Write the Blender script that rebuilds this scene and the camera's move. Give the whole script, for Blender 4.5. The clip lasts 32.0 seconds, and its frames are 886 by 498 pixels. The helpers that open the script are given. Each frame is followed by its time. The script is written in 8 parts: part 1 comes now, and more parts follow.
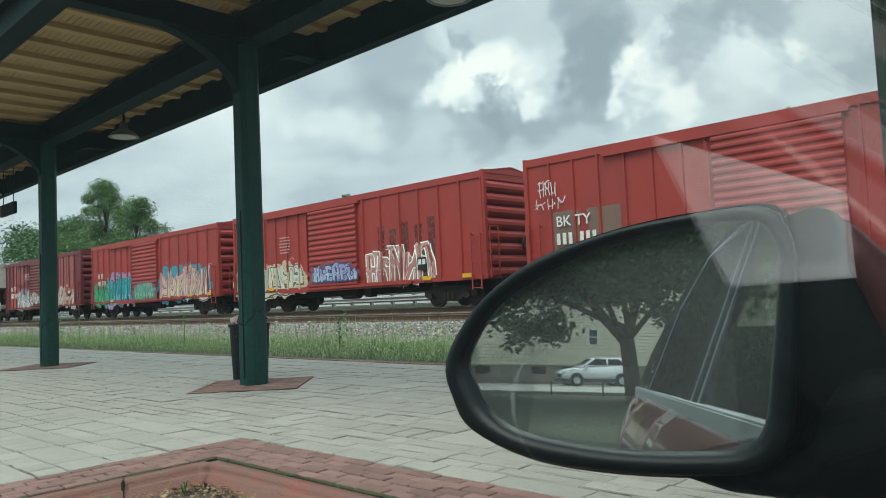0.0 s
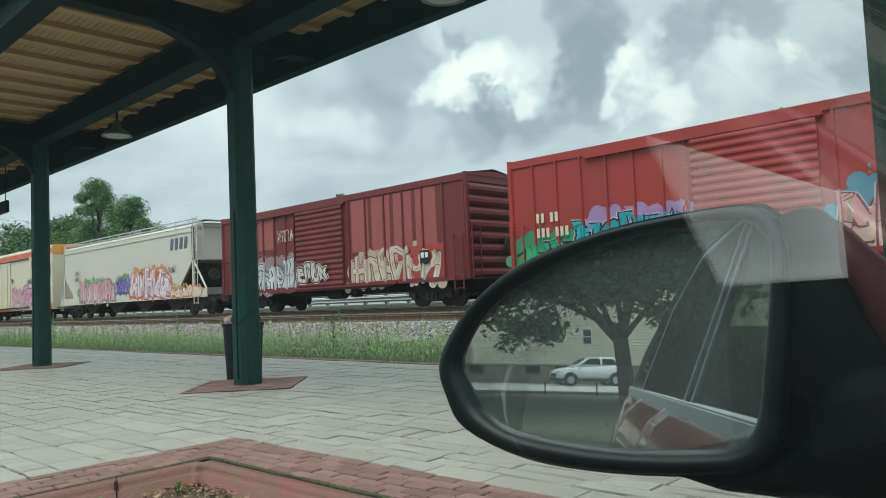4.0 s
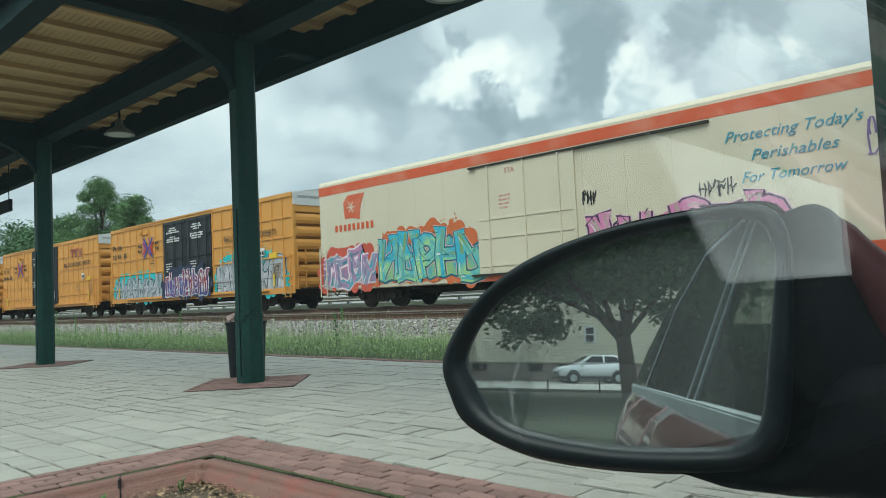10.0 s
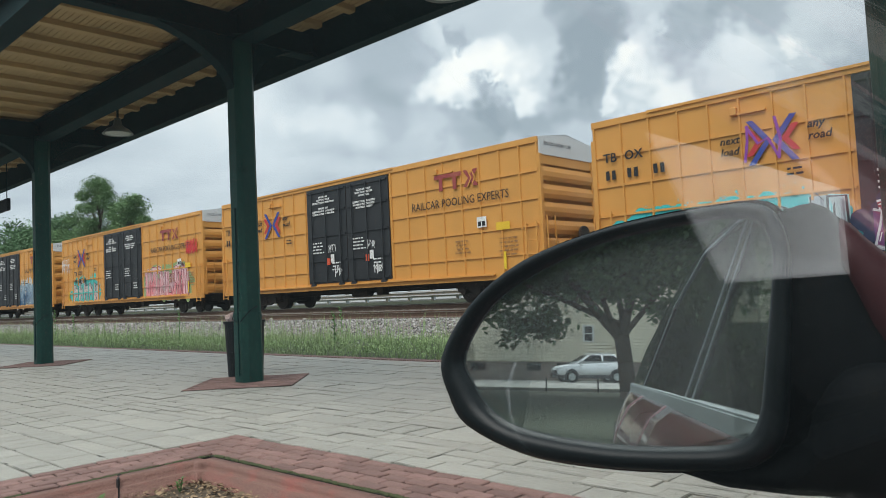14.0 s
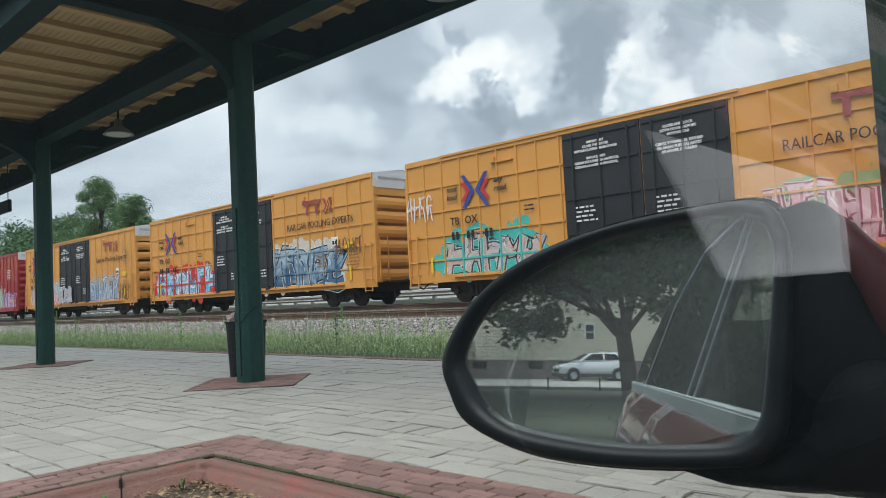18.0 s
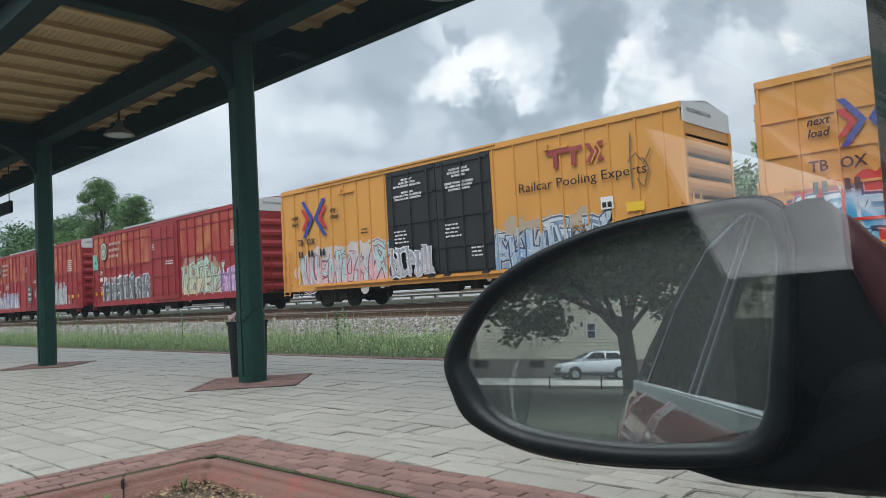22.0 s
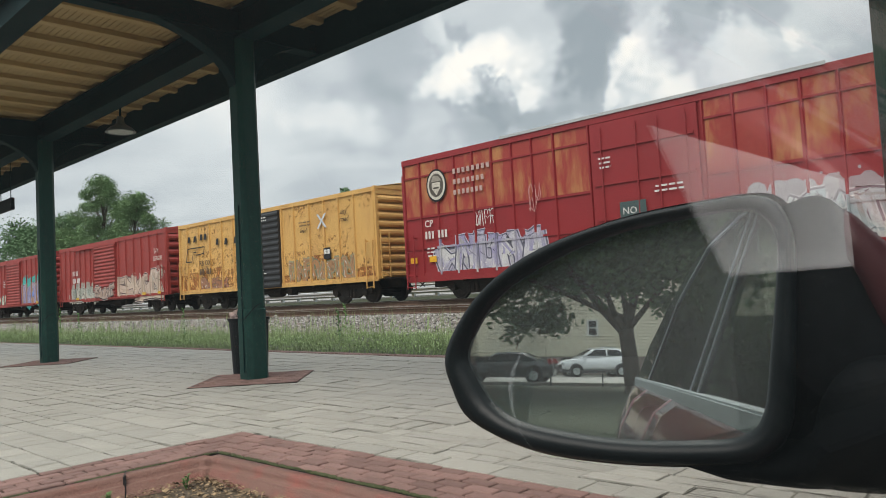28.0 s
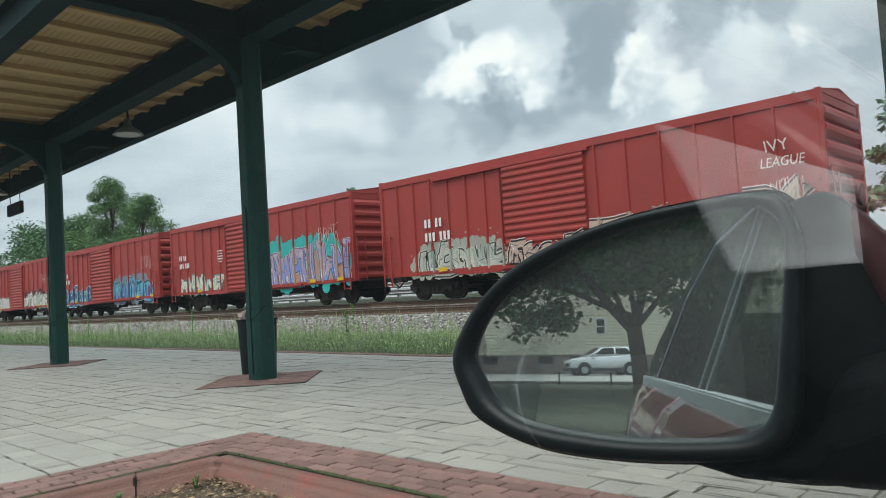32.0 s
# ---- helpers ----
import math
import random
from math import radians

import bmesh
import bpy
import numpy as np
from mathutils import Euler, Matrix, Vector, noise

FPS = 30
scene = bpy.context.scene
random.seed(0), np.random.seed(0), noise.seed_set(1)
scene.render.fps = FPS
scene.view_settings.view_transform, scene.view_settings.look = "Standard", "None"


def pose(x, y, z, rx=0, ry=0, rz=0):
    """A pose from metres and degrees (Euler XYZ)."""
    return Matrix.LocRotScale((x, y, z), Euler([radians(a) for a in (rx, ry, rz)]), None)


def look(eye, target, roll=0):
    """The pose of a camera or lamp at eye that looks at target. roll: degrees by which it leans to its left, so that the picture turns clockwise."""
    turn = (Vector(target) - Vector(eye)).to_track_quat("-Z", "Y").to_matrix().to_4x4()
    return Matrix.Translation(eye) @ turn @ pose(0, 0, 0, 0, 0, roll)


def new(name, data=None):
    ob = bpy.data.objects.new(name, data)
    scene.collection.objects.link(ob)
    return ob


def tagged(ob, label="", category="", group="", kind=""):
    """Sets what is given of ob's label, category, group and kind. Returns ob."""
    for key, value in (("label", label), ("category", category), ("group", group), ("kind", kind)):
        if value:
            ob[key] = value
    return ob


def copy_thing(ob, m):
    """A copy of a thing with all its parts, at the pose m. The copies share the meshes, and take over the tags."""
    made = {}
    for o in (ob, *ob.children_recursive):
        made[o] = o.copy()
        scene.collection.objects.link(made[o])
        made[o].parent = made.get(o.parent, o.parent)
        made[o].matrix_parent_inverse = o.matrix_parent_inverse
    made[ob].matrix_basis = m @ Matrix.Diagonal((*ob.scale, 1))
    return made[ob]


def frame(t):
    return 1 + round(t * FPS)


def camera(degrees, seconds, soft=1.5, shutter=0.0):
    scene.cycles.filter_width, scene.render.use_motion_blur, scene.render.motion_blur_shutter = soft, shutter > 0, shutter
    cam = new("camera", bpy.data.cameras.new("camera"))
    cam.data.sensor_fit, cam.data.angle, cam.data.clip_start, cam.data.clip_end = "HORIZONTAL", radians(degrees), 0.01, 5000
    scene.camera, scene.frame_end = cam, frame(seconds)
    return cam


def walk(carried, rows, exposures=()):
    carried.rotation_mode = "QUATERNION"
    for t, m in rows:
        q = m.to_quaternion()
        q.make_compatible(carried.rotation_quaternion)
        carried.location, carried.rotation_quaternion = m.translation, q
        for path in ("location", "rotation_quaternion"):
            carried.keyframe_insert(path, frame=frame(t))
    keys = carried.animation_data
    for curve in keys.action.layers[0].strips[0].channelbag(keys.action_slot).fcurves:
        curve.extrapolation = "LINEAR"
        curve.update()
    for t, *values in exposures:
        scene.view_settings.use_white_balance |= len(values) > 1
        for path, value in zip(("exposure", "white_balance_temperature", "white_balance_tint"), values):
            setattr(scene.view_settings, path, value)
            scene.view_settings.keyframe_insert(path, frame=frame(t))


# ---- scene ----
SECONDS = 32.0
cam = camera(62, SECONDS, soft=0.5)
walk(cam, [
    (0.0, pose(0.0002, -0.0005, 1.0503, 93.694, 2.642, 43.769)),
    (0.5, pose(0.0001, -0.0008, 1.0501, 93.720, 2.677, 43.645)),
    (1.0, pose(0.0003, -0.0004, 1.0498, 93.676, 2.781, 43.500)),
    (1.5, pose(-0.0010, -0.0009, 1.0500, 93.715, 2.671, 43.478)),
    (2.0, pose(-0.0015, -0.0004, 1.0502, 93.765, 2.598, 43.484)),
    (2.5, pose(-0.0006, -0.0016, 1.0501, 93.721, 2.660, 43.462)),
    (3.0, pose(0.0012, -0.0017, 1.0499, 93.683, 2.752, 43.398)),
    (3.5, pose(0.0006, -0.0004, 1.0501, 93.636, 2.627, 43.281)),
    (5.5, pose(0.0011, -0.0010, 1.0501, 93.706, 2.729, 43.520)),
    (6.0, pose(-0.0011, 0.0011, 1.0499, 93.649, 2.706, 43.588)),
    (6.5, pose(0.0000, 0.0003, 1.0497, 93.551, 2.594, 43.482)),
    (7.0, pose(-0.0005, 0.0001, 1.0499, 93.515, 2.569, 43.428)),
    (7.5, pose(0.0004, -0.0004, 1.0500, 93.588, 2.707, 43.523)),
    (8.0, pose(-0.0001, 0.0004, 1.0497, 93.675, 2.897, 43.671)),
    (8.5, pose(0.0004, -0.0007, 1.0502, 93.635, 2.843, 43.681)),
    (9.0, pose(-0.0000, 0.0000, 1.0500, 93.520, 2.681, 43.517)),
    (9.5, pose(0.0001, -0.0004, 1.0501, 93.439, 2.587, 43.445)),
    (10.0, pose(0.0003, -0.0010, 1.0501, 93.500, 2.707, 43.515)),
    (10.5, pose(0.0001, -0.0001, 1.0499, 93.547, 2.790, 43.635)),
    (11.0, pose(-0.0003, 0.0000, 1.0500, 93.577, 2.705, 43.626)),
    (11.5, pose(-0.0007, 0.0005, 1.0499, 93.526, 2.507, 43.389)),
    (12.0, pose(-0.0003, -0.0003, 1.0503, 93.471, 2.458, 43.214)),
    (12.5, pose(0.0017, -0.0020, 1.0505, 93.473, 2.602, 43.238)),
    (13.0, pose(0.0003, -0.0005, 1.0501, 93.498, 2.766, 43.373)),
    (13.5, pose(0.0015, -0.0021, 1.0503, 93.494, 2.843, 43.456)),
    (14.0, pose(0.0008, -0.0013, 1.0502, 93.426, 2.735, 43.403)),
    (14.5, pose(0.0002, -0.0001, 1.0500, 93.313, 2.711, 43.269)),
    (16.5, pose(0.0005, -0.0005, 1.0503, 93.424, 3.024, 43.621)),
    (17.0, pose(-0.0004, 0.0001, 1.0497, 93.347, 2.865, 43.480)),
    (17.5, pose(0.0003, -0.0011, 1.0499, 93.332, 2.824, 43.438)),
    (18.0, pose(0.0008, -0.0008, 1.0501, 93.366, 2.992, 43.501)),
    (18.5, pose(0.0012, -0.0013, 1.0499, 93.410, 3.216, 43.603)),
    (19.0, pose(0.0006, -0.0008, 1.0499, 93.407, 3.152, 43.609)),
    (19.5, pose(0.0006, -0.0002, 1.0497, 93.357, 2.981, 43.460)),
    (20.0, pose(-0.0004, -0.0000, 1.0501, 93.298, 3.068, 43.390)),
    (20.5, pose(0.0003, 0.0010, 1.0497, 93.280, 3.376, 43.518)),
    (21.0, pose(0.0009, -0.0002, 1.0498, 93.354, 3.444, 43.720)),
    (21.5, pose(-0.0004, 0.0005, 1.0501, 93.379, 3.404, 43.744)),
    (22.0, pose(-0.0002, 0.0000, 1.0500, 93.321, 3.224, 43.596)),
    (22.5, pose(0.0012, -0.0002, 1.0498, 93.280, 3.259, 43.561)),
    (23.0, pose(0.0013, -0.0006, 1.0500, 93.274, 3.447, 43.721)),
    (23.5, pose(0.0002, 0.0001, 1.0500, 93.317, 3.506, 43.813)),
    (24.0, pose(0.0015, -0.0015, 1.0504, 93.303, 3.353, 43.735)),
    (24.5, pose(-0.0013, 0.0016, 1.0497, 93.264, 3.118, 43.578)),
    (25.0, pose(0.0012, -0.0008, 1.0497, 93.227, 3.144, 43.512)),
    (25.5, pose(0.0003, -0.0000, 1.0497, 93.229, 3.256, 43.645)),
    (27.5, pose(0.0005, -0.0007, 1.0499, 93.136, 3.033, 43.677)),
    (28.0, pose(0.0002, -0.0001, 1.0502, 93.100, 3.193, 43.701)),
    (28.5, pose(0.0007, -0.0008, 1.0498, 93.097, 3.401, 43.855)),
    (29.0, pose(0.0002, 0.0002, 1.0499, 93.079, 3.503, 43.967)),
    (29.5, pose(-0.0002, 0.0007, 1.0502, 93.046, 3.423, 43.972)),
    (30.0, pose(0.0012, -0.0014, 1.0499, 93.029, 3.314, 43.929)),
    (30.5, pose(-0.0004, 0.0003, 1.0498, 93.033, 3.453, 43.996)),
    (31.0, pose(-0.0001, 0.0003, 1.0497, 93.052, 3.558, 44.134)),
    (31.5, pose(-0.0006, 0.0012, 1.0498, 93.089, 3.605, 44.239)),
    (32.0, pose(0.0010, -0.0008, 1.0500, 93.093, 3.614, 44.275)),
], exposures=[(0.0, 0.64, 6556, 5.6), (2.0, 0.64, 6556, 5.6), (6.0, 0.64, 6412, 4.2), (8.0, 0.64, 6277, 0.8), (9.0, 0.64, 6277, 0.8), (10.0, 0.64, 6368, 3.1), (12.0, 0.64, 6500, 6.3), (14.0, 0.64, 6584, 14.7), (17.0, 0.64, 6330, 16.5), (19.0, 0.64, 6624, 15.7), (21.0, 0.64, 6664, 16.7), (23.0, 0.64, 6227, 17.9), (25.0, 0.64, 6798, 17.9), (28.0, 0.64, 7081, 18.6), (29.0, 0.64, 7119, 19.5), (30.0, 0.64, 6654, 12.3), (31.0, 0.64, 6557, 12.0), (32.0, 0.64, 6557, 12.0)])

# ---- world and sun ----
world = bpy.data.worlds.new("overcast_sky")
scene.world = world
world.use_nodes = True


def build_sky():
    nt = world.node_tree
    nt.nodes.clear()
    N, L = nt.nodes.new, nt.links.new
    out = N("ShaderNodeOutputWorld")
    mixs = N("ShaderNodeMixShader")
    sky = N("ShaderNodeTexSky")
    sky.sky_type, sky.sun_disc = "NISHITA", False
    sky.sun_elevation, sky.sun_rotation = radians(80), radians(141)
    b1, b2 = N("ShaderNodeBackground"), N("ShaderNodeBackground")
    b1.inputs[1].default_value = 0.10
    L(sky.outputs[0], b1.inputs[0])
    tc = N("ShaderNodeTexCoord")
    # gnomonic cloud layer: direction divided by its height, so clouds shrink towards the horizon
    sep = N("ShaderNodeSeparateXYZ")
    L(tc.outputs["Generated"], sep.inputs[0])
    zz = N("ShaderNodeMath"); zz.operation = "MAXIMUM"; zz.inputs[1].default_value = 0.0
    L(sep.outputs[2], zz.inputs[0])
    za = N("ShaderNodeMath"); za.operation = "ADD"; za.inputs[1].default_value = 0.22
    L(zz.outputs[0], za.inputs[0])
    dv = N("ShaderNodeVectorMath"); dv.operation = "DIVIDE"
    cz = N("ShaderNodeCombineXYZ")
    for i in range(3):
        L(za.outputs[0], cz.inputs[i])
    L(tc.outputs["Generated"], dv.inputs[0]); L(cz.outputs[0], dv.inputs[1])
    n1 = N("ShaderNodeTexNoise"); n1.inputs["Scale"].default_value = 2.6
    n1.inputs["Detail"].default_value, n1.inputs["Roughness"].default_value = 9, 0.56
    n1.inputs["Distortion"].default_value = 0.25
    mp = N("ShaderNodeMapping"); mp.inputs["Location"].default_value = SKY_SHIFT
    L(dv.outputs[0], mp.inputs[0]); L(mp.outputs[0], n1.inputs["Vector"])
    n2 = N("ShaderNodeTexNoise"); n2.inputs["Scale"].default_value = 0.8
    n2.inputs["Detail"].default_value = 4
    L(mp.outputs[0], n2.inputs["Vector"])
    # heaped clouds: soft lobes whose rims are ragged by the noise
    dis = N("ShaderNodeVectorMath"); dis.operation = "SCALE"; dis.inputs[3].default_value = 0.15
    sb = N("ShaderNodeVectorMath"); sb.operation = "SUBTRACT"; sb.inputs[1].default_value = (0.5, 0.5, 0.5)
    n3 = N("ShaderNodeTexNoise"); n3.inputs["Scale"].default_value = 12.0
    n3.inputs["Detail"].default_value, n3.inputs["Roughness"].default_value = 9, 0.66
    L(tc.outputs["Generated"], n3.inputs["Vector"])
    L(n3.outputs["Color"], sb.inputs[0]); L(sb.outputs[0], dis.inputs[0])
    wv = N("ShaderNodeVectorMath"); wv.operation = "ADD"
    L(tc.outputs["Generated"], wv.inputs[0]); L(dis.outputs[0], wv.inputs[1])
    total = None
    for (hx, el, r, amp) in CLOUD_LIGHT + CLOUD_DARK:
        c = Vector((math.sin(radians(hx)) * math.cos(radians(el)), math.cos(radians(hx)) * math.cos(radians(el)), math.sin(radians(el))))
        ds = N("ShaderNodeVectorMath"); ds.operation = "DISTANCE"; ds.inputs[1].default_value = c
        L(wv.outputs[0], ds.inputs[0])
        mr = N("ShaderNodeMapRange"); mr.interpolation_type = "SMOOTHSTEP"
        mr.inputs[1].default_value, mr.inputs[2].default_value = r * 1.30, r * 0.55
        mr.inputs[3].default_value, mr.inputs[4].default_value = 0, amp * (0.60 if amp > 0 else 0.74)
        L(ds.outputs["Value"], mr.inputs[0])
        if total is None:
            total = mr.outputs[0]
        else:
            ad = N("ShaderNodeMath"); ad.operation = "ADD"
            L(total, ad.inputs[0]); L(mr.outputs[0], ad.inputs[1])
            total = ad.outputs[0]
    a0 = N("ShaderNodeMath"); a0.operation = "MULTIPLY_ADD"; a0.inputs[1].default_value, a0.inputs[2].default_value = 0.58, 0.155
    L(n1.outputs["Fac"], a0.inputs[0])
    a1 = N("ShaderNodeMath"); a1.operation = "MULTIPLY_ADD"; a1.inputs[1].default_value = 0.32
    L(n2.outputs["Fac"], a1.inputs[0]); L(a0.outputs[0], a1.inputs[2])
    a2 = N("ShaderNodeMath"); a2.operation = "MULTIPLY_ADD"; a2.inputs[1].default_value = 1.15
    L(total, a2.inputs[0]); L(a1.outputs[0], a2.inputs[2])
    ramp = N("ShaderNodeValToRGB")
    el = ramp.color_ramp.elements
    stops = ((0.16, (0.27, 0.335, 0.375, 1)), (0.36, (0.33, 0.40, 0.44, 1)), (0.52, (0.40, 0.47, 0.52, 1)), (0.68, (0.55, 0.63, 0.67, 1)), (0.88, (0.72, 0.78, 0.79, 1)), (1.0, (0.84, 0.87, 0.84, 1)))
    while len(el) < len(stops):
        el.new(0.5)
    for e, (p, c) in zip(el, stops):
        e.position, e.color = p, c
    L(a2.outputs[0], ramp.inputs[0])
    L(ramp.outputs[0], b2.inputs[0])
    # overcast skies brighten towards the zenith
    zr = N("ShaderNodeMapRange"); zr.interpolation_type = "SMOOTHSTEP"
    zr.inputs[1].default_value, zr.inputs[2].default_value = 0.42, 0.95
    zr.inputs[3].default_value, zr.inputs[4].default_value = SKY_STRENGTH, SKY_STRENGTH * ZENITH
    L(sep.outputs[2], zr.inputs[0]); L(zr.outputs[0], b2.inputs[1])
    mixs.inputs[0].default_value = 0.93
    L(b1.outputs[0], mixs.inputs[1]); L(b2.outputs[0], mixs.inputs[2]); L(mixs.outputs[0], out.inputs[0])


SKY_SHIFT = (1.3, 0.4, 2.1)
SKY_STRENGTH = 0.88
ZENITH = 2.2
# heading (degrees right of the far side), elevation, radius, brightness of each cloud lobe
CLOUD_LIGHT = (
    (-41.4, 16.0, 0.038, 0.52), (-39.6, 17.5, 0.034, 0.42), (-36.2, 15.3, 0.027, 0.42), (-37.4, 17.3, 0.030, 0.22), (-28.0, 16.0, 0.036, 0.46),
    (-26.6, 17.6, 0.036, 0.26), (-25.4, 13.6, 0.034, 0.40), (-28.9, 13.3, 0.018, 0.34), (-20.8, 15.0, 0.045, 0.22), (-16.3, 15.8, 0.024, 0.40),
    (-52.4, 13.8, 0.036, 0.20), (-49.8, 12.4, 0.030, 0.12), (-58.0, 15.0, 0.06, 0.10), (-43.6, 19.6, 0.030, 0.18))
CLOUD_DARK = (
    (-31.7, 20.6, 0.050, -0.36), (-31.2, 18.4, 0.046, -0.38), (-31.6, 16.0, 0.038, -0.36), (-31.4, 13.8, 0.040, -0.28), (-37.8, 13.6, 0.032, -0.30),
    (-40.2, 12.3, 0.044, -0.20), (-34.9, 13.2, 0.030, -0.26), (-46.3, 18.0, 0.055, -0.14), (-46.8, 14.6, 0.045, -0.12), (-22.8, 18.6, 0.042, -0.24),
    (-19.4, 18.6, 0.040, -0.22), (-13.4, 13.6, 0.034, -0.14), (-27.2, 14.6, 0.012, -0.24), (-40.8, 19.8, 0.020, -0.20), (-39.4, 14.5, 0.026, -0.34), (-37.9, 15.4, 0.015, -0.30), (-26.9, 16.2, 0.014, -0.22))
build_sky()

sun = new("sun", bpy.data.lights.new("sun", "SUN"))
sun.data.energy, sun.data.angle, sun.data.color = 1.5, radians(40), (1.0, 0.97, 0.92)
sun.matrix_world = look((6, -24, 40), (0, 0, 0))


# ---- materials ----
def shader(name):
    m = bpy.data.materials.new(name)
    m.use_nodes = True
    nt = m.node_tree
    return m, nt, nt.nodes["Principled BSDF"]


def mat(name, color, rough=0.6, metal=0.0, var=0.18, fine=60.0, coarse=1.5, bump=0.15, stain=None, amount=0.35, streak=1.0, piece=0.0, spec=0.5, island=0.0):
    """A worn surface: fine grain and coarse mottling round the base colour, stains of a second colour, bump. streak < 1 draws stains out along z."""
    m, nt, bsdf = shader(name)
    N, L = nt.nodes.new, nt.links.new
    tc = N("ShaderNodeTexCoord")
    mp = N("ShaderNodeMapping"); mp.inputs["Scale"].default_value = (1, 1, streak)
    L(tc.outputs["Object"], mp.inputs[0])
    a = N("ShaderNodeTexNoise"); a.inputs["Scale"].default_value, a.inputs["Detail"].default_value = fine, 4
    b = N("ShaderNodeTexNoise"); b.inputs["Scale"].default_value, b.inputs["Detail"].default_value = coarse, 6
    b.inputs["Roughness"].default_value = 0.65
    L(tc.outputs["Object"], a.inputs["Vector"]); L(mp.outputs[0], b.inputs["Vector"])
    base = Vector(color[:3])
    dark, light = [tuple(max(0.0, min(1.0, v * k)) for v in base) + (1,) for k in (1 - var, 1 + var)]
    r1 = N("ShaderNodeMix"); r1.data_type = "RGBA"
    r1.inputs["A"].default_value, r1.inputs["B"].default_value = dark, light
    L(a.outputs["Fac"], r1.inputs["Factor"])
    r2 = N("ShaderNodeMix"); r2.data_type, r2.blend_type = "RGBA", "MIX"
    mr = N("ShaderNodeMapRange"); mr.inputs[1].default_value, mr.inputs[2].default_value = 0.48, 0.72
    mr.inputs[4].default_value = amount
    L(b.outputs["Fac"], mr.inputs[0]); L(mr.outputs[0], r2.inputs["Factor"])
    L(r1.outputs["Result"], r2.inputs["A"])
    r2.inputs["B"].default_value = (tuple(stain) if stain else tuple(v * (1 - 1.6 * var) for v in base)) + (1,)
    col = r2.outputs["Result"]
    if piece:
        oi = N("ShaderNodeObjectInfo")
        ml = N("ShaderNodeMapRange"); ml.inputs[3].default_value, ml.inputs[4].default_value = 1 - piece, 1 + piece
        L(oi.outputs["Random"], ml.inputs[0])
        hs = N("ShaderNodeHueSaturation")
        L(ml.outputs[0], hs.inputs["Value"]); L(col, hs.inputs["Color"])
        col = hs.outputs[0]
    if island:
        ge = N("ShaderNodeNewGeometry")
        mi = N("ShaderNodeMapRange"); mi.inputs[3].default_value, mi.inputs[4].default_value = 1 - island, 1 + island
        hi = N("ShaderNodeHueSaturation")
        L(ge.outputs["Random Per Island"], mi.inputs[0]); L(mi.outputs[0], hi.inputs["Value"]); L(col, hi.inputs["Color"])
        col = hi.outputs[0]
    L(col, bsdf.inputs["Base Color"])
    bsdf.inputs["Metallic"].default_value = metal
    bsdf.inputs["Specular IOR Level"].default_value = spec
    rr = N("ShaderNodeMapRange"); rr.inputs[3].default_value, rr.inputs[4].default_value = max(0.02, rough - 0.1), min(1, rough + 0.12)
    L(b.outputs["Fac"], rr.inputs[0]); L(rr.outputs[0], bsdf.inputs["Roughness"])
    if bump:
        bp = N("ShaderNodeBump"); bp.inputs["Strength"].default_value = bump; bp.inputs["Distance"].default_value = 0.01
        L(a.outputs["Fac"], bp.inputs["Height"]); L(bp.outputs[0], bsdf.inputs["Normal"])
    return m


def flat(name, color, rough=0.55, metal=0.0, spec=0.5):
    return mat(name, color, rough, metal, var=0.08, fine=25, coarse=3, bump=0.03, amount=0.25, spec=spec)


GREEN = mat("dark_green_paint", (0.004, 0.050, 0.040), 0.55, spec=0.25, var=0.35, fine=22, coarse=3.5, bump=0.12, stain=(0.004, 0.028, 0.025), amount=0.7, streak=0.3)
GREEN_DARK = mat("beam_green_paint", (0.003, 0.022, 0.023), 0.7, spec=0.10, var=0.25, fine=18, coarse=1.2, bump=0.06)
SOFFIT = mat("tan_boarded_soffit", (0.48, 0.33, 0.145), 0.7, var=0.12, fine=30, coarse=1.0, bump=0.1, stain=(0.34, 0.22, 0.09), amount=0.5, piece=0.08)
PAVER = mat("grey_paver", (0.40, 0.388, 0.34), 0.52, var=0.26, fine=45, coarse=3.2, bump=0.6, stain=(0.33, 0.315, 0.27), amount=0.9, piece=0.09)
BRICKJOINT = mat("brick_joint", (0.022, 0.020, 0.014), 0.95, var=0.3, fine=60, bump=0.2)
JOINT = mat("paver_joint", (0.22, 0.21, 0.175), 0.95, var=0.3, fine=60, coarse=1.7, bump=0.2, stain=(0.010, 0.010, 0.008), amount=2.2)
BRICK = mat("red_brick_paver", (0.25, 0.145, 0.125), 0.85, var=0.3, fine=70, coarse=5, bump=0.4, stain=(0.20, 0.125, 0.105), amount=0.8, piece=0.22)
CURB = mat("red_painted_concrete", (0.235, 0.125, 0.10), 0.85, var=0.4, fine=70, coarse=4, bump=0.9, stain=(0.33, 0.105, 0.085), amount=0.9)
MOSS = mat("moss", (0.060, 0.072, 0.026), 0.95, var=0.4, fine=60, bump=0.4)
SOIL = mat("planter_soil", (0.10, 0.075, 0.05), 0.95, var=0.4, fine=50, coarse=8, bump=0.6, stain=(0.24, 0.19, 0.12), amount=0.6)
LEAF_DRY = mat("dry_leaf", (0.32, 0.225, 0.13), island=0.6, rough=0.8, var=0.3, fine=40, bump=0.1, piece=0.35, stain=(0.14, 0.09, 0.05), amount=0.8)
WEED = mat("weed_leaf", (0.09, 0.22, 0.05), 0.6, var=0.3, fine=40, piece=0.3)
ASPHALT = mat("asphalt", (0.055, 0.055, 0.055), 0.9, var=0.3, fine=120, coarse=0.6, bump=0.3)
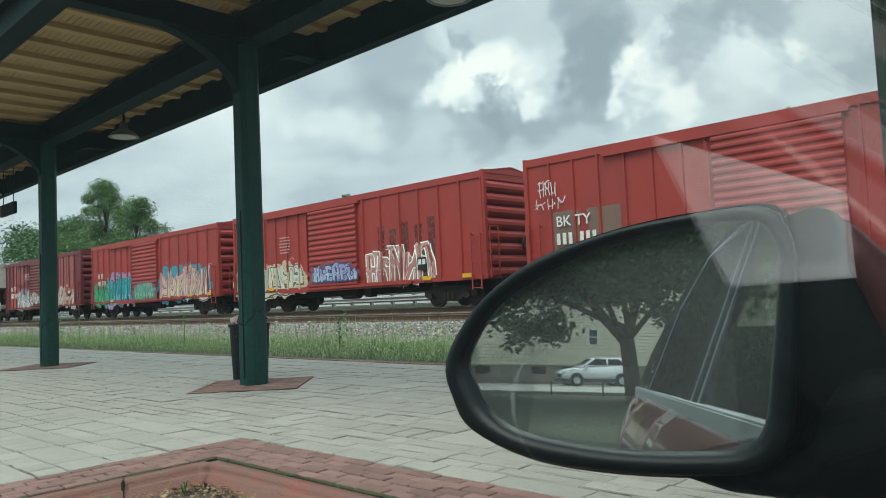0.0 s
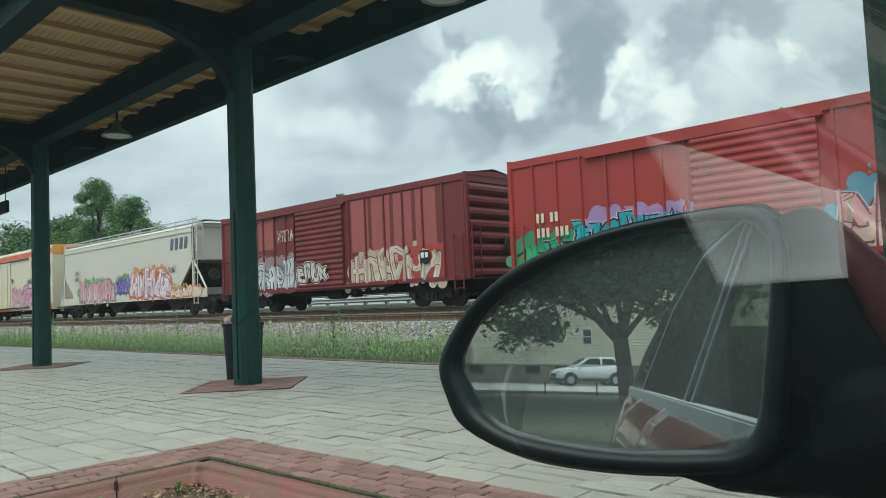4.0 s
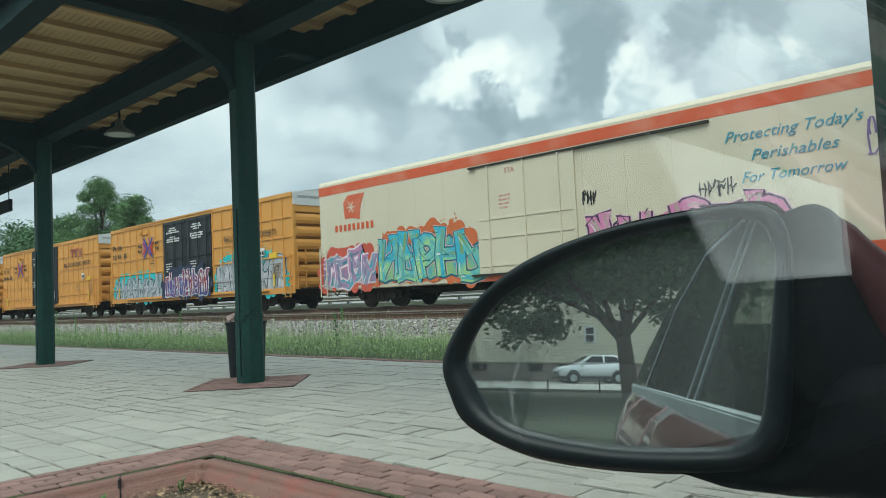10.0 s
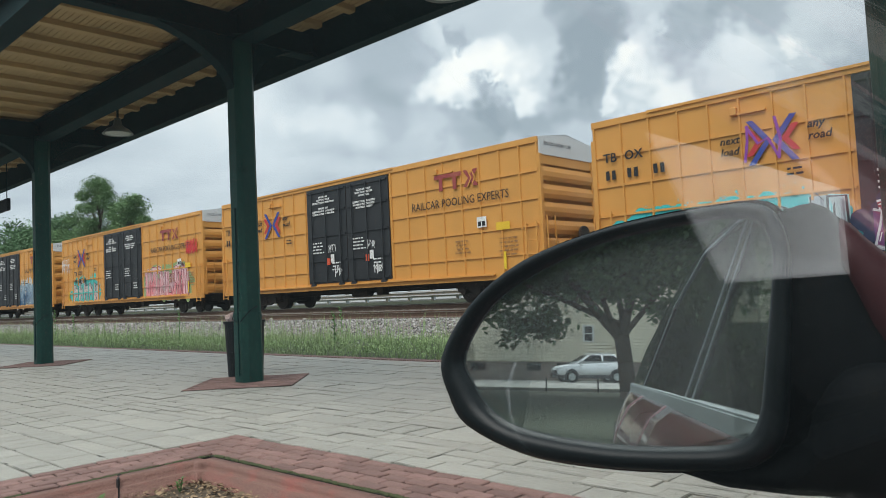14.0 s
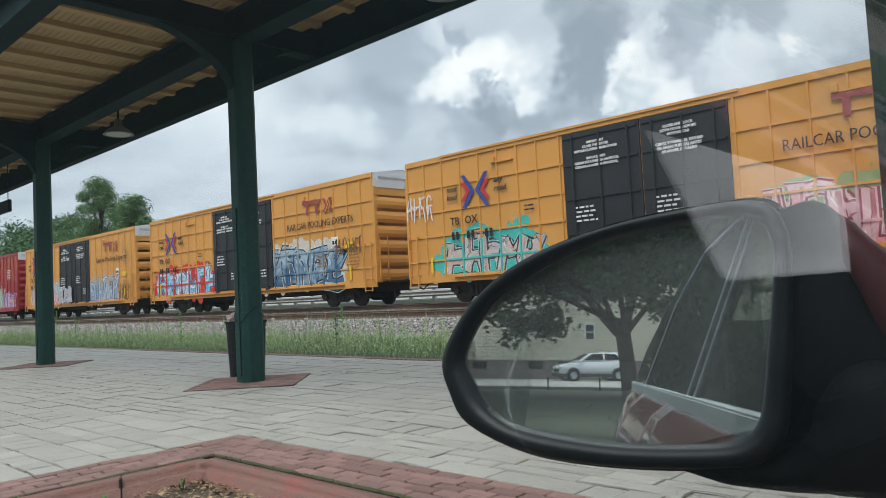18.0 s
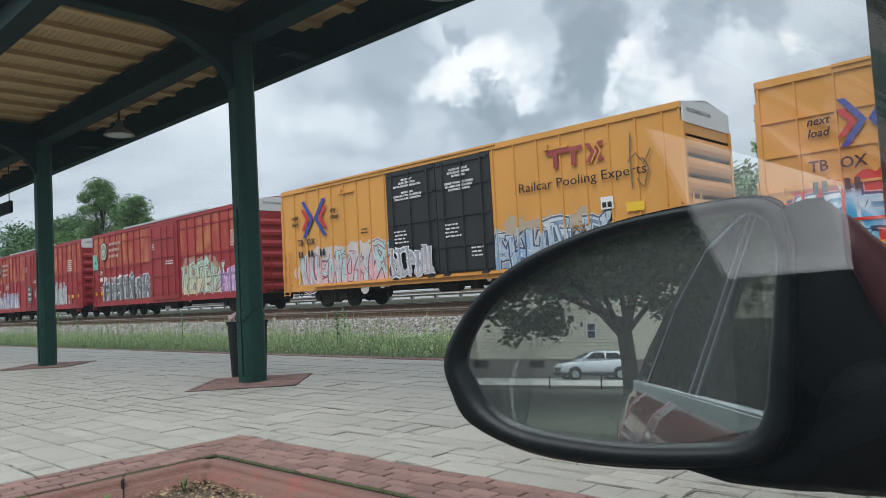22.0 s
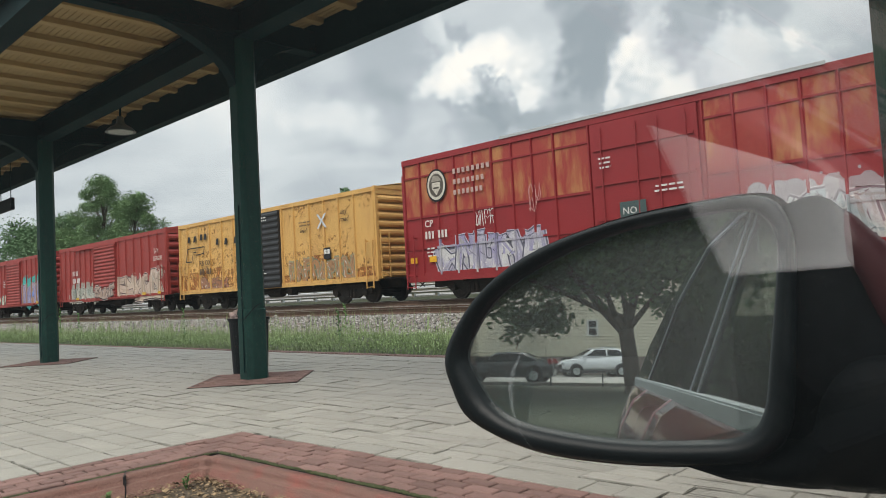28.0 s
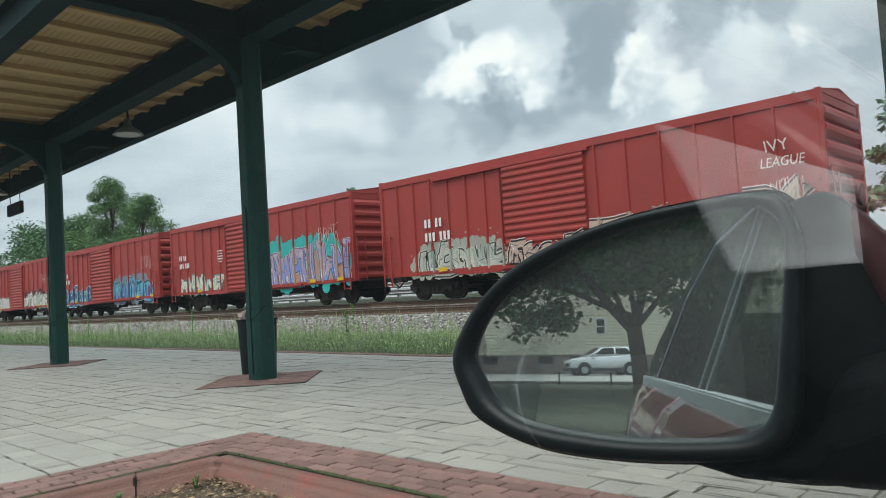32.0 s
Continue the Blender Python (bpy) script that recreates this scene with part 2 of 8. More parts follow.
LAWN = mat("lawn_ground", (0.044, 0.053, 0.027), 0.95, var=0.35, fine=14, coarse=0.5, bump=0.5, stain=(0.088, 0.090, 0.052))
GRASS = mat("tall_grass", (0.26, 0.37, 0.16), 0.8, island=0.3, var=0.3, fine=3, coarse=0.5, bump=0.0, stain=(0.34, 0.36, 0.20), amount=0.6)
BALLAST = mat("ballast_bed", (0.17, 0.14, 0.12), 0.95, var=0.5, fine=18, coarse=1.0, bump=0.8, stain=(0.19, 0.15, 0.12), amount=0.6)
STONE_DARK = mat("grimy_ballast_stone", (0.22, 0.185, 0.16), 0.95, island=0.55, var=0.35, fine=30, coarse=5, bump=0.2)
STONE = mat("ballast_stone", (0.25, 0.242, 0.225), 0.9, island=0.8, var=0.45, fine=30, coarse=5, bump=0.2, stain=(0.28, 0.25, 0.22), amount=0.6)
RAIL = mat("rusty_rail_steel", (0.135, 0.082, 0.058), 0.7, 0.2, var=0.3, fine=30, coarse=2, bump=0.15)
RAILTOP = flat("worn_rail_head", (0.42, 0.40, 0.38), 0.3, 0.9)
TIE = mat("weathered_tie", (0.095, 0.075, 0.06), 0.95, var=0.35, fine=25, coarse=3, bump=0.4)
GALV = mat("galvanised_steel", (0.50, 0.53, 0.54), 0.5, 0.5, var=0.15, fine=20, bump=0.05)
CAN = mat("black_plastic", (0.006, 0.008, 0.010), 0.6, spec=0.15, var=0.2, fine=50, bump=0.05)
UNDER = mat("grimy_running_gear", (0.028, 0.024, 0.021), 0.75, 0.2, var=0.4, fine=20, coarse=3, bump=0.2, stain=(0.075, 0.05, 0.035), amount=0.6)
WHEEL = mat("wheel_steel", (0.05, 0.042, 0.038), 0.55, 0.5, var=0.3, fine=20, coarse=3, bump=0.1)
RED = mat("boxcar_red_paint", (0.35, 0.040, 0.032), 0.5, var=0.10, fine=9, coarse=0.9, bump=0.04, stain=(0.19, 0.040, 0.034), amount=0.55, streak=0.25, piece=0.0)
RED_DARK = mat("oxide_red_paint", (0.165, 0.026, 0.030), 0.5, var=0.12, fine=9, coarse=0.9, bump=0.04, stain=(0.10, 0.022, 0.024), amount=0.5, streak=0.25)
RED_CP = mat("faded_rail_red_paint", (0.31, 0.022, 0.026), 0.5, var=0.10, fine=9, coarse=0.8, bump=0.04, stain=(0.22, 0.020, 0.022), amount=0.5, streak=0.25)
CP_FADE = mat("sun_bleached_red_paint", (0.36, 0.045, 0.035), 0.6, var=0.12, fine=9, coarse=1.6, bump=0.04, stain=(0.55, 0.28, 0.10), amount=0.95, streak=0.3)
YELLOW = mat("boxcar_yellow_paint", (0.67, 0.315, 0.068), 0.5, var=0.08, fine=9, coarse=0.8, bump=0.04, stain=(0.50, 0.245, 0.055), amount=0.6, streak=0.25)
YELLOW_OLD = mat("faded_yellow_paint", (0.70, 0.41, 0.13), 0.55, var=0.08, fine=9, coarse=1.6, bump=0.04, stain=(0.40, 0.19, 0.07), amount=0.5, streak=0.3)
BLACKDOOR = mat("black_door_paint", (0.014, 0.016, 0.019), 0.5, var=0.2, fine=9, coarse=0.8, bump=0.04, stain=(0.04, 0.04, 0.042), amount=0.5, streak=0.25)
CREAM = mat("cream_reefer_paint", (0.66, 0.60, 0.46), 0.5, var=0.05, fine=9, coarse=0.7, bump=0.03, stain=(0.55, 0.49, 0.36), amount=0.6, streak=0.25)
ORANGE = mat("orange_stripe_paint", (0.62, 0.10, 0.035), 0.5, var=0.1, fine=9, coarse=0.8, bump=0.03, stain=(0.66, 0.30, 0.2), amount=0.6)
AMBER = flat("amber_end_paint", (0.72, 0.33, 0.05))
HOPPER = mat("pale_grey_hopper_paint", (0.60, 0.565, 0.51), 0.5, var=0.05, fine=9, coarse=0.7, bump=0.03, stain=(0.50, 0.48, 0.40), amount=0.5, streak=0.25)
WHITE = flat("white_marking_paint", (0.74, 0.74, 0.72))
BLACK = flat("black_marking_paint", (0.012, 0.012, 0.014))
ENDWHITE = mat("white_end_paint", (0.62, 0.64, 0.64), 0.5, var=0.06, fine=9, coarse=1.0, bump=0.03)
SILVER = mat("galvanised_roof", (0.52, 0.54, 0.54), 0.5, 0.4, var=0.15, fine=9, coarse=1.0, bump=0.05)
PAINTS = {}


def spray(a, b, thin=0.0):
    """Sprayed paint that drifts from one colour to another; thin lets worn patches of the car show through."""
    key = ("spray", a, b, thin)
    if key in PAINTS:
        return PAINTS[key]
    m, nt, bsdf = shader("blended_spray_paint")
    N, L = nt.nodes.new, nt.links.new
    tc = N("ShaderNodeTexCoord")
    n1 = N("ShaderNodeTexNoise"); n1.inputs["Scale"].default_value, n1.inputs["Detail"].default_value = 1.5, 3
    n2 = N("ShaderNodeTexNoise"); n2.inputs["Scale"].default_value, n2.inputs["Detail"].default_value = 5.0, 8
    n2.inputs["Roughness"].default_value = 0.7
    L(tc.outputs["Object"], n1.inputs["Vector"]); L(tc.outputs["Object"], n2.inputs["Vector"])
    mr = N("ShaderNodeMapRange"); mr.inputs[1].default_value, mr.inputs[2].default_value = 0.64, 0.86
    sp, ml = N("ShaderNodeSeparateXYZ"), N("ShaderNodeMath")
    ml.operation, ml.inputs[1].default_value = "MULTIPLY_ADD", 0.16
    L(tc.outputs["Object"], sp.inputs[0]); L(sp.outputs[2], ml.inputs[0]); L(n1.outputs["Fac"], ml.inputs[2])
    L(ml.outputs[0], mr.inputs[0])
    mx = N("ShaderNodeMix"); mx.data_type = "RGBA"
    mx.inputs["A"].default_value, mx.inputs["B"].default_value = a + (1,), b + (1,)
    L(mr.outputs[0], mx.inputs["Factor"]); L(mx.outputs["Result"], bsdf.inputs["Base Color"])
    bsdf.inputs["Roughness"].default_value = 0.55
    if thin:
        m2 = N("ShaderNodeMapRange"); m2.inputs[1].default_value, m2.inputs[2].default_value = thin - 0.12, thin + 0.10
        L(n2.outputs["Fac"], m2.inputs[0]); L(m2.outputs[0], bsdf.inputs["Alpha"])
    PAINTS[key] = m
    return m


DIRT, dirt_nt, dirt_b = shader("crack_dirt")
dirt_b.inputs["Base Color"].default_value = (0.07, 0.066, 0.055, 1)
dirt_b.inputs["Roughness"].default_value = 1.0
dirt_b.inputs["Specular IOR Level"].default_value = 0.0


def paint(rgb):
    if rgb not in PAINTS:
        PAINTS[rgb] = flat("spray_paint", rgb, 0.5)
    return PAINTS[rgb]


# ---- mesh helpers ----
def box(bm, x0, x1, y0, y1, z0, z1):
    v = [bm.verts.new((x, y, z)) for x in (x0, x1) for y in (y0, y1) for z in (z0, z1)]
    for q in ((0, 1, 3, 2), (4, 6, 7, 5), (0, 4, 5, 1), (2, 3, 7, 6), (0, 2, 6, 4), (1, 5, 7, 3)):
        bm.faces.new([v[i] for i in q])
    return bm


def rod(bm, p, q, r, seg=8, r2=None):
    p, q = Vector(p), Vector(q)
    d = (q - p).normalized()
    a = d.orthogonal().normalized()
    b = d.cross(a)
    rings = []
    for c, rad in ((p, r), (q, r if r2 is None else r2)):
        rings.append([bm.verts.new(c + (a * math.cos(2 * math.pi * i / seg) + b * math.sin(2 * math.pi * i / seg)) * rad) for i in range(seg)])
    for i in range(seg):
        bm.faces.new((rings[0][i], rings[0][(i + 1) % seg], rings[1][(i + 1) % seg], rings[1][i]))
    bm.faces.new(rings[0][::-1])
    bm.faces.new(rings[1])
    return bm


def prism(bm, pts, axis, a0, a1):
    """Extrudes an outline along an axis: pts are pairs in the other two axes' order."""
    def at(p, a):
        return {"x": (a, p[0], p[1]), "y": (p[0], a, p[1]), "z": (p[0], p[1], a)}[axis]
    lo = [bm.verts.new(at(p, a0)) for p in pts]
    hi = [bm.verts.new(at(p, a1)) for p in pts]
    k = len(pts)
    for i in range(k):
        bm.faces.new((lo[i], lo[(i + 1) % k], hi[(i + 1) % k], hi[i]))
    bm.faces.new(lo[::-1])
    bm.faces.new(hi)
    return bm


def soften(bm, width, seg=1):
    bmesh.ops.bevel(bm, geom=bm.edges[:], offset=width, segments=seg, affect="EDGES", clamp_overlap=True)
    return bm


def to_mesh(name, bm, material, smooth=False):
    bmesh.ops.recalc_face_normals(bm, faces=bm.faces[:])
    me = bpy.data.meshes.new(name)
    bm.to_mesh(me)
    bm.free()
    me.materials.append(material)
    if smooth:
        for p in me.polygons:
            p.use_smooth = True
    return me


def part(name, bm, material, parent=None, label="", smooth=False):
    me = bm if isinstance(bm, bpy.types.Mesh) else to_mesh(name, bm, material, smooth)
    ob = new(name, me)
    ob.parent = parent
    if label:
        ob["label"] = label
    return ob


def thing(name, label, category, group="", at=None, kind=""):
    ob = new(name)
    tagged(ob, label, category, group, kind)
    if at is not None:
        ob.matrix_basis = at
    return ob


def setting(name, bm, material, label="", smooth=False):
    ob = part(name, bm, material, None, "", smooth)
    return tagged(ob, label, "", "", "structure")


def smooth_loop(pts, n=4):
    """A closed Catmull-Rom curve through pts."""
    out, k = [], len(pts)
    P = [Vector(p) for p in pts]
    for i in range(k):
        a, b, c, d = P[i - 1], P[i], P[(i + 1) % k], P[(i + 2) % k]
        for j in range(n):
            t = j / n
            out.append(0.5 * ((2 * b) + (c - a) * t + (2 * a - 5 * b + 4 * c - d) * t * t + (3 * b - a - 3 * c + d) * t ** 3))
    return out


# ---- ground, platform, tracks ----
RAIL_Z = 0.67
rng = random.Random(7)


def build_ground():
    bm = bmesh.new()
    prof = [(-3000, -0.17), (-60, -0.17), (-9, -0.17), (0.4, -0.17), (8.2, -0.17), (8.46, -0.02), (11.5, 0.02), (13.0, 0.04), (14.0, 0.25), (22.5, 0.30), (24.2, 0.74), (60, 0.72), (3000, 0.72)]
    cols = []
    for x in (-3000, -200, -80, -40, -20, 0, 20, 80, 3000):
        cols.append([bm.verts.new((x, y, z)) for y, z in prof])
    for a, b in zip(cols, cols[1:]):
        for i in range(len(prof) - 1):
            bm.faces.new((a[i], b[i], b[i + 1], a[i + 1]))
    setting("ground", bm, LAWN, "grassy ground sheet reaching the horizon")
    bm = box(bmesh.new(), -30, 25, -7.5, 0.95, -0.3, -0.155)
    setting("parking_lot", bm, ASPHALT, "dark asphalt parking lot beside the platform")


build_ground()


def build_platform():
    slab = bmesh.new()
    box(slab, -90, 14, 3.17, 8.18, -0.3, -0.012)
    box(slab, -90, -5.33, 0.95, 3.17, -0.3, -0.012)
    plat = setting("platform", slab, JOINT, "grey paved station platform with random ashlar pavers")
    edge = setting("platform_edging", box(bmesh.new(), -90, 14, 8.19, 8.44, -0.3, -0.006), BRICK, "red brick edging along the grass")
    return plat


PLATFORM = build_platform()

# stamped ashlar pavers: rows along the platform with uneven lengths
PAD_AT = ((-23.95, 5.35), (-16.3, 5.35), (-8.65, 5.35), (-1.0, 5.35))
PAD = 0.96          # half diagonal of the brick diamond round each post


def in_pad(x, y, grow=0.0):
    return any(abs(x - px) + abs(y - py) < PAD + grow for px, py in PAD_AT)


def build_pavers():
    meshes = {}
    far = bmesh.new()
    near = []
    row = 0
    # two fields: the main one beyond the planter border, and the strip beside it
    for fx0, fx1, fy0, fy1 in ((-34.0, 4.0, 3.175, 8.18), (-34.0, -5.335, 0.97, 3.168)):
        y = fy0
        while y < fy1 - 0.02:
            w = rng.choice((0.15, 0.20, 0.20, 0.30))
            if fy1 - y - w < 0.16:
                w = fy1 - y
            x = fx0 + (0.0 if row % 2 else 0.33)
            while x < fx1 - 0.02:
                l = rng.choice((0.20, 0.30, 0.30, 0.45, 0.60))
                if fx1 - x - l < 0.16:
                    l = fx1 - x
                near.append((x, y, l, w, row))
                x += l
            y += w
            row += 1
    near.sort(key=lambda r: (r[0] + 4.5) ** 2 + (r[1] - 3.4) ** 2)
    for i, (x, y, l, w, r) in enumerate(near):
        g = rng.choice((0.002, 0.003, 0.004, 0.005, 0.007, 0.010))
        if i < 300:
            key = (round(l, 2), round(w, 2), g)
            if key not in meshes:
                bm = box(bmesh.new(), g, l - g, g, w - g, -0.03, 0)
                soften(bm, 0.004)
                meshes[key] = to_mesh("paver", bm, PAVER)
            ob = part("paver", meshes[key], PAVER, PLATFORM)
            ob.matrix_basis = pose(x, y, rng.uniform(-0.004, 0.004), rng.uniform(-0.25, 0.25), rng.uniform(-0.15, 0.15), 0)
        else:
            box(far, x + g, x + l - g, y + g, y + w - g, -0.03, rng.uniform(-0.004, 0.003))
    ob = part("paver_field", far, PAVER, PLATFORM)
    ob["kind"] = "stuff"
    bits = []
    for i in range(60):
        x, y = rng.uniform(-10, -1.5), rng.uniform(3.3, 7.8)
        bits.append((x, y, 0.008))
    it = iter(bits)
    scatter_mesh("paving_grit", 60, lambda: next(it), (0.004, 0.011), LEAF_DRY, "small dry bits of debris on the paving", "debris", 0.5)
    # open joints and short worn cracks, dark with dirt
    vs, fs = [], []
    spots = []
    for x, y, l, w, r in near:
        if -16 < x < 1 and rng.random() < 0.62:
            spots.append((x + l * rng.uniform(0.35, 0.65), y, 0.0, l * rng.uniform(0.45, 1.05), rng.uniform(0.0016, 0.0062)))
        if -16 < x < 1 and rng.random() < 0.40:
            spots.append((x, y + w * 0.5, 1.571, w * rng.uniform(0.5, 1.0), rng.uniform(0.0014, 0.0045)))
    for i in range(500):
        spots.append((rng.uniform(-14, -1), rng.uniform(3.25, 8.0), rng.choice((0.0, 0.0, 1.571)) + rng.gauss(0, 0.25), rng.uniform(0.03, 0.14), rng.uniform(0.0008, 0.0022)))
    for x, y, a, l, w in spots:
        a += rng.gauss(0, 0.012)
        pts = []
        for k in range(4):
            u = (k / 3 - 0.5) * l
            off = rng.uniform(-0.005, 0.005)
            pts.append((x + u * math.cos(a) - off * math.sin(a), y + u * math.sin(a) + off * math.cos(a)))
        b = len(vs)
        for k, (px, py) in enumerate(pts):
            ww = w * (0.25 if k in (0, 3) else 1.0)
            vs += [(px + ww * math.sin(a), py - ww * math.cos(a), 0.0058), (px - ww * math.sin(a), py + ww * math.cos(a), 0.0058)]
        fs += [(b + 2 * k, b + 2 * k + 1, b + 2 * k + 3, b + 2 * k + 2) for k in range(3)]
    me = bpy.data.meshes.new("worn_cracks")
    me.from_pydata(vs, [], fs)
    me.materials.append(DIRT)
    part("worn_cracks", me, DIRT, PLATFORM, "short dark cracks")["kind"] = "stuff"
    rest = bmesh.new()
    x = -90
    while x < -34:
        yy = 1.0
        while yy < 8.1:
            box(rest, x + 0.01, x + 0.89, yy + 0.01, yy + 0.44, -0.03, 0)
            yy += 0.45
        x += 0.9
    ob = part("paver_field", rest, PAVER, PLATFORM)
    ob["kind"] = "stuff"


def brick_mesh():
    bm = box(bmesh.new(), -0.1, 0.1, -0.05, 0.05, -0.03, 0.0)
    for v in bm.verts:
        v.co.x *= 0.945
        v.co.y *= 0.875
    soften(bm, 0.006)
    return to_mesh("brick", bm, BRICK)


def build_bricks():
    me = brick_mesh()
    # diamond pads round the posts
    for k, (px, py) in enumerate(PAD_AT):
        s = PAD / math.sqrt(2)
        bm = box(bmesh.new(), -s, s, -s, s, -0.012, 0.006)
        pad = setting("brick_pad", bm, BRICKJOINT, "diamond of red brick pavers round a canopy post")
        pad.matrix_basis = pose(px, py, 0, 0, 0, 45)
        joined = bmesh.new()
        n = int(2 * s / 0.1)
        for j in range(n):
            y = -s + 0.05 + j * (2 * s / n)
            x = -s + (0.1 if j % 2 else 0.0)
            while x < s - 0.03:
                x1 = min(x + 0.2, s)
                if k == 2:
                    if x1 - x > 0.19:
                        ob = part("brick", me, BRICK, pad)
                        ob.matrix_basis = pose(x + 0.1, y, rng.uniform(0.011, 0.016))
                    else:
                        ob = part("brick", box(bmesh.new(), x + 0.004, x1 - 0.004, y - 0.047, y + 0.047, -0.01, 0.013), BRICK, pad)
                else:
                    box(joined, x + 0.004, x1 - 0.004, y - 0.047, y + 0.047, -0.01, rng.uniform(0.011, 0.016))
                x = x1
        if k != 2:
            part("brick_field", joined, BRICK, pad)["kind"] = "stuff"
        else:
            joined.free()
    edge = bpy.data.objects["platform_edging"]
    x = -19.0
    while x < -2.0:
        ob = part("brick", me, BRICK, edge)
        ob.matrix_basis = pose(x, 8.315, rng.uniform(0.004, 0.010), rng.uniform(-1, 1), 0, 90 + rng.uniform(-1.2, 1.2))
        x += 0.104
    # border round the planter: four courses on the two sides that show
    bed = bmesh.new()
    box(bed, -5.33, -0.8, 2.66, 3.17, -0.3, -0.012)
    box(bed, -5.33, -4.85, -1.2, 2.66, -0.3, -0.012)
    border = setting("brick_border", bed, BRICKJOINT, "red brick border round the planter")
    for j in range(5):
        y = 3.17 - 0.048 - j * 0.0965
        x = -5.33 + j * 0.0965
        while x < -0.9:
            ob = part("brick", me, BRICK, border)
            ob.matrix_basis = pose(x + 0.1, y, rng.uniform(-0.004, 0.005), rng.uniform(-1.2, 1.2), rng.uniform(-0.8, 0.8), rng.uniform(-0.8, 0.8))
            x += 0.203
    for j in range(5):
        x = -5.33 + 0.048 + j * 0.0965
        y = 3.17 - (j + 1) * 0.0965 - 0.1
        while y > 0.3:
            ob = part("brick", me, BRICK, border)
            ob.matrix_basis = pose(x, y, rng.uniform(-0.004, 0.005), rng.uniform(-1.2, 1.2), rng.uniform(-0.8, 0.8), 90 + rng.uniform(-0.8, 0.8))
            y -= 0.203


CRACK_Y = 2.02


def build_planter():
    pl = thing("planter", "raised planter bed with cracked red-painted concrete kerb", "planter")
    x0, x1, y0, y1, w, h = -4.815, -0.95, -1.2, 2.655, 0.19, 0.006
    bm = bmesh.new()
    outer = [(x0, y0), (x1, y0), (x1, y1), (x0, y1)]
    inner = [(x0 + w, y0 + w), (x1 - w, y0 + w), (x1 - w, y1 - w), (x0 + w, y1 - w)]
    lv = {}
    for nm, ring, z in (("ob", outer, -0.3), ("ot", outer, h), ("it", inner, h), ("ib", inner, -0.3)):
        lv[nm] = [bm.verts.new((x, y, z)) for x, y in ring]
    for a, b in (("ob", "ot"), ("ot", "it"), ("it", "ib"), ("ib", "ob")):
        for i in range(4):
            bm.faces.new((lv[a][i], lv[a][(i + 1) % 4], lv[b][(i + 1) % 4], lv[b][i]))
    soften(bm, 0.05, 4)
    part("kerb", bm, CURB, pl, "rounded red-painted concrete kerb", True)
    crack = bmesh.new()
    yc = CRACK_Y
    zig = [(x0 - 0.002 + w * k / 9, yc - 0.010 * k + rng.uniform(-0.012, 0.012)) for k in range(10)]
    for k, ((ax, ay), (bx, by)) in enumerate(zip(zig, zig[1:])):
        e = rng.uniform(0.002, 0.005)
        prism(crack, [(ax, ay - e), (bx, by - e), (bx, by + e), (ax, ay + e)], "z", h - 0.06, h + 0.0015 + 0.0002 * k)
    box(crack, x0 + w - 0.004, x0 + w + 0.003, zig[-1][1] - 0.004, zig[-1][1] + 0.004, h - 0.14, h - 0.01)
    part("crack", crack, BLACK, pl, "dark crack across the kerb")
    soil = bmesh.new()
    n = 40
    g = [[soil.verts.new((x0 + w * 0.9 + (x1 - x0 - 1.8 * w) * i / n, y0 + w * 0.9 + (y1 - y0 - 1.8 * w) * j / n,
                          -0.13 + 0.03 * noise.noise(Vector((i * 0.4, j * 0.4, 0))))) for j in range(n + 1)] for i in range(n + 1)]
    for i in range(n):
        for j in range(n):
            soil.faces.new((g[i][j], g[i + 1][j], g[i + 1][j + 1], g[i][j + 1]))
    part("soil", soil, SOIL, pl, "dry soil with litter", True)
    # leaf litter, kept as one loose layer
    vs, fs = [], []
    for i in range(5200):
        x, y = x0 + w + 0.02 + (x1 - x0 - 2 * w - 0.04) * rng.random() ** 1.8, y1 - w - 0.02 - (y1 - y0 - 2 * w - 0.04) * rng.random() ** 1.8
        s, a, t = rng.uniform(0.006, 0.016) if i % 7 else rng.uniform(0.014, 0.030), rng.uniform(0, 6.28), rng.uniform(-0.6, 0.6)
        ux, uy = math.cos(a) * s, math.sin(a) * s
        z = rng.uniform(-0.125, -0.085)
        b = len(vs)
        vs += [(x - ux, y - uy, z), (x + uy * 0.5, y - ux * 0.5, z + s * t), (x + ux, y + uy, z + 0.006), (x - uy * 0.5, y + ux * 0.5, z + s * 0.4)]
        fs += [(b, b + 1, b + 2), (b, b + 2, b + 3)]
    me = bpy.data.meshes.new("leaf_litter")
    me.from_pydata(vs, [], fs)
    me.materials.append(LEAF_DRY)
    tagged(new("leaf_litter", me), "scattered dry tan leaves on planter soil", "leaf litter", "", "stuff")
    for (x, y, s) in ((-4.50, 2.26, 0.55), (-4.52, 1.78, 0.5), (-4.40, 1.35, 0.5)):
        bm = bmesh.new()
        for k in range(16):
            a, r = k * 2.4, rng.uniform(0.02, 0.06) * s
            c = Vector((math.cos(a) * r, math.sin(a) * r, 0.03 + 0.09 * s * rng.random()))
            u = Vector((math.cos(a), math.sin(a), 0.4)) * 0.03 * s
            w2 = Vector((-math.sin(a), math.cos(a), 0)) * 0.018 * s
            vv = [bm.verts.new(c - u), bm.verts.new(c - w2), bm.verts.new(c + u), bm.verts.new(c + w2)]
            bm.faces.new(vv)
            rod(bm, (0, 0, -0.02), c, 0.002, 3)
        wd = thing("weed", "small green weed growing in planter soil", "weed", "", pose(x, y, -0.11))
        part("foliage", bm, WEED, wd)
    # mossy joint between border and kerb
    bm = bmesh.new()
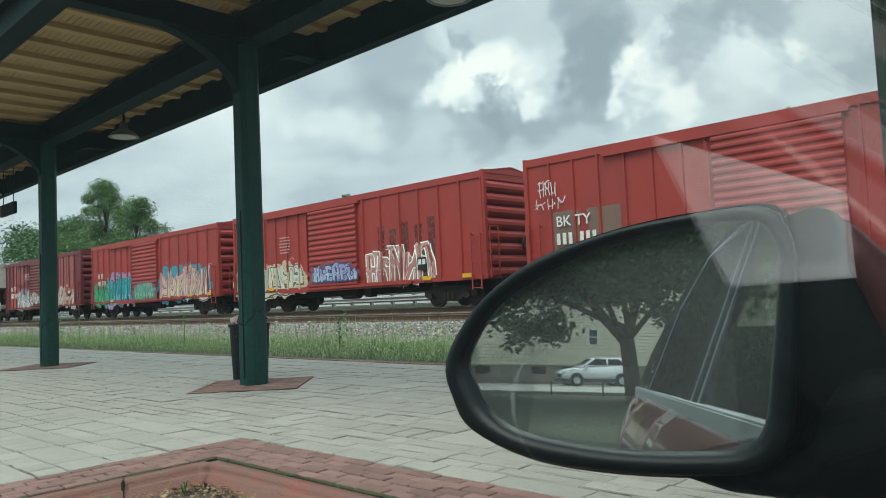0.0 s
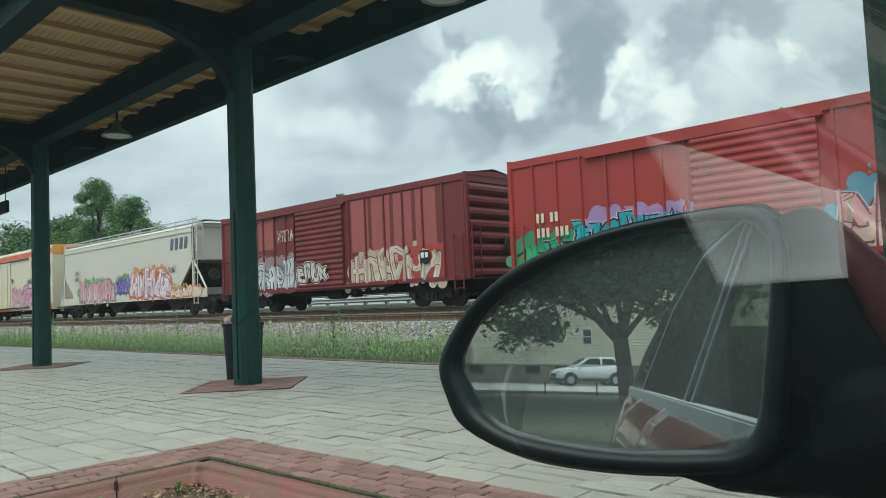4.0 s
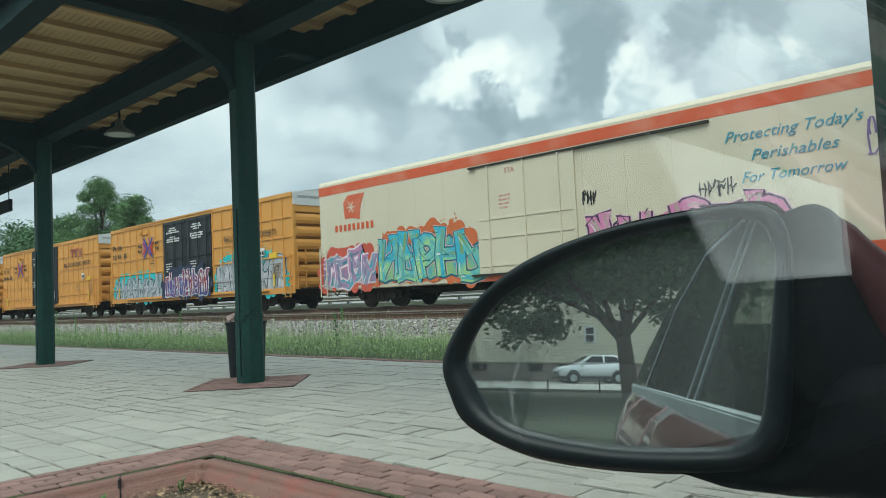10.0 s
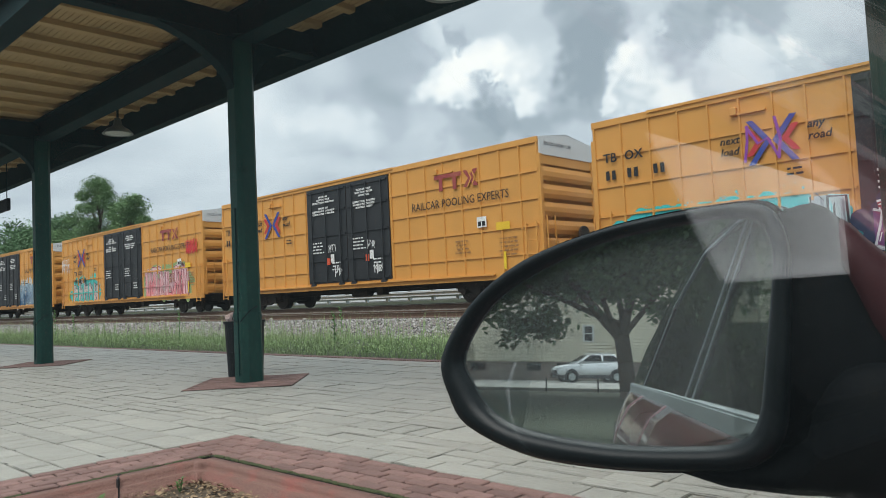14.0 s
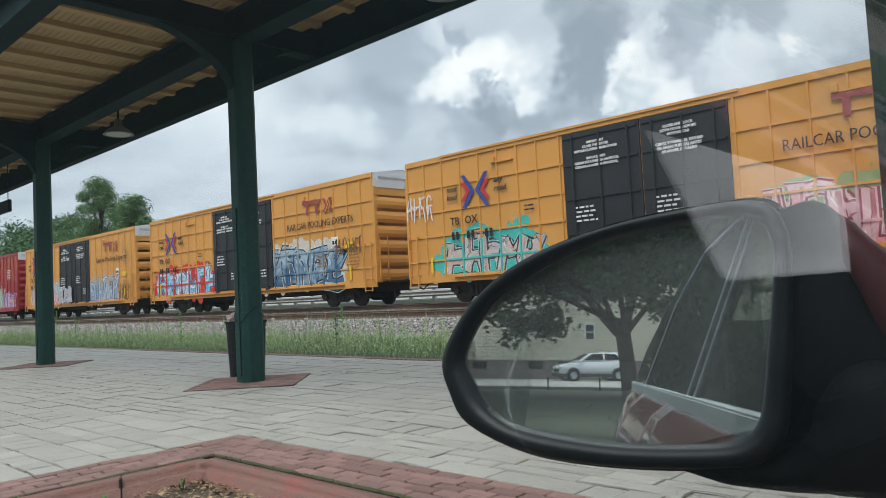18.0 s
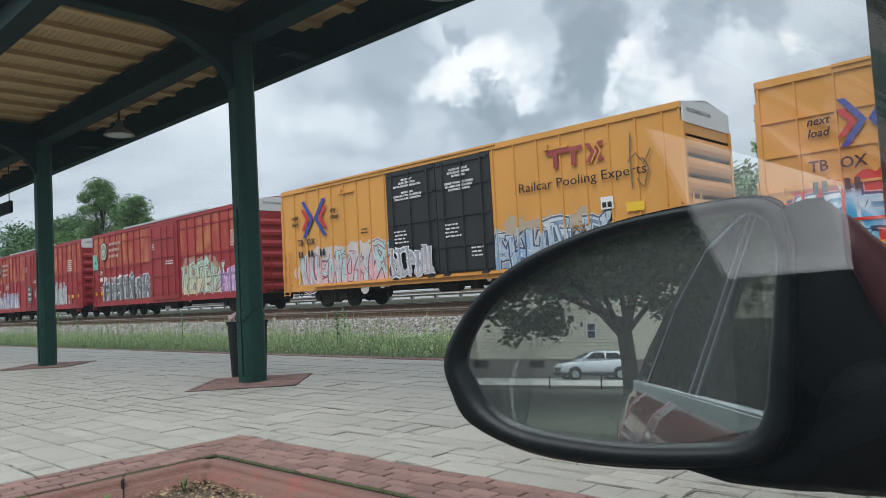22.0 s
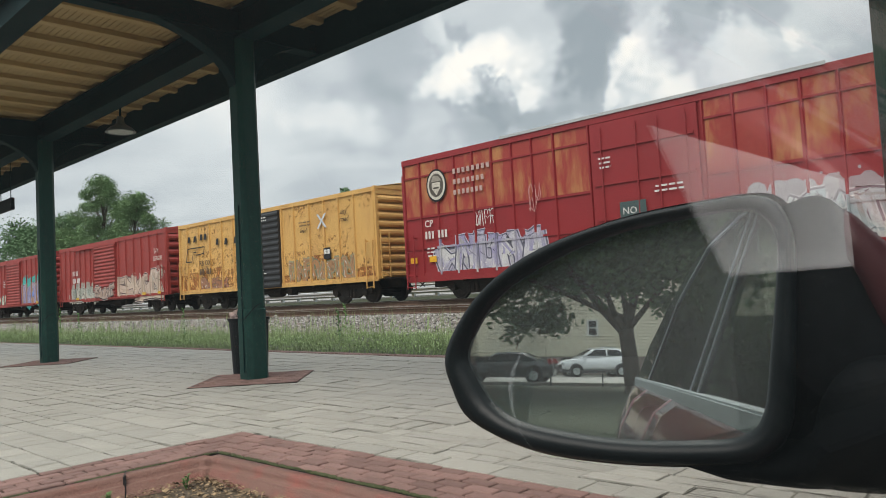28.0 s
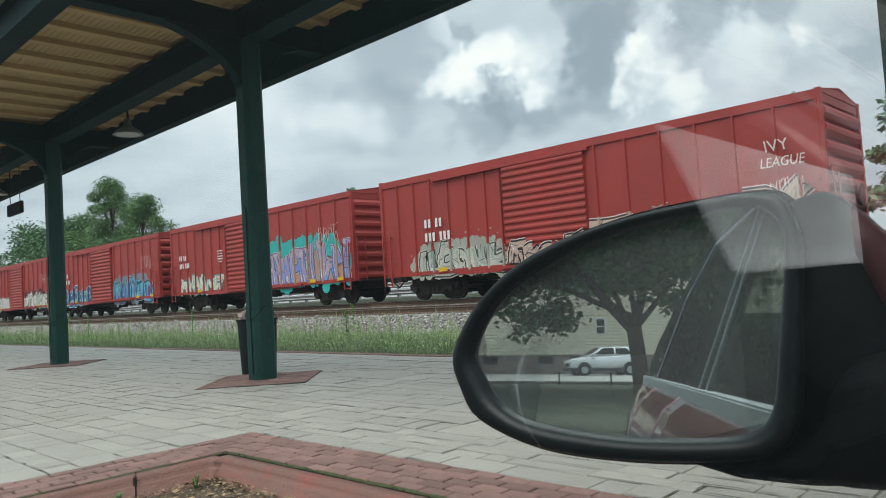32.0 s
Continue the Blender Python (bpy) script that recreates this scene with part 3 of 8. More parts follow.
    for i in range(420):
        x = rng.uniform(-4.8, -2.0)
        r = rng.uniform(0.005, 0.016)
        bmesh.ops.create_icosphere(bm, subdivisions=1, radius=r, matrix=Matrix.Translation((x, 2.671 + rng.uniform(-0.012, 0.014), -0.008)) @ Matrix.Diagonal((1.6, 1, 0.7, 1)))
    for i in range(260):
        y = rng.uniform(0.6, 2.65)
        if noise.noise(Vector((y * 1.7, 3, 0))) < -0.1:
            continue
        r = rng.uniform(0.005, 0.016)
        bmesh.ops.create_icosphere(bm, subdivisions=1, radius=r, matrix=Matrix.Translation((-4.831 + rng.uniform(-0.014, 0.012), y, -0.008)) @ Matrix.Diagonal((1, 1.6, 0.7, 1)))
    tagged(part("moss", bm, MOSS), "green moss in the joint beside the planter kerb", "moss", "", "stuff")


def build_tracks():
    bm = bmesh.new()
    prism(bm, [(12.2, 0.03), (13.75, 0.37), (17.0, 0.39), (18.1, RAIL_Z - 0.17), (21.6, RAIL_Z - 0.17), (23.0, 0.2), (23.0, -0.2), (12.2, -0.2)], "x", -900, 900)
    setting("ballast", bm, BALLAST, "bed of pale grey crushed-stone ballast")
    tie = to_mesh("tie", soften(box(bmesh.new(), -0.115, 0.115, -1.3, 1.3, -0.3, -0.155), 0.012), TIE)
    for cy, rz in ((15.55, 0.55), (19.85, RAIL_Z)):
        tr = thing("railway_track", "railway track with rusty rails on weathered wooden ties", "railway track", "parallel tracks", pose(0, cy, rz))
        for s in (-0.7525, 0.7525):
            bm = bmesh.new()
            prism(bm, [(s - 0.075, -0.165), (s + 0.075, -0.165), (s + 0.075, -0.15), (s + 0.012, -0.125), (s + 0.012, -0.04), (s + 0.037, -0.03), (s + 0.037, -0.006),
                       (s - 0.037, -0.006), (s - 0.037, -0.03), (s - 0.012, -0.04), (s - 0.012, -0.125), (s - 0.075, -0.15)], "x", -900, 900)
            rl = part("rail", bm, RAIL, tr)
            part("rail_head", box(bmesh.new(), -900, 900, s - 0.033, s + 0.033, -0.006, 0), RAILTOP, rl, "polished steel running surface")
        x = -62.0
        while x < 8:
            ob = part("tie", tie, TIE, tr)
            ob.matrix_basis = pose(x + rng.uniform(-0.03, 0.03), rng.uniform(-0.04, 0.04), 0, 0, 0, rng.uniform(-1, 1))
            x += 0.56
        bm = bmesh.new()
        while x < 60:
            box(bm, x, x + 0.23, -1.3, 1.3, -0.3, -0.155)
            x += 0.56
        x = -62.5
        while x > -400:
            box(bm, x - 0.23, x, -1.3, 1.3, -0.3, -0.155)
            x -= 0.56
        part("tie_row", bm, TIE, tr)["kind"] = "stuff"


def scatter_mesh(name, n, where, size, material, label, category, flatness=0.7):
    """Loose stones: lumpy octahedra joined into one mesh."""
    vs, fs = [], []
    for i in range(n):
        x, y, z = where()
        s = rng.uniform(*size)
        b = len(vs)
        for dx, dy, dz in ((1, 0, 0), (0, 1, 0), (-1, 0, 0), (0, -1, 0), (0.2, 0.1, 1), (0, 0, -1)):
            k = s * rng.uniform(0.7, 1.25)
            a = 0.9 * i
            vs.append((x + (dx * math.cos(a) - dy * math.sin(a)) * k, y + (dx * math.sin(a) + dy * math.cos(a)) * k, z + dz * k * flatness))
        for q in ((0, 1, 4), (1, 2, 4), (2, 3, 4), (3, 0, 4), (1, 0, 5), (2, 1, 5), (3, 2, 5), (0, 3, 5)):
            fs.append(tuple(b + j for j in q))
    me = bpy.data.meshes.new(name)
    me.from_pydata(vs, [], fs)
    me.materials.append(material)
    return tagged(new(name, me), label, category, "", "stuff")


def build_ballast_stones():
    def slope():
        x = -4 - 62 * rng.random() ** 1.5
        y = rng.uniform(12.0, 14.2)
        return x, y, 0.03 + max(0.0, min(1.0, (y - 12.2) / 1.55)) * 0.35
    scatter_mesh("ballast_stones", 17000, slope, (0.022, 0.060), STONE, "grey angular ballast stones on the track shoulder", "stones")

    def crib():
        x = -5 - 55 * rng.random() ** 1.4
        y = rng.choice((rng.uniform(16.5, 18.9), rng.uniform(16.5, 18.9), rng.uniform(14.95, 16.1)))
        return x, y, 0.39 if y < 17 else min(0.5, 0.39 + (y - 17) * 0.1)
    scatter_mesh("ballast_stones", 4500, crib, (0.025, 0.055), STONE_DARK, "brown-grey ballast stones between the tracks", "stones")
    white = mat("pale_stone", (0.36, 0.33, 0.30), 0.9, var=0.4, fine=30, coarse=8)
    for i in range(9):
        bm = bmesh.new()
        bmesh.ops.create_icosphere(bm, subdivisions=2, radius=0.06)
        for v in bm.verts:
            v.co.z *= 0.7
            v.co *= 1 + 1.1 * noise.noise(v.co * 9 + Vector((i * 3.1, 0, 0)))
        rk = tagged(part("rock", bm, white), "pale chunk of rock lying beside the rails", "rock")
        rk.matrix_basis = pose((-30, -26.5, -24.8, -22.0, -20.6, -19.8, -18.6, -28.2, -23.2)[i], (14.45, 14.4, 17.2, 14.5, 17.4, 14.35, 17.0, 16.9, 14.3)[i], 0.42 if i in (0, 1, 3, 5, 8) else 0.47, 0, 0, i * 50)


def build_grass():
    vs, fs = [], []

    def blade(x, y, z, h, lean, w):
        a = rng.uniform(0, 6.28)
        dx, dy = math.cos(a) * lean * h, math.sin(a) * lean * h
        wx, wy = -math.sin(a + 0.8) * w, math.cos(a + 0.8) * w
        b = len(vs)
        vs.extend([(x - wx, y - wy, z), (x + wx, y + wy, z), (x + dx * 0.45 + wx * 0.7, y + dy * 0.45 + wy * 0.7, z + h * 0.6), (x + dx * 0.45 - wx * 0.7, y + dy * 0.45 - wy * 0.7, z + h * 0.6), (x + dx, y + dy, z + h)])
        fs.extend([(b, b + 1, b + 2, b + 3), (b + 3, b + 2, b + 4)])
    for i in range(62000):
        x = -3 - 75 * rng.random() ** 1.35
        y = 8.48 + 4.3 * rng.random() ** 1.15
        z = -0.02 + max(0, y - 12.2) * 0.2
        tall = 0.5 + 0.5 * noise.noise(Vector((x * 0.35, y * 0.6, 0)))
        h = rng.uniform(0.04, 0.13) + 0.17 * tall * rng.random() + (0.03 if y > 11 else 0)
        if noise.noise(Vector((x * 0.8, y * 0.9, 7))) < -0.28 and rng.random() < 0.7:
            h *= 0.4
        if y < 9.0:
            h *= 0.55
        blade(x, y, z, h, rng.uniform(0.1, 0.9), rng.uniform(0.003, 0.010))
    for i in range(1400):
        x = -4 - 60 * rng.random() ** 1.3
        y = rng.uniform(9.5, 12.6)
        blade(x, y, 0.0, rng.uniform(0.5, 0.85), rng.uniform(0.05, 0.3), 0.006)
    me = bpy.data.meshes.new("tall_grass")
    me.from_pydata(vs, [], fs)
    me.materials.append(GRASS)
    tagged(new("tall_grass", me), "unmown green grass and weeds beside the tracks", "grass", "", "stuff")
    vs, fs = [], []
    for i in range(16000):
        x = -4 - 40 * rng.random() ** 1.4
        y = 8.5 + 3.2 * rng.random() ** 1.5
        k = 0.5 + 0.5 * noise.noise(Vector((x * 0.9, y * 0.9, 3)))
        if rng.random() > k * 1.3:
            continue
        z, s, a = rng.uniform(0.03, 0.16), rng.uniform(0.008, 0.021), rng.uniform(0, 6.28)
        ux, uy, tz = math.cos(a) * s, math.sin(a) * s, rng.uniform(-0.6, 0.9) * s
        b = len(vs)
        vs += [(x - ux, y - uy, z - tz), (x + uy, y - ux, z), (x + ux, y + uy, z + tz), (x - uy, y + ux, z)]
        fs.append((b, b + 1, b + 2, b + 3))
    me = bpy.data.meshes.new("clover")
    me.from_pydata(vs, [], fs)
    me.materials.append(mat("clover_leaf", (0.29, 0.42, 0.16), 0.8, var=0.4, fine=8, coarse=2, bump=0.0, stain=(0.13, 0.20, 0.06), amount=0.8))
    tagged(new("clover", me), "low clover leaves among the trackside grass", "clover", "", "stuff")
    pt = flat("clover_white", (0.8, 0.8, 0.74), 0.8)

    def spot():
        x = -5 - 30 * rng.random() ** 1.3
        y = 8.55 + 1.6 * rng.random() ** 1.6
        return x, y, rng.uniform(0.12, 0.24)
    scatter_mesh("clover_flowers", 160, spot, (0.005, 0.010), pt, "small white clover flowers among the grass", "flowers", 1.0)
    for (x, y, h) in ((-13.0, 10.2, 0.75), (-20.5, 10.4, 0.9), (-31.0, 10.6, 1.1), (-28.0, 10.2, 0.9), (-46, 10.5, 1.2), (-10.0, 12.2, 0.9), (-15.5, 12.4, 0.8)):
        bm = bmesh.new()
        for k in range(26):
            a = k * 2.4
            z = h * (0.15 + 0.85 * k / 26)
            r = 0.16 * (1.1 - k / 30)
            c = Vector((0.03 * math.sin(z * 6), 0, z))
            t = c + Vector((math.cos(a) * r, math.sin(a) * r, 0.06))
            sd = Vector((-math.sin(a), math.cos(a), 0)) * 0.028
            bm.faces.new([bm.verts.new(c), bm.verts.new((c + t) / 2 + sd), bm.verts.new(t), bm.verts.new((c + t) / 2 - sd)])
        rod(bm, (0, 0, -0.05), (0.02, 0, h), 0.008, 4)
        wd = thing("weed", "tall leafy green weed in the trackside grass", "weed", "trackside weeds", pose(x, y, 0.0))
        part("foliage", bm, WEED, wd)


build_planter()
build_tracks()
build_ballast_stones()
build_grass()


# ---- canopy ----
POST_X = (-31.6, -23.95, -16.3, -8.65, -1.0)
BEAM_Z0, BEAM_Z1 = 4.55, 4.97


def build_post():
    post = thing("canopy_post", "dark green painted steel canopy post with curved brackets", "post", "canopy posts", pose(POST_X[3], 5.35, 0))
    def octo(bm, r, c, z0, z1):
        prism(bm, [(-r, -r + c), (-r + c, -r), (r - c, -r), (r, -r + c), (r, r - c), (r - c, r), (-r + c, r), (-r, r - c)], "z", z0, z1)
    bm = bmesh.new()
    octo(bm, 0.150, 0.060, 0.9, BEAM_Z0 + 0.1)
    part("shaft", soften(bm, 0.008), GREEN, post)
    bm = bmesh.new()
    octo(bm, 0.157, 0.062, 0.0, 0.93)
    part("base", soften(bm, 0.01), GREEN, post, "slightly wider lower casing")
    for k in range(9):
        rv = bmesh.new()
        bmesh.ops.create_icosphere(rv, subdivisions=1, radius=0.014, matrix=Matrix.Translation((0.06, -0.158, 0.12 + k * 0.21)))
        part("rivet", rv, GREEN, post)
    wire = bmesh.new()
    loop = [(-0.163, 0.05, 0.98), (-0.166, -0.10, 0.93), (-0.10, -0.168, 0.84), (0.0, -0.172, 0.80), (0.09, -0.170, 0.80), (0.14, -0.14, 0.86), (0.168, -0.06, 0.95), (0.165, 0.05, 1.0)]
    for a, b in zip(loop, loop[1:]):
        rod(wire, a, b, 0.006, 5)
    part("wire", wire, CAN, post, "slack dark wire round the post")
    cond = rod(bmesh.new(), (0.035, -0.166, 0.1), (0.035, -0.160, 2.3), 0.008, 6)
    part("conduit", cond, GREEN_DARK, post, "thin conduit up the face")
    bm = bmesh.new()
    octo(bm, 0.163, 0.064, 0.86, 0.885)
    part("collar", bm, GREEN, post)
    # brackets: curved underside from the shaft out to the beams, towards and away from the tracks
    for s, reach, drop in ((1, 1.12, 0.76), (-1, 1.75, 0.86)):
        bm = bmesh.new()
        pts = []
        for i in range(13):
            a = i / 12 * math.pi / 2
            pts.append((s * (0.115 + reach * (1 - math.cos(a))), BEAM_Z0 + 0.12 - drop * (1 - math.sin(a))))
        out = pts + [(s * 0.10, BEAM_Z0 + 0.12)]
        prism(bm, out, "x", -0.075, 0.075)
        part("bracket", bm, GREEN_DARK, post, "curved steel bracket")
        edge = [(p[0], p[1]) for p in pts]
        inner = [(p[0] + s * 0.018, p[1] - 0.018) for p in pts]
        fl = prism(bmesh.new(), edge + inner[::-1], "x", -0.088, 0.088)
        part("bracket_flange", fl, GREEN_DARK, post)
    for x in POST_X:
        if x != POST_X[3]:
            copy_thing(post, pose(x, 5.35, 0))


def build_canopy():
    roof = thing("canopy", "platform canopy with dark green beams and tan boarded underside", "canopy")
    X0, X1 = -95.0, 9.0
    def beam(y, w, z0, z1, name="beam"):
        h, t = w / 2, w * 0.12
        bm = prism(bmesh.new(), [(y - h, z0), (y + h, z0), (y + h, z0 + 0.03), (y + t, z0 + 0.03), (y + t, z1 - 0.03), (y + h, z1 - 0.03), (y + h, z1), (y - h, z1), (y - h, z1 - 0.03), (y - t, z1 - 0.03), (y - t, z0 + 0.03), (y - h, z0 + 0.03)], "x", X0, X1)
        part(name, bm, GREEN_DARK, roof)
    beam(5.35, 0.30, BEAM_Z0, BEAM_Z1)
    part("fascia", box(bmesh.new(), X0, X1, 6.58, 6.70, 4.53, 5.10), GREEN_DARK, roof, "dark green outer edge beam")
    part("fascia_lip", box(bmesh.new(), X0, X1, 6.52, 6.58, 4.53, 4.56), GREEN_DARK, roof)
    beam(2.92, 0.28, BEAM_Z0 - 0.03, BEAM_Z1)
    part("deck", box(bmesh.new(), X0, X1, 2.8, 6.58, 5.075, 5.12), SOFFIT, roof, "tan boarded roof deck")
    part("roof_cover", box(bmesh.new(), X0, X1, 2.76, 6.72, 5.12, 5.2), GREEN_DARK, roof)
    # tan joists across the canopy
    jm = bmesh.new()
    prism(jm, [(-0.07, 4.985), (0.07, 4.985), (0.07, 5.075), (-0.07, 5.075)], "y", 2.85, 6.55)
    jm = to_mesh("joist", soften(jm, 0.006), SOFFIT)
    x = -33.0
    while x < 6:
        ob = part("joist", jm, SOFFIT, roof)
        ob.matrix_basis = pose(x, 0, 0)
        x += 0.745
    bm = bmesh.new()
    while x > -95:
        x -= 0.745
        if x < -33.3:
            box(bm, x - 0.055, x + 0.055, 2.85, 6.55, 4.99, 5.075)
    part("joist_row", bm, SOFFIT, roof)["kind"] = "stuff"
    # narrow boards of the deck between the joists
    bm = bmesh.new()
    y = 2.9
    while y < 6.5:
        box(bm, -40, 6, y, y + 0.075, 5.066, 5.0762)
        y += 0.09
    part("boarding", bm, SOFFIT, roof)["kind"] = "stuff"
    for px in POST_X + (-39.25, -46.9, -54.5):
        z = BEAM_Z0 + 0.04
        bm = prism(bmesh.new(), [(px - 0.12, z), (px + 0.12, z), (px + 0.12, z + 0.03), (px + 0.03, z + 0.03), (px + 0.03, BEAM_Z1 - 0.02), (px - 0.03, BEAM_Z1 - 0.02), (px - 0.03, z + 0.03), (px - 0.12, z + 0.03)], "y", 2.85, 6.58)
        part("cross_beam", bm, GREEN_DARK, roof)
    # conduit along the post beam
    bm = rod(bmesh.new(), (X0, 5.62, 4.66), (X1, 5.62, 4.66), 0.02, 6)
    part("conduit", bm, GREEN_DARK, roof)


def build_lamp():
    lamp = thing("pendant_lamp", "dark pendant lamp with a pale dished enamel shade", "lamp", "canopy lamps", pose(-13.75, 5.86, 0.10))
    bm = bmesh.new()
    prof = [(0.0, 4.52), (0.06, 4.52), (0.075, 4.40), (0.11, 4.36), (0.20, 4.31), (0.27, 4.235), (0.275, 4.225), (0.262, 4.225), (0.19, 4.295), (0.0, 4.33)]
    rings = []
    for r, z in prof:
        rings.append([bm.verts.new((r * math.cos(i / 20 * 6.2832), r * math.sin(i / 20 * 6.2832), z)) for i in range(20)] if r > 0 else [bm.verts.new((0, 0, z))] * 20)
    for a, b in zip(rings, rings[1:]):
        for i in range(20):
            f = []
            for v in (a[i], a[(i + 1) % 20], b[(i + 1) % 20], b[i]):
                if v not in f:
                    f.append(v)
            if len(f) > 2:
                bm.faces.new(f)
    enamel = flat("lamp_enamel", (0.16, 0.19, 0.19), 0.4)
    part("shade", bm, enamel, lamp, "", True)
    part("stem", rod(bmesh.new(), (0, 0, 4.5), (0, 0, 4.97), 0.022, 8), GREEN_DARK, lamp)
    part("lens", rod(bmesh.new(), (0, 0, 4.228), (0, 0, 4.27), 0.22, 20), flat("lamp_glass", (0.45, 0.48, 0.46), 0.3), lamp, "unlit pale glass lens")
    for x in (-22.2, -5.3):
        copy_thing(lamp, pose(x, 5.86, 0.10))


def build_platform_things():
    can = thing("trash_can", "round black plastic trash can beside a canopy post", "trash can", "", pose(-9.5, 5.82, 0))
    bm = bmesh.new()
    rod(bm, (0, 0, 0.0), (0, 0, 0.76), 0.245, 28, 0.28)
    part("body", bm, CAN, can, "", False)
    bm = bmesh.new()
    rod(bm, (0, 0, 0.755), (0, 0, 0.79), 0.298, 28)
    part("rim", bm, CAN, can)
    for i, (x, y) in enumerate(((-0.12, -0.14), (0.52 * 0.5, 0.0))):
        bm = bmesh.new()
        bmesh.ops.create_icosphere(bm, subdivisions=2, radius=0.075)
        for v in bm.verts:
            v.co *= 1 + 0.9 * noise.noise(v.co * 22 + Vector((i, 0, 0)))
        bag = tagged(part("paper_litter", bm, flat("pale_paper", (0.66, 0.48, 0.44) if i == 0 else (0.62, 0.60, 0.54), 0.8)), "crumpled pale paper on top of the full trash can", "litter")
        bag.matrix_basis = pose(-9.5 + x, 5.82 + y, 0.83)
    # dark hanging sign further along the platform
    sg = thing("hanging_sign", "dark hanging platform sign under the canopy", "sign", "", pose(-20.8, 5.9, 0))
    part("board", soften(box(bmesh.new(), -0.55, 0.55, -0.04, 0.04, 3.62, 3.92), 0.01), CAN, sg)
    for x in (-0.4, 0.4):
        part("hanger", rod(bmesh.new(), (x, 0, 3.9), (x, 0, 5.05), 0.012, 6), GREEN_DARK, sg)


build_post()
build_canopy()
build_lamp()
build_platform_things()


# ---- beyond the tracks ----
def leaf_cloud(bm, centre, radii, n, size, r):
    """Many small leaf quads spread through an ellipsoid's outer shell."""
    for i in range(n):
        d = Vector((r.gauss(0, 1), r.gauss(0, 1), r.gauss(0, 1))).normalized()
        k = r.uniform(0.45, 1.0) if r.random() < 0.8 else r.uniform(1.0, 1.35)
        p = Vector(centre) + Vector((d.x * radii[0], d.y * radii[1], d.z * radii[2])) * k
        u = Vector((r.gauss(0, 1), r.gauss(0, 1), r.gauss(0, 0.6))).normalized()
        v = u.orthogonal().normalized()
        s = size * r.uniform(0.6, 1.4)
        q = [bm.verts.new(p + u * s), bm.verts.new(p + v * s * 0.55), bm.verts.new(p - u * s), bm.verts.new(p - v * s * 0.55)]
        bm.faces.new(q)


def leaf_material(name, color):
    return mat(name, color, 0.95, spec=0.0, island=0.35, var=0.35, fine=2.2, coarse=0.5, bump=0.0, stain=tuple(c * 1.9 for c in color), amount=0.7)


BARK = mat("bark", (0.10, 0.078, 0.06), 0.9, var=0.35, fine=14, coarse=2, bump=0.6)
FOLIAGE = leaf_material("far_foliage", (0.12, 0.20, 0.11))
FOLIAGE2 = leaf_material("bright_foliage", (0.14, 0.225, 0.11))


def tree(name, label, x, y, z, h, spread, seed, clumps, leaves, size, fol, trunk_r=0.3, crown_from=0.3, group=""):
    r = random.Random(seed)
    t = thing(name, label, "tree", group, pose(x, y, z))
    bm = bmesh.new()
    prev, rad = Vector((0, 0, -0.2)), trunk_r
    for i in range(5):
        nxt = Vector((r.uniform(-0.15, 0.15) * i * 0.3, r.uniform(-0.15, 0.15) * i * 0.3, h * 0.62 * (i + 1) / 5))
        rod(bm, prev, nxt, rad, 9, rad * 0.82)
        prev, rad = nxt, rad * 0.82
    centres = []
    for i in range(clumps):
        a = i * 2.399 + r.uniform(-0.4, 0.4)
        f = (i + 0.5) / clumps
        zz = h * (crown_from + (0.97 - crown_from) * f)
        rr = spread * math.sqrt(max(0.05, 1 - (2 * f - 0.9) ** 2)) * r.uniform(0.25, 0.85)
        c = Vector((math.cos(a) * rr, math.sin(a) * rr, zz))
        centres.append(c)
        base = Vector((0, 0, max(h * 0.2, zz - h * 0.22)))
        rod(bm, base, base.lerp(c, 0.9), trunk_r * 0.28, 6, trunk_r * 0.07)
    part("trunk", bm, BARK, t, "tapered trunk with limbs", True)
    bm = bmesh.new()
    for c in centres:
        s = spread * r.uniform(0.16, 0.42)
        leaf_cloud(bm, c, (s, s, s * r.uniform(0.6, 0.9)), leaves // clumps, size, r)
    part("crown", bm, fol, t)
    return t


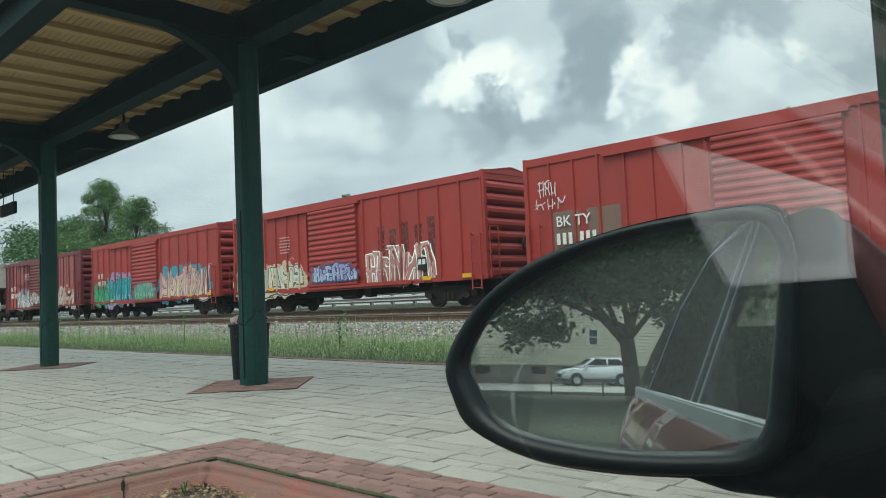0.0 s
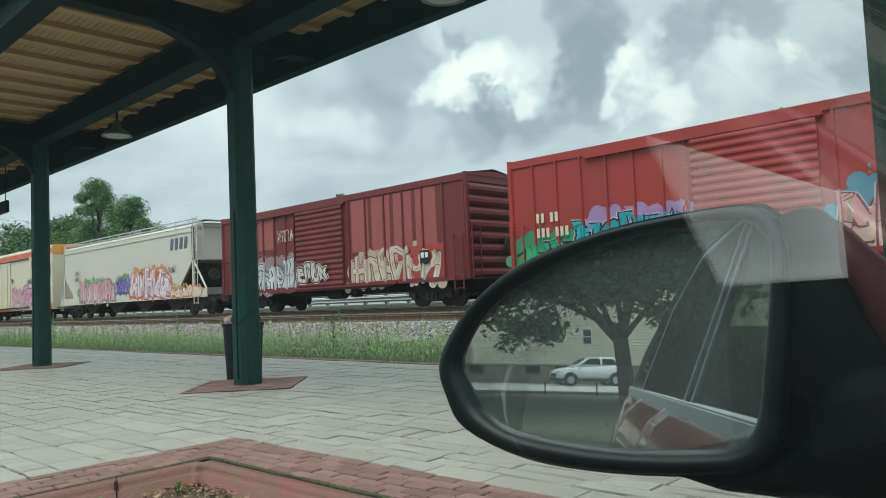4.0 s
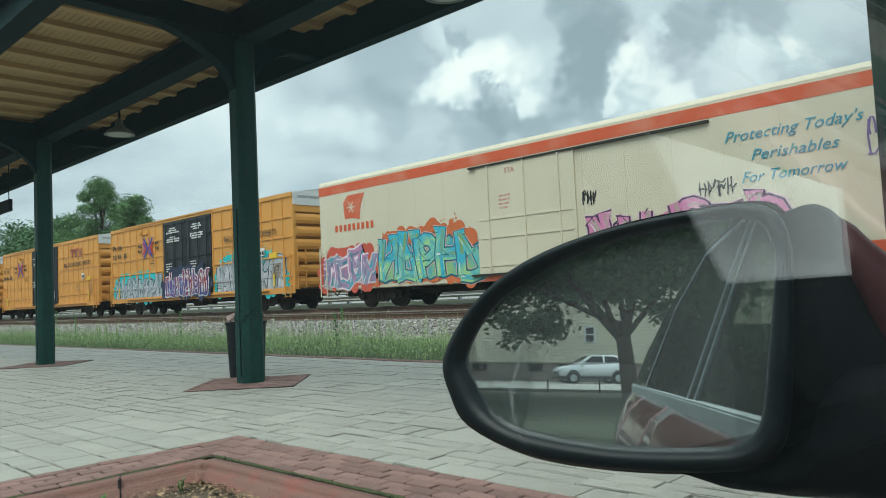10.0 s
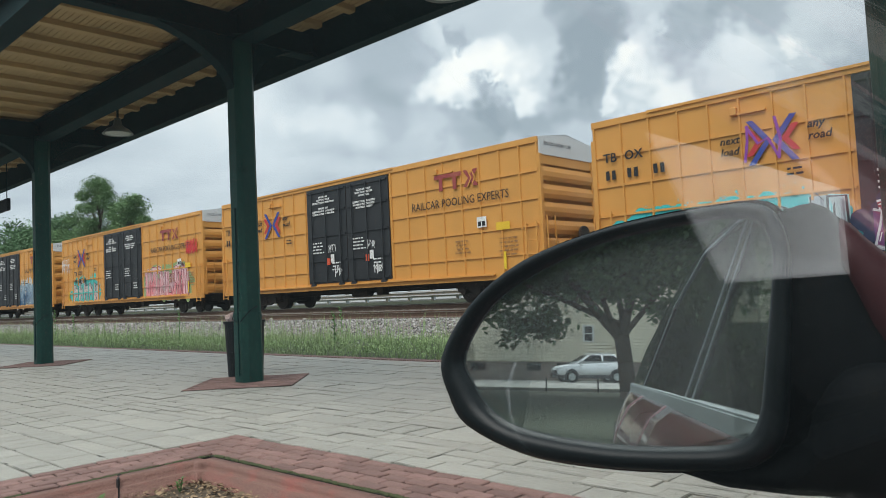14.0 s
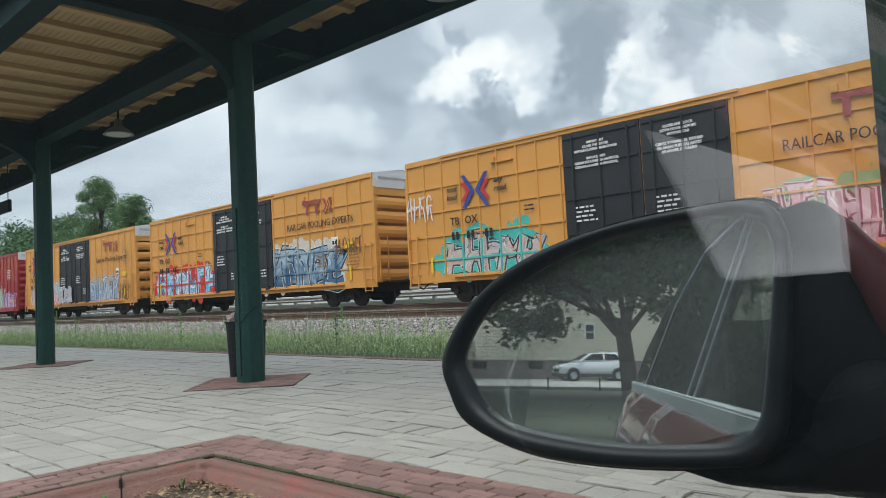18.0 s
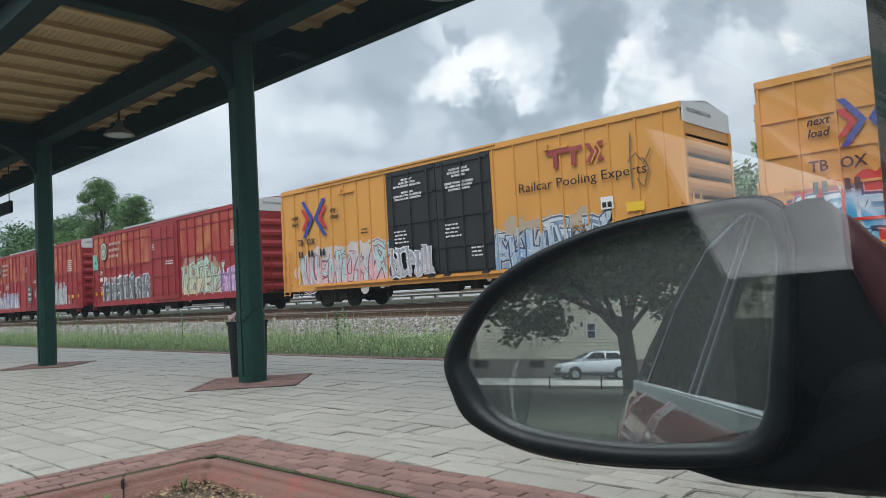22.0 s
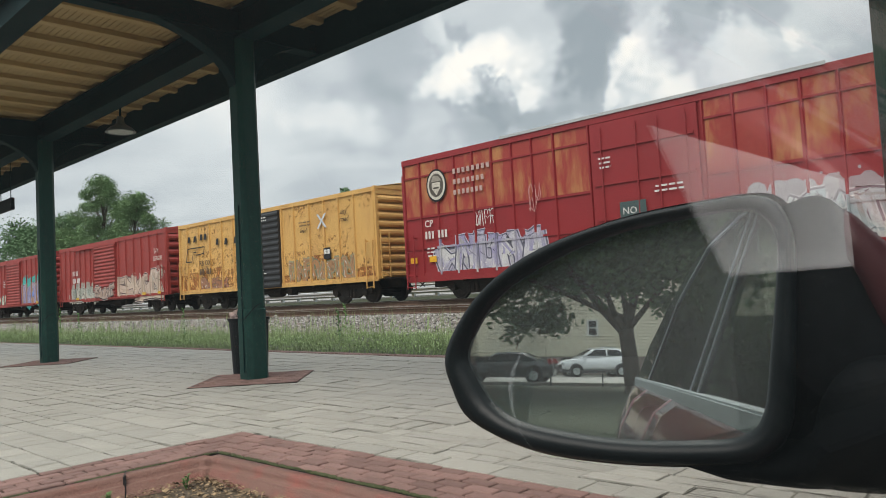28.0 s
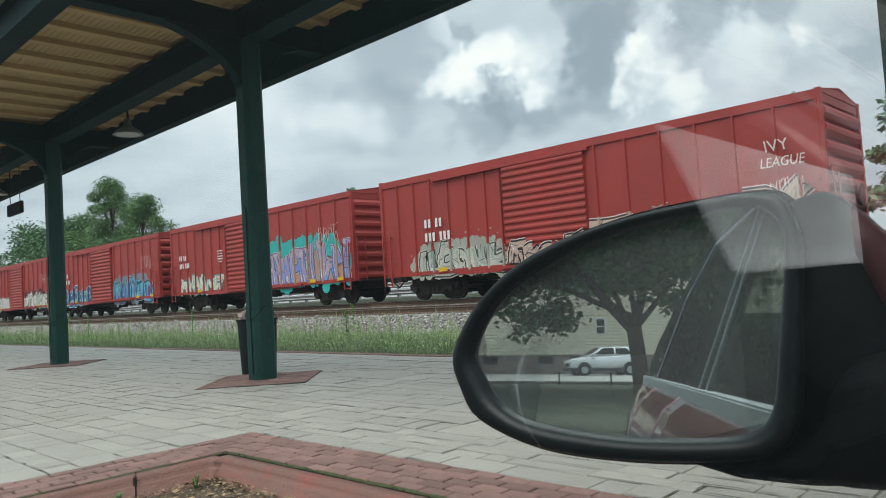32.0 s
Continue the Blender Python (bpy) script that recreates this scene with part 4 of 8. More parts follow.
def build_far():
    tree("tree", "tall leafy green tree beyond the tracks", -112.5, 45, 0.1, 20.6, 4.4, 3, 34, 34000, 0.125, FOLIAGE2, 0.5, 0.3, "far trees")
    tree("tree", "leafy green tree beyond the tracks", -102, 45, 0.1, 16.6, 5.2, 5, 30, 30000, 0.125, FOLIAGE2, 0.4, 0.25, "far trees")
    tree("tree", "broad dark green tree far beyond the tracks", -155, 47, 0.1, 17.6, 8.5, 6, 32, 18000, 0.22, FOLIAGE, 0.5, 0.1, "far trees")
    tree("tree", "broad dark green tree far beyond the tracks", -131, 46, 0.1, 16.6, 6.5, 8, 30, 18000, 0.20, FOLIAGE, 0.5, 0.1, "far trees")
    tree("tree", "low bright green tree beyond the tracks", -121, 43, 0.1, 13.5, 5.5, 18, 26, 22000, 0.14, FOLIAGE2, 0.4, 0.1, "far trees")
    tree("tree", "dark green tree beyond the tracks", -143, 46, 0.1, 16.0, 6.0, 19, 26, 14000, 0.20, FOLIAGE, 0.4, 0.1, "far trees")
    tree("tree", "distant tree showing over the train", -92, 75, 0.1, 18.6, 2.6, 11, 10, 1500, 0.25, FOLIAGE, 0.4, 0.3, "far trees")
    tree("tree", "leafy tree beyond the tracks", -19.5, 60, 0.1, 13.5, 4.0, 12, 16, 4500, 0.28, FOLIAGE, 0.4, 0.2, "far trees")
    tree("tree", "leafy tree beyond the tracks", -11.2, 58, 0.1, 13.0, 3.6, 13, 16, 4500, 0.28, FOLIAGE, 0.4, 0.2, "far trees")
    tree("tree", "leafy tree far along the line", -330, 75, 0.1, 17.0, 10.0, 14, 16, 2500, 0.6, FOLIAGE, 0.6, 0.1, "far trees")
    tree("tree", "leafy tree far along the line", -290, 70, 0.1, 14.0, 12.0, 15, 16, 2500, 0.6, FOLIAGE, 0.6, 0.1, "far trees")
    gr = thing("guard_rail", "galvanised double guard rail behind the tracks", "guard rail")
    rm = [(-0.04, -0.15), (0.0, -0.15), (0.04, -0.08), (0.0, -0.03), (0.0, 0.03), (0.04, 0.08), (0.0, 0.15), (-0.04, 0.15)]
    for z in (1.40, 1.05):
        bm = bmesh.new()
        prism(bm, [(25.0 - a, z + b) for a, b in rm], "x", -140, 20)
        part("rail", bm, GALV, gr)
    pm = to_mesh("post", box(bmesh.new(), -0.08, 0.08, 25.06, 25.2, 0.6, 1.56), GALV)
    x = -90.0
    while x < 12:
        part("post", pm, GALV, gr).matrix_basis = pose(x, 0, 0)
        x += 1.6
    rd = box(bmesh.new(), -400, 200, 25.8, 40, 0.6, 0.79)
    setting("far_road", rd, mat("pale_road", (0.26, 0.26, 0.25), 0.9, var=0.2, fine=30, coarse=0.4), "pale grey road beyond the guard rail")


build_far()


# ---- freight train ----
TRAIN_Y = 19.85
GROUP = "freight cars of the passing train"
TRAVEL = (0.0, 16.92, 33.84, 50.74, 67.59, 84.39, 101.12, 117.76, 134.33, 150.81, 167.20, 183.52, 199.77, 215.98, 232.17, 248.36, 264.60)


def travel(t):
    """How far the train has gone after t seconds."""
    i = min(15, max(0, int(t // 2)))
    a, b = TRAVEL[i], TRAVEL[i + 1]
    m0 = (TRAVEL[i + 1] - TRAVEL[i - 1]) / 2 if i > 0 else b - a
    m1 = (TRAVEL[i + 2] - a) / 2 if i < 15 else b - a
    u = t / 2 - i
    return a * (2 * u ** 3 - 3 * u * u + 1) + m0 * (u ** 3 - 2 * u * u + u) + b * (3 * u * u - 2 * u ** 3) + m1 * (u ** 3 - u * u)


CARS = []        # every car with its centre at the start
WHEELS = []      # every wheelset with its car's centre and its place on the car


def wheelset_mesh():
    bm = bmesh.new()
    for s in (-1, 1):
        y = s * 0.72
        rod(bm, (0, y - 0.065, 0), (0, y + 0.065, 0), 0.42, 28)
        rod(bm, (0, y + s * 0.065, 0), (0, y + s * 0.09, 0), 0.34, 28, 0.30)
        rod(bm, (0, y + s * 0.09, 0), (0, y + s * 0.14, 0), 0.11, 14)
        for k in range(3):
            a = k * 2.094
            box(bm, math.cos(a) * 0.06 - 0.02, math.cos(a) * 0.06 + 0.02, y + s * 0.13, y + s * 0.152, math.sin(a) * 0.06 - 0.02, math.sin(a) * 0.06 + 0.02)
    rod(bm, (0, -0.95, 0), (0, 0.95, 0), 0.075, 10)
    return to_mesh("wheelset", bm, WHEEL)


def side_frame_mesh():
    bm = bmesh.new()
    out = [(-1.22, 0.40), (-1.22, 0.58), (-0.95, 0.66), (-0.5, 0.76), (0.5, 0.76), (0.95, 0.66), (1.22, 0.58), (1.22, 0.40), (1.02, 0.36), (0.80, 0.46), (0.55, 0.30), (0.35, 0.20), (-0.35, 0.20), (-0.55, 0.30), (-0.80, 0.46), (-1.02, 0.36)]
    for y0, y1 in ((-1.10, -0.98), (0.98, 1.10)):
        prism(bm, out, "y", y0, y1)
    for sx in (-1, 1):
        for y in (-1.13, 1.13):
            rod(bm, (sx * 0.89, y - 0.08, 0.42), (sx * 0.89, y + 0.08, 0.42), 0.13, 12)
    for k in (-0.2, 0, 0.2):
        for y in (-1.04, 1.04):
            rod(bm, (k, y * 1.06, 0.27), (k, y * 1.06, 0.56), 0.085, 8)
    box(bm, -0.25, 0.25, -1.1, 1.1, 0.42, 0.62)
    return to_mesh("truck", bm, UNDER)


WHEELSET, TRUCK = wheelset_mesh(), side_frame_mesh()


def coupler_mesh():
    bm = box(bmesh.new(), -0.1, 0.62, -0.10, 0.10, 0.78, 0.98)
    box(bm, 0.55, 0.80, -0.17, 0.17, 0.74, 1.02)
    box(bm, 0.72, 0.93, 0.03, 0.17, 0.78, 0.98)
    rod(bm, (0.2, 0.35, 0.75), (0.85, 0.05, 0.52), 0.03, 6)
    return to_mesh("coupler", soften(bm, 0.02), UNDER)


COUPLER = coupler_mesh()


def start_car(name, label, left, right, inset):
    c = (left + right) / 2
    car = thing(name, label, "freight car", GROUP, pose(c, TRAIN_Y, RAIL_Z))
    CARS.append((car, c))
    gear(car, (right - left), c, inset)
    return car


def gear(car, L, c, inset):
    for s in (-1, 1):
        tx = s * (L / 2 - inset)
        tr = part("truck", TRUCK, UNDER, car)
        tr.matrix_basis = pose(tx, 0, 0)
        for k in (-0.89, 0.89):
            w = part("wheelset", WHEELSET, WHEEL, car)
            WHEELS.append((w, c, tx + k))
            w.matrix_basis = pose(tx + k, 0, 0.42)
        cp = part("coupler", COUPLER, UNDER, car)
        cp.matrix_basis = pose(s * (L / 2 + 0.02), 0, 0, 0, 0, 0 if s > 0 else 180)


def copy_car(src, left, right, label):
    c = (left + right) / 2
    car = copy_thing(src, pose(c, TRAIN_Y, RAIL_Z))
    car["label"] = label
    CARS.append((car, c))
    for ob in car.children:
        if ob.name.startswith("wheelset"):
            WHEELS.append((ob, c, ob.matrix_basis.translation.x))
    return car


def pressed(face, out, back, z0, z1, n):
    """Outline of a pressed sheet with n trapezoid ribs, as (depth, z)."""
    pts = [(back, z0), (face, z0)]
    h = (z1 - z0) / n
    for i in range(n):
        z = z0 + i * h
        pts += [(face, z + h * 0.08), (out, z + h * 0.32), (out, z + h * 0.58), (face, z + h * 0.85)]
    return pts + [(face, z1), (back, z1)]


def end_wall(L, H, sill, n, deep=0.09):
    """Corrugated end: horizontal pressed ribs between corner posts."""
    x = L / 2
    bm = prism(bmesh.new(), pressed(x, x + deep, x - 0.06, sill, H - 0.3, n), "y", -1.40, 1.40)
    box(bm, x - 0.06, x + 0.01, -1.44, 1.44, H - 0.31, H - 0.02)
    for y in (-1.47, 1.47):
        box(bm, x - 0.08, x + 0.05, y - 0.07, y + 0.07, sill, H)
    return bm


def ladder_side(L, sill, top, x):
    bm = bmesh.new()
    for xx in (x - 0.2, x + 0.2):
        box(bm, xx - 0.02, xx + 0.02, -1.66, -1.63, sill - 0.35, top)
    z = sill - 0.3
    while z < top:
        rod(bm, (x - 0.22, -1.65, z), (x + 0.22, -1.65, z), 0.013, 6)
        z += 0.42
    for zz in (sill + 0.1, top - 0.1):
        for xx in (x - 0.2, x + 0.2):
            box(bm, xx - 0.015, xx + 0.015, -1.65, -1.48, zz - 0.02, zz + 0.02)
    return bm


def end_gear(car, L, sill, material):
    """Ladders, grab irons, stirrups, cross-over platform and hand brake at both ends."""
    for s in (-1, 1):
        part("ladder", ladder_side(L, sill, sill + 1.55, s * (L / 2 - 0.32)), material, car)
        bm = bmesh.new()
        x = s * (L / 2 + 0.14)
        for yy in (-1.42, -1.0):
            box(bm, x - 0.015, x + 0.015, yy - 0.02, yy + 0.02, sill, sill + 1.7)
        z = sill + 0.1
        while z < sill + 1.7:
            rod(bm, (x, -1.44, z), (x, -0.98, z), 0.012, 6)
            z += 0.4
        part("end_ladder", bm, material, car)
        bm = bmesh.new()
        box(bm, s * (L / 2) + min(0, s * 0.35), s * (L / 2) + max(0, s * 0.35), -1.2, 1.2, sill - 0.02, sill + 0.03)
        part("crossover_platform", bm, UNDER, car)
    bm = rod(bmesh.new(), (L / 2 + 0.12, 0.55, sill + 1.15), (L / 2 + 0.2, 0.55, sill + 1.15), 0.28, 20)
    part("hand_brake_wheel", bm, UNDER, car)


def underframe(car, L, sill):
    bm = box(bmesh.new(), -L / 2 + 0.1, L / 2 - 0.1, -0.25, 0.25, sill - 0.32, sill + 0.05)
    for k in range(7):
        x = -L / 2 + 2.5 + (L - 5) * k / 6
        box(bm, x - 0.08, x + 0.08, -1.4, 1.4, sill - 0.16, sill)
    part("underframe", bm, UNDER, car)
    bm = rod(bmesh.new(), (-0.6, -0.75, sill - 0.28), (0.35, -0.75, sill - 0.28), 0.19, 14)
    part("air_reservoir", bm, UNDER, car)
    bm = box(bmesh.new(), 0.9, 1.25, -0.9, -0.6, sill - 0.42, sill - 0.1)
    rod(bm, (-3.5, -0.7, sill - 0.2), (3.5, -0.7, sill - 0.25), 0.025, 6)
    part("brake_gear", bm, UNDER, car)


def roof(car, L, H, material, panels, rise=0.17, half=1.52):
    bm = bmesh.new()
    prism(bm, [(-half, H - 0.03), (0, H + rise), (half, H - 0.03), (half, H - 0.09), (-half, H - 0.09)], "x", -L / 2 - 0.03, L / 2 + 0.03)
    for k in range(panels + 1):
        x = -L / 2 + L * k / panels
        prism(bm, [(-half - 0.01, H - 0.03), (0, H + rise + 0.035), (half + 0.01, H - 0.03), (0, H + rise - 0.05)], "x", x - 0.03, x + 0.03)
    part("roof", bm, material, car)


def rib_part(car, xs, z0, z1, material, w=0.09, d=0.065, name="rib"):
    bm = prism(bmesh.new(), [(-w / 2, -1.5), (-w * 0.28, -1.5 - d), (w * 0.28, -1.5 - d), (w / 2, -1.5)], "z", z0, z1)
    me = to_mesh(name, bm, material)
    for x in xs:
        part(name, me, material, car).matrix_basis = pose(x, 0, 0)
        part(name, me, material, car).matrix_basis = pose(-x, 0, 0, 0, 0, 180)


def red_boxcar(left, right, label, material, H=4.50, sill=0.92):
    """50-foot boxcar with a corrugated sliding door and outside posts."""
    L = right - left
    car = start_car("boxcar", label, left, right, 2.1)
    part("body", box(bmesh.new(), -L / 2, L / 2, -1.5, 1.5, sill, H - 0.05), material, car)
    roof(car, L, H, material, 13)
    dx0, dx1 = -L / 2 + 6.0, -L / 2 + 9.05
    # deep side sill below the door, tapering towards the trucks
    bm = bmesh.new()
    for y0, y1 in ((-1.53, -1.47), (1.47, 1.53)):
        prism(bm, [(-L / 2 + 0.02, sill - 0.02), (-L / 2 + 3.6, sill - 0.02), (-L / 2 + 3.9, sill - 0.10), (L / 2 - 3.9, sill - 0.10), (L / 2 - 3.6, sill - 0.02), (L / 2 - 0.02, sill - 0.02), (L / 2 - 0.02, sill + 0.12), (-L / 2 + 0.02, sill + 0.12)], "y", y0, y1)
    part("side_sill", bm, material, car)
    bm = bmesh.new()
    for s in (-1, 1):
        box(bm, -L / 2, L / 2, s * 1.5 - 0.045, s * 1.5 + 0.045, H - 0.26, H - 0.03)
    part("top_chord", bm, material, car)
    xs = [-L / 2 + v for v in (0.07, 0.9, 1.75, 2.6, 3.45, 4.3, 5.15, 5.8)] + [L / 2 - v for v in (0.07, 1.05, 2.05, 3.05, 4.05, 5.1, 6.1)]
    rib_part(car, xs, sill + 0.05, H - 0.2, material)
    door = prism(bmesh.new(), pressed(-1.60, -1.645, -1.50, sill + 0.05, H - 0.34, 15), "x", dx0, dx1)
    d = part("door", door, material, car, "corrugated sliding door")
    hd = rod(bmesh.new(), (dx0 - 0.12, -1.63, sill + 0.4), (dx0 - 0.12, -1.63, H - 0.5), 0.025, 6)
    part("lock_rod", hd, material, d)
    bm = box(bmesh.new(), dx0 - 3.2, dx1 + 0.15, -1.63, -1.5, H - 0.36, H - 0.27)
    box(bm, dx0 - 0.3, dx1 + 3.0, -1.66, -1.5, sill - 0.02, sill + 0.06)
    part("door_track", bm, material, car)
    ew = to_mesh("end_wall", end_wall(L, H, sill, 8), material)
    part("end_wall", ew, material, car)
    part("end_wall", ew, material, car).matrix_basis = pose(0, 0, 0, 0, 0, 180)
    end_gear(car, L, sill, material)
    underframe(car, L, sill)
    return car


def yellow_boxcar(left, right, label, H=5.06, sill=0.70, material=YELLOW, girts=True):
    """High-cube boxcar with double black plug doors and gridded side posts."""
    L = right - left
    car = start_car("boxcar", label, left, right, 2.75)
    part("body", box(bmesh.new(), -L / 2, L / 2, -1.5, 1.5, sill + 0.2, H - 0.05), material, car)
    roof(car, L, H, SILVER, 15)
    bm = bmesh.new()
    for s in (-1, 1):
        box(bm, -L / 2, L / 2, s * 1.5 - 0.05, s * 1.5 + 0.05, H - 0.2, H - 0.02)
    part("top_chord", bm, material, car)
    bm = bmesh.new()
    for s in (-1, 1):
        prism(bm, [(-L / 2, sill + 0.02), (L / 2, sill + 0.02), (L / 2, sill + 0.28), (-L / 2, sill + 0.28)], "y", s * 1.5 - 0.03, s * 1.5 + 0.03)
    part("side_sill", bm, material, car)
    d0, d1, dm = -L / 2 + 6.75, -L / 2 + 11.72, -L / 2 + 9.28
    xs = [-L / 2 + v for v in (0.06, 0.9, 1.75, 2.58, 3.4, 4.2, 5.0, 5.75, 6.6)] + [-L / 2 + v for v in (11.85, 12.7, 13.6, 14.45, 15.3, 16.1, 16.95, 17.75, L - 0.06)]
    rib_part(car, xs, sill + 0.2, H - 0.15, material, 0.075, 0.05)
    rails = [(sill + 0.78), (sill + 1.62), (sill + 2.45), (sill + 3.3)]
    for x0, x1 in ((-L / 2, d0 - 0.05), (d1 + 0.05, L / 2)):
        me = to_mesh("girt", box(bmesh.new(), x0, x1, -1.54, -1.49, -0.03, 0.03), material)
        for z in (rails if girts else rails[:0]):
            part("girt", me, material, car).matrix_basis = pose(0, 0, z)
            part("girt", me, material, car).matrix_basis = pose(0, 3.03, z)
    for a, b in ((d0, dm - 0.02), (dm + 0.02, d1)):
        bm = box(bmesh.new(), a, b, -1.555, -1.50, sill + 0.30, H - 0.22)
        d = part("plug_door", bm, BLACKDOOR, car, "black plug door")
        me = to_mesh("stiffener", box(bmesh.new(), a + 0.06, b - 0.06, -1.60, -1.55, -0.035, 0.035), BLACKDOOR)
        for z in (sill + 0.40, sill + 1.2, sill + 2.2, sill + 3.2, H - 0.35):
            part("stiffener", me, BLACKDOOR, d).matrix_basis = pose(0, 0, z)
        rm = to_mesh("lock_rod", rod(bmesh.new(), (0, -1.61, sill + 0.3), (0, -1.61, H - 0.3), 0.028, 6), BLACKDOOR)
        fm = to_mesh("foot", prism(bmesh.new(), [(-0.16, sill + 0.2), (0.16, sill + 0.2), (0.05, sill + 0.34), (-0.05, sill + 0.34)], "y", -1.64, -1.55), BLACKDOOR)
        for x in (a + 0.35, b - 0.35):
            part("foot", fm, BLACKDOOR, d, "black door roller foot").matrix_basis = pose(x, 0, 0)
        for x in (a + 0.35, (a + b) / 2, b - 0.35):
            part("lock_rod", rm, BLACKDOOR, d).matrix_basis = pose(x, 0, 0)
        # stencilled notices too small to read
        blocks = ((("IMPORTANT", "CLOSE THIS DOOR", "BEFORE CLOSING MAIN DOOR"), ("IMPORTANTE", "CIERRE ESTA PUERTA ANTES DE", "CERRAR LA PUERTA PRINCIPAL")) if a == d0 else
                  (("CLOSE AND LOCK", "BOTH DOORS BEFORE", "MOVING CAR"), ("CIERRE Y PONGA EL SEGURO", "EN AMBAS PUERTAS ANTES", "DE MOVER EL CARRO")))
        for b0, lines in zip((H - 0.62, H - 1.08), blocks):
            for j, wd in enumerate(lines):
                text(d, "notice", wd, (a + b) / 2 - 0.1, b0 - j * 0.112, 0.100, WHITE, y=-1.612, bold=0.004, centre=True)
        bars(d, "notice", a + 0.3, sill + 1.9, 0.8, 4, WHITE, y=-1.607, rows_seed=3)
        bars(d, "notice", b - 0.95, sill + 1.05, 0.6, 3, WHITE, y=-1.607, rows_seed=5)
    bm = box(bmesh.new(), d0 - 4.6, d1 + 4.9, -1.63, -1.5, sill + 0.17, sill + 0.22)
    box(bm, d0 - 5.0, d1 + 0.3, -1.59, -1.5, H - 0.08, H - 0.01)
    part("door_track", bm, material, car, "ledges on which the doors slide")
    ew = to_mesh("end_wall", end_wall(L, H - 0.55, sill + 0.2, 6, 0.045), material)
    part("end_wall", ew, material, car)
    part("end_wall", ew, material, car).matrix_basis = pose(0, 0, 0, 0, 0, 180)
    bm = bmesh.new()
    for s in (-1, 1):
        prism(bm, [(-1.5, H - 0.57), (1.5, H - 0.57), (1.5, H - 0.02), (0, H + 0.15), (-1.5, H - 0.02)], "x", s * L / 2 - 0.02, s * L / 2 + 0.035)
    part("end_band", bm, ENDWHITE, car, "white band across the top of the end")
    end_note = text(car, "end_stencil", "EXCESS HEIGHT CAR", 0, 0, 0.16, paint((0.10, 0.11, 0.12)))
    end_note.matrix_basis = pose(L / 2 + 0.039, -1.25, H - 0.26, 0, 0, 90)
    end_gear(car, L, sill + 0.2, material)
    underframe(car, L, sill + 0.15)
    bars(car, "data_stencil", -L / 2 + 5.2, sill + 2.2, 0.45, 2, BLACK, rows_seed=2)
    part("placard", box(bmesh.new(), L / 2 - 2.55, L / 2 - 2.15, -1.57, -1.56, sill + 1.75, sill + 2.1), WHITE, car, "white routing placard")
    for k in (0.05, 0.22):
        part("placard_mark", box(bmesh.new(), L / 2 - 2.55 + k, L / 2 - 2.42 + k, -1.576, -1.572, sill + 1.8, sill + 1.95), BLACK, car)
    part("placard", box(bmesh.new(), L / 2 - 1.75, L / 2 - 1.2, -1.57, -1.56, sill + 1.6, sill + 1.85), paint((0.78, 0.50, 0.03)), car, "yellow routing placard")
    bars(car, "data_stencil", L / 2 - 3.6, sill + 1.35, 0.7, 4, paint((0.30, 0.15, 0.05)), y=-1.545, rows_seed=11)
    bars(car, "data_stencil", L / 2 - 1.7, sill + 1.3, 0.8, 5, paint((0.30, 0.15, 0.05)), y=-1.545, rows_seed=12)
    for x in (-L / 2 + 4.0, L / 2 - 4.4):
        part("latch_bracket", soften(box(bmesh.new(), x, x + 0.16, -1.62, -1.5, H - 0.62, H - 0.42), 0.015), material, car)
        part("latch_bracket", box(bmesh.new(), x + 0.16, x + 0.85, -1.57, -1.5, H - 0.62, H - 0.57), material, car)
    yl = paint((0.78, 0.55, 0.03))
    for x in (-L / 2 + 1.1, L / 2 - 1.5):
        part("reflector", box(bmesh.new(), x, x + 0.1, -1.575, -1.565, sill + 0.35, sill + 0.9), yl, car, "yellow reflector strip")
    return car


def yellow_lettering(car, L, H, ex, scale, nx, nz, mixed=False):
    """Emblem, slogan, number blocks, logo and company line of one yellow car."""
    emblem(car, -L / 2 + ex, 3.68, scale)
    k = 0.75 * scale
    for wd, dx, dz in (("next", -k - 0.52, 0.06), ("load", -k - 0.52, -0.22), ("any", k + 0.05, 0.14), ("road", k + 0.05, -0.14)):
        text(car, "lettering", wd, -L / 2 + ex + dx, 3.68 + dz, 0.27, BLACK, shear=0.25, bold=0.006)
    text(car, "lettering", "TB", -L / 2 + nx, nz, 0.36, BLACK, bold=0.006)
    text(car, "lettering", "OX", -L / 2 + nx + 0.66, nz, 0.36, BLACK, bold=0.006)
    for x, z, w in ((0.05, nz - 0.5, 0.38), (0.72, nz - 0.5, 0.4), (1.5, nz - 0.5, 0.4)):
        part("number_bar", stripes(-L / 2 + nx + x, z, w, 0.26, 2), BLACK, car, "black stencilled number blocks")
    logo_bars(car, -L / 2 + 14.1, 3.86, mixed)


def stripes(x, z, w, h, n, y=-1.572):
    bm = bmesh.new()
    s = w / n
    for k in range(n):
        box(bm, x + k * s, x + k * s + s * 0.6, y, y + 0.004, z, z + h)
    return bm


def bars(car, name, x, z, w, n, material, y=-1.572, rows_seed=0):
    """Small unreadable stencilling as short plain bars."""
    r = random.Random(rows_seed)
    bm = bmesh.new()
    for i in range(n):
        zz = z - i * 0.13
        a = x + r.uniform(0, 0.12) * w
        while a < x + w * r.uniform(0.75, 1.0):
            l = r.uniform(0.08, 0.22)
            box(bm, a, min(a + l, x + w), y, y + 0.004, zz, zz + 0.052)
            a += l + 0.05
    if not bm.faces:
        bm.free()
        return None
    return part(name, bm, material, car)


TEXTS = {}


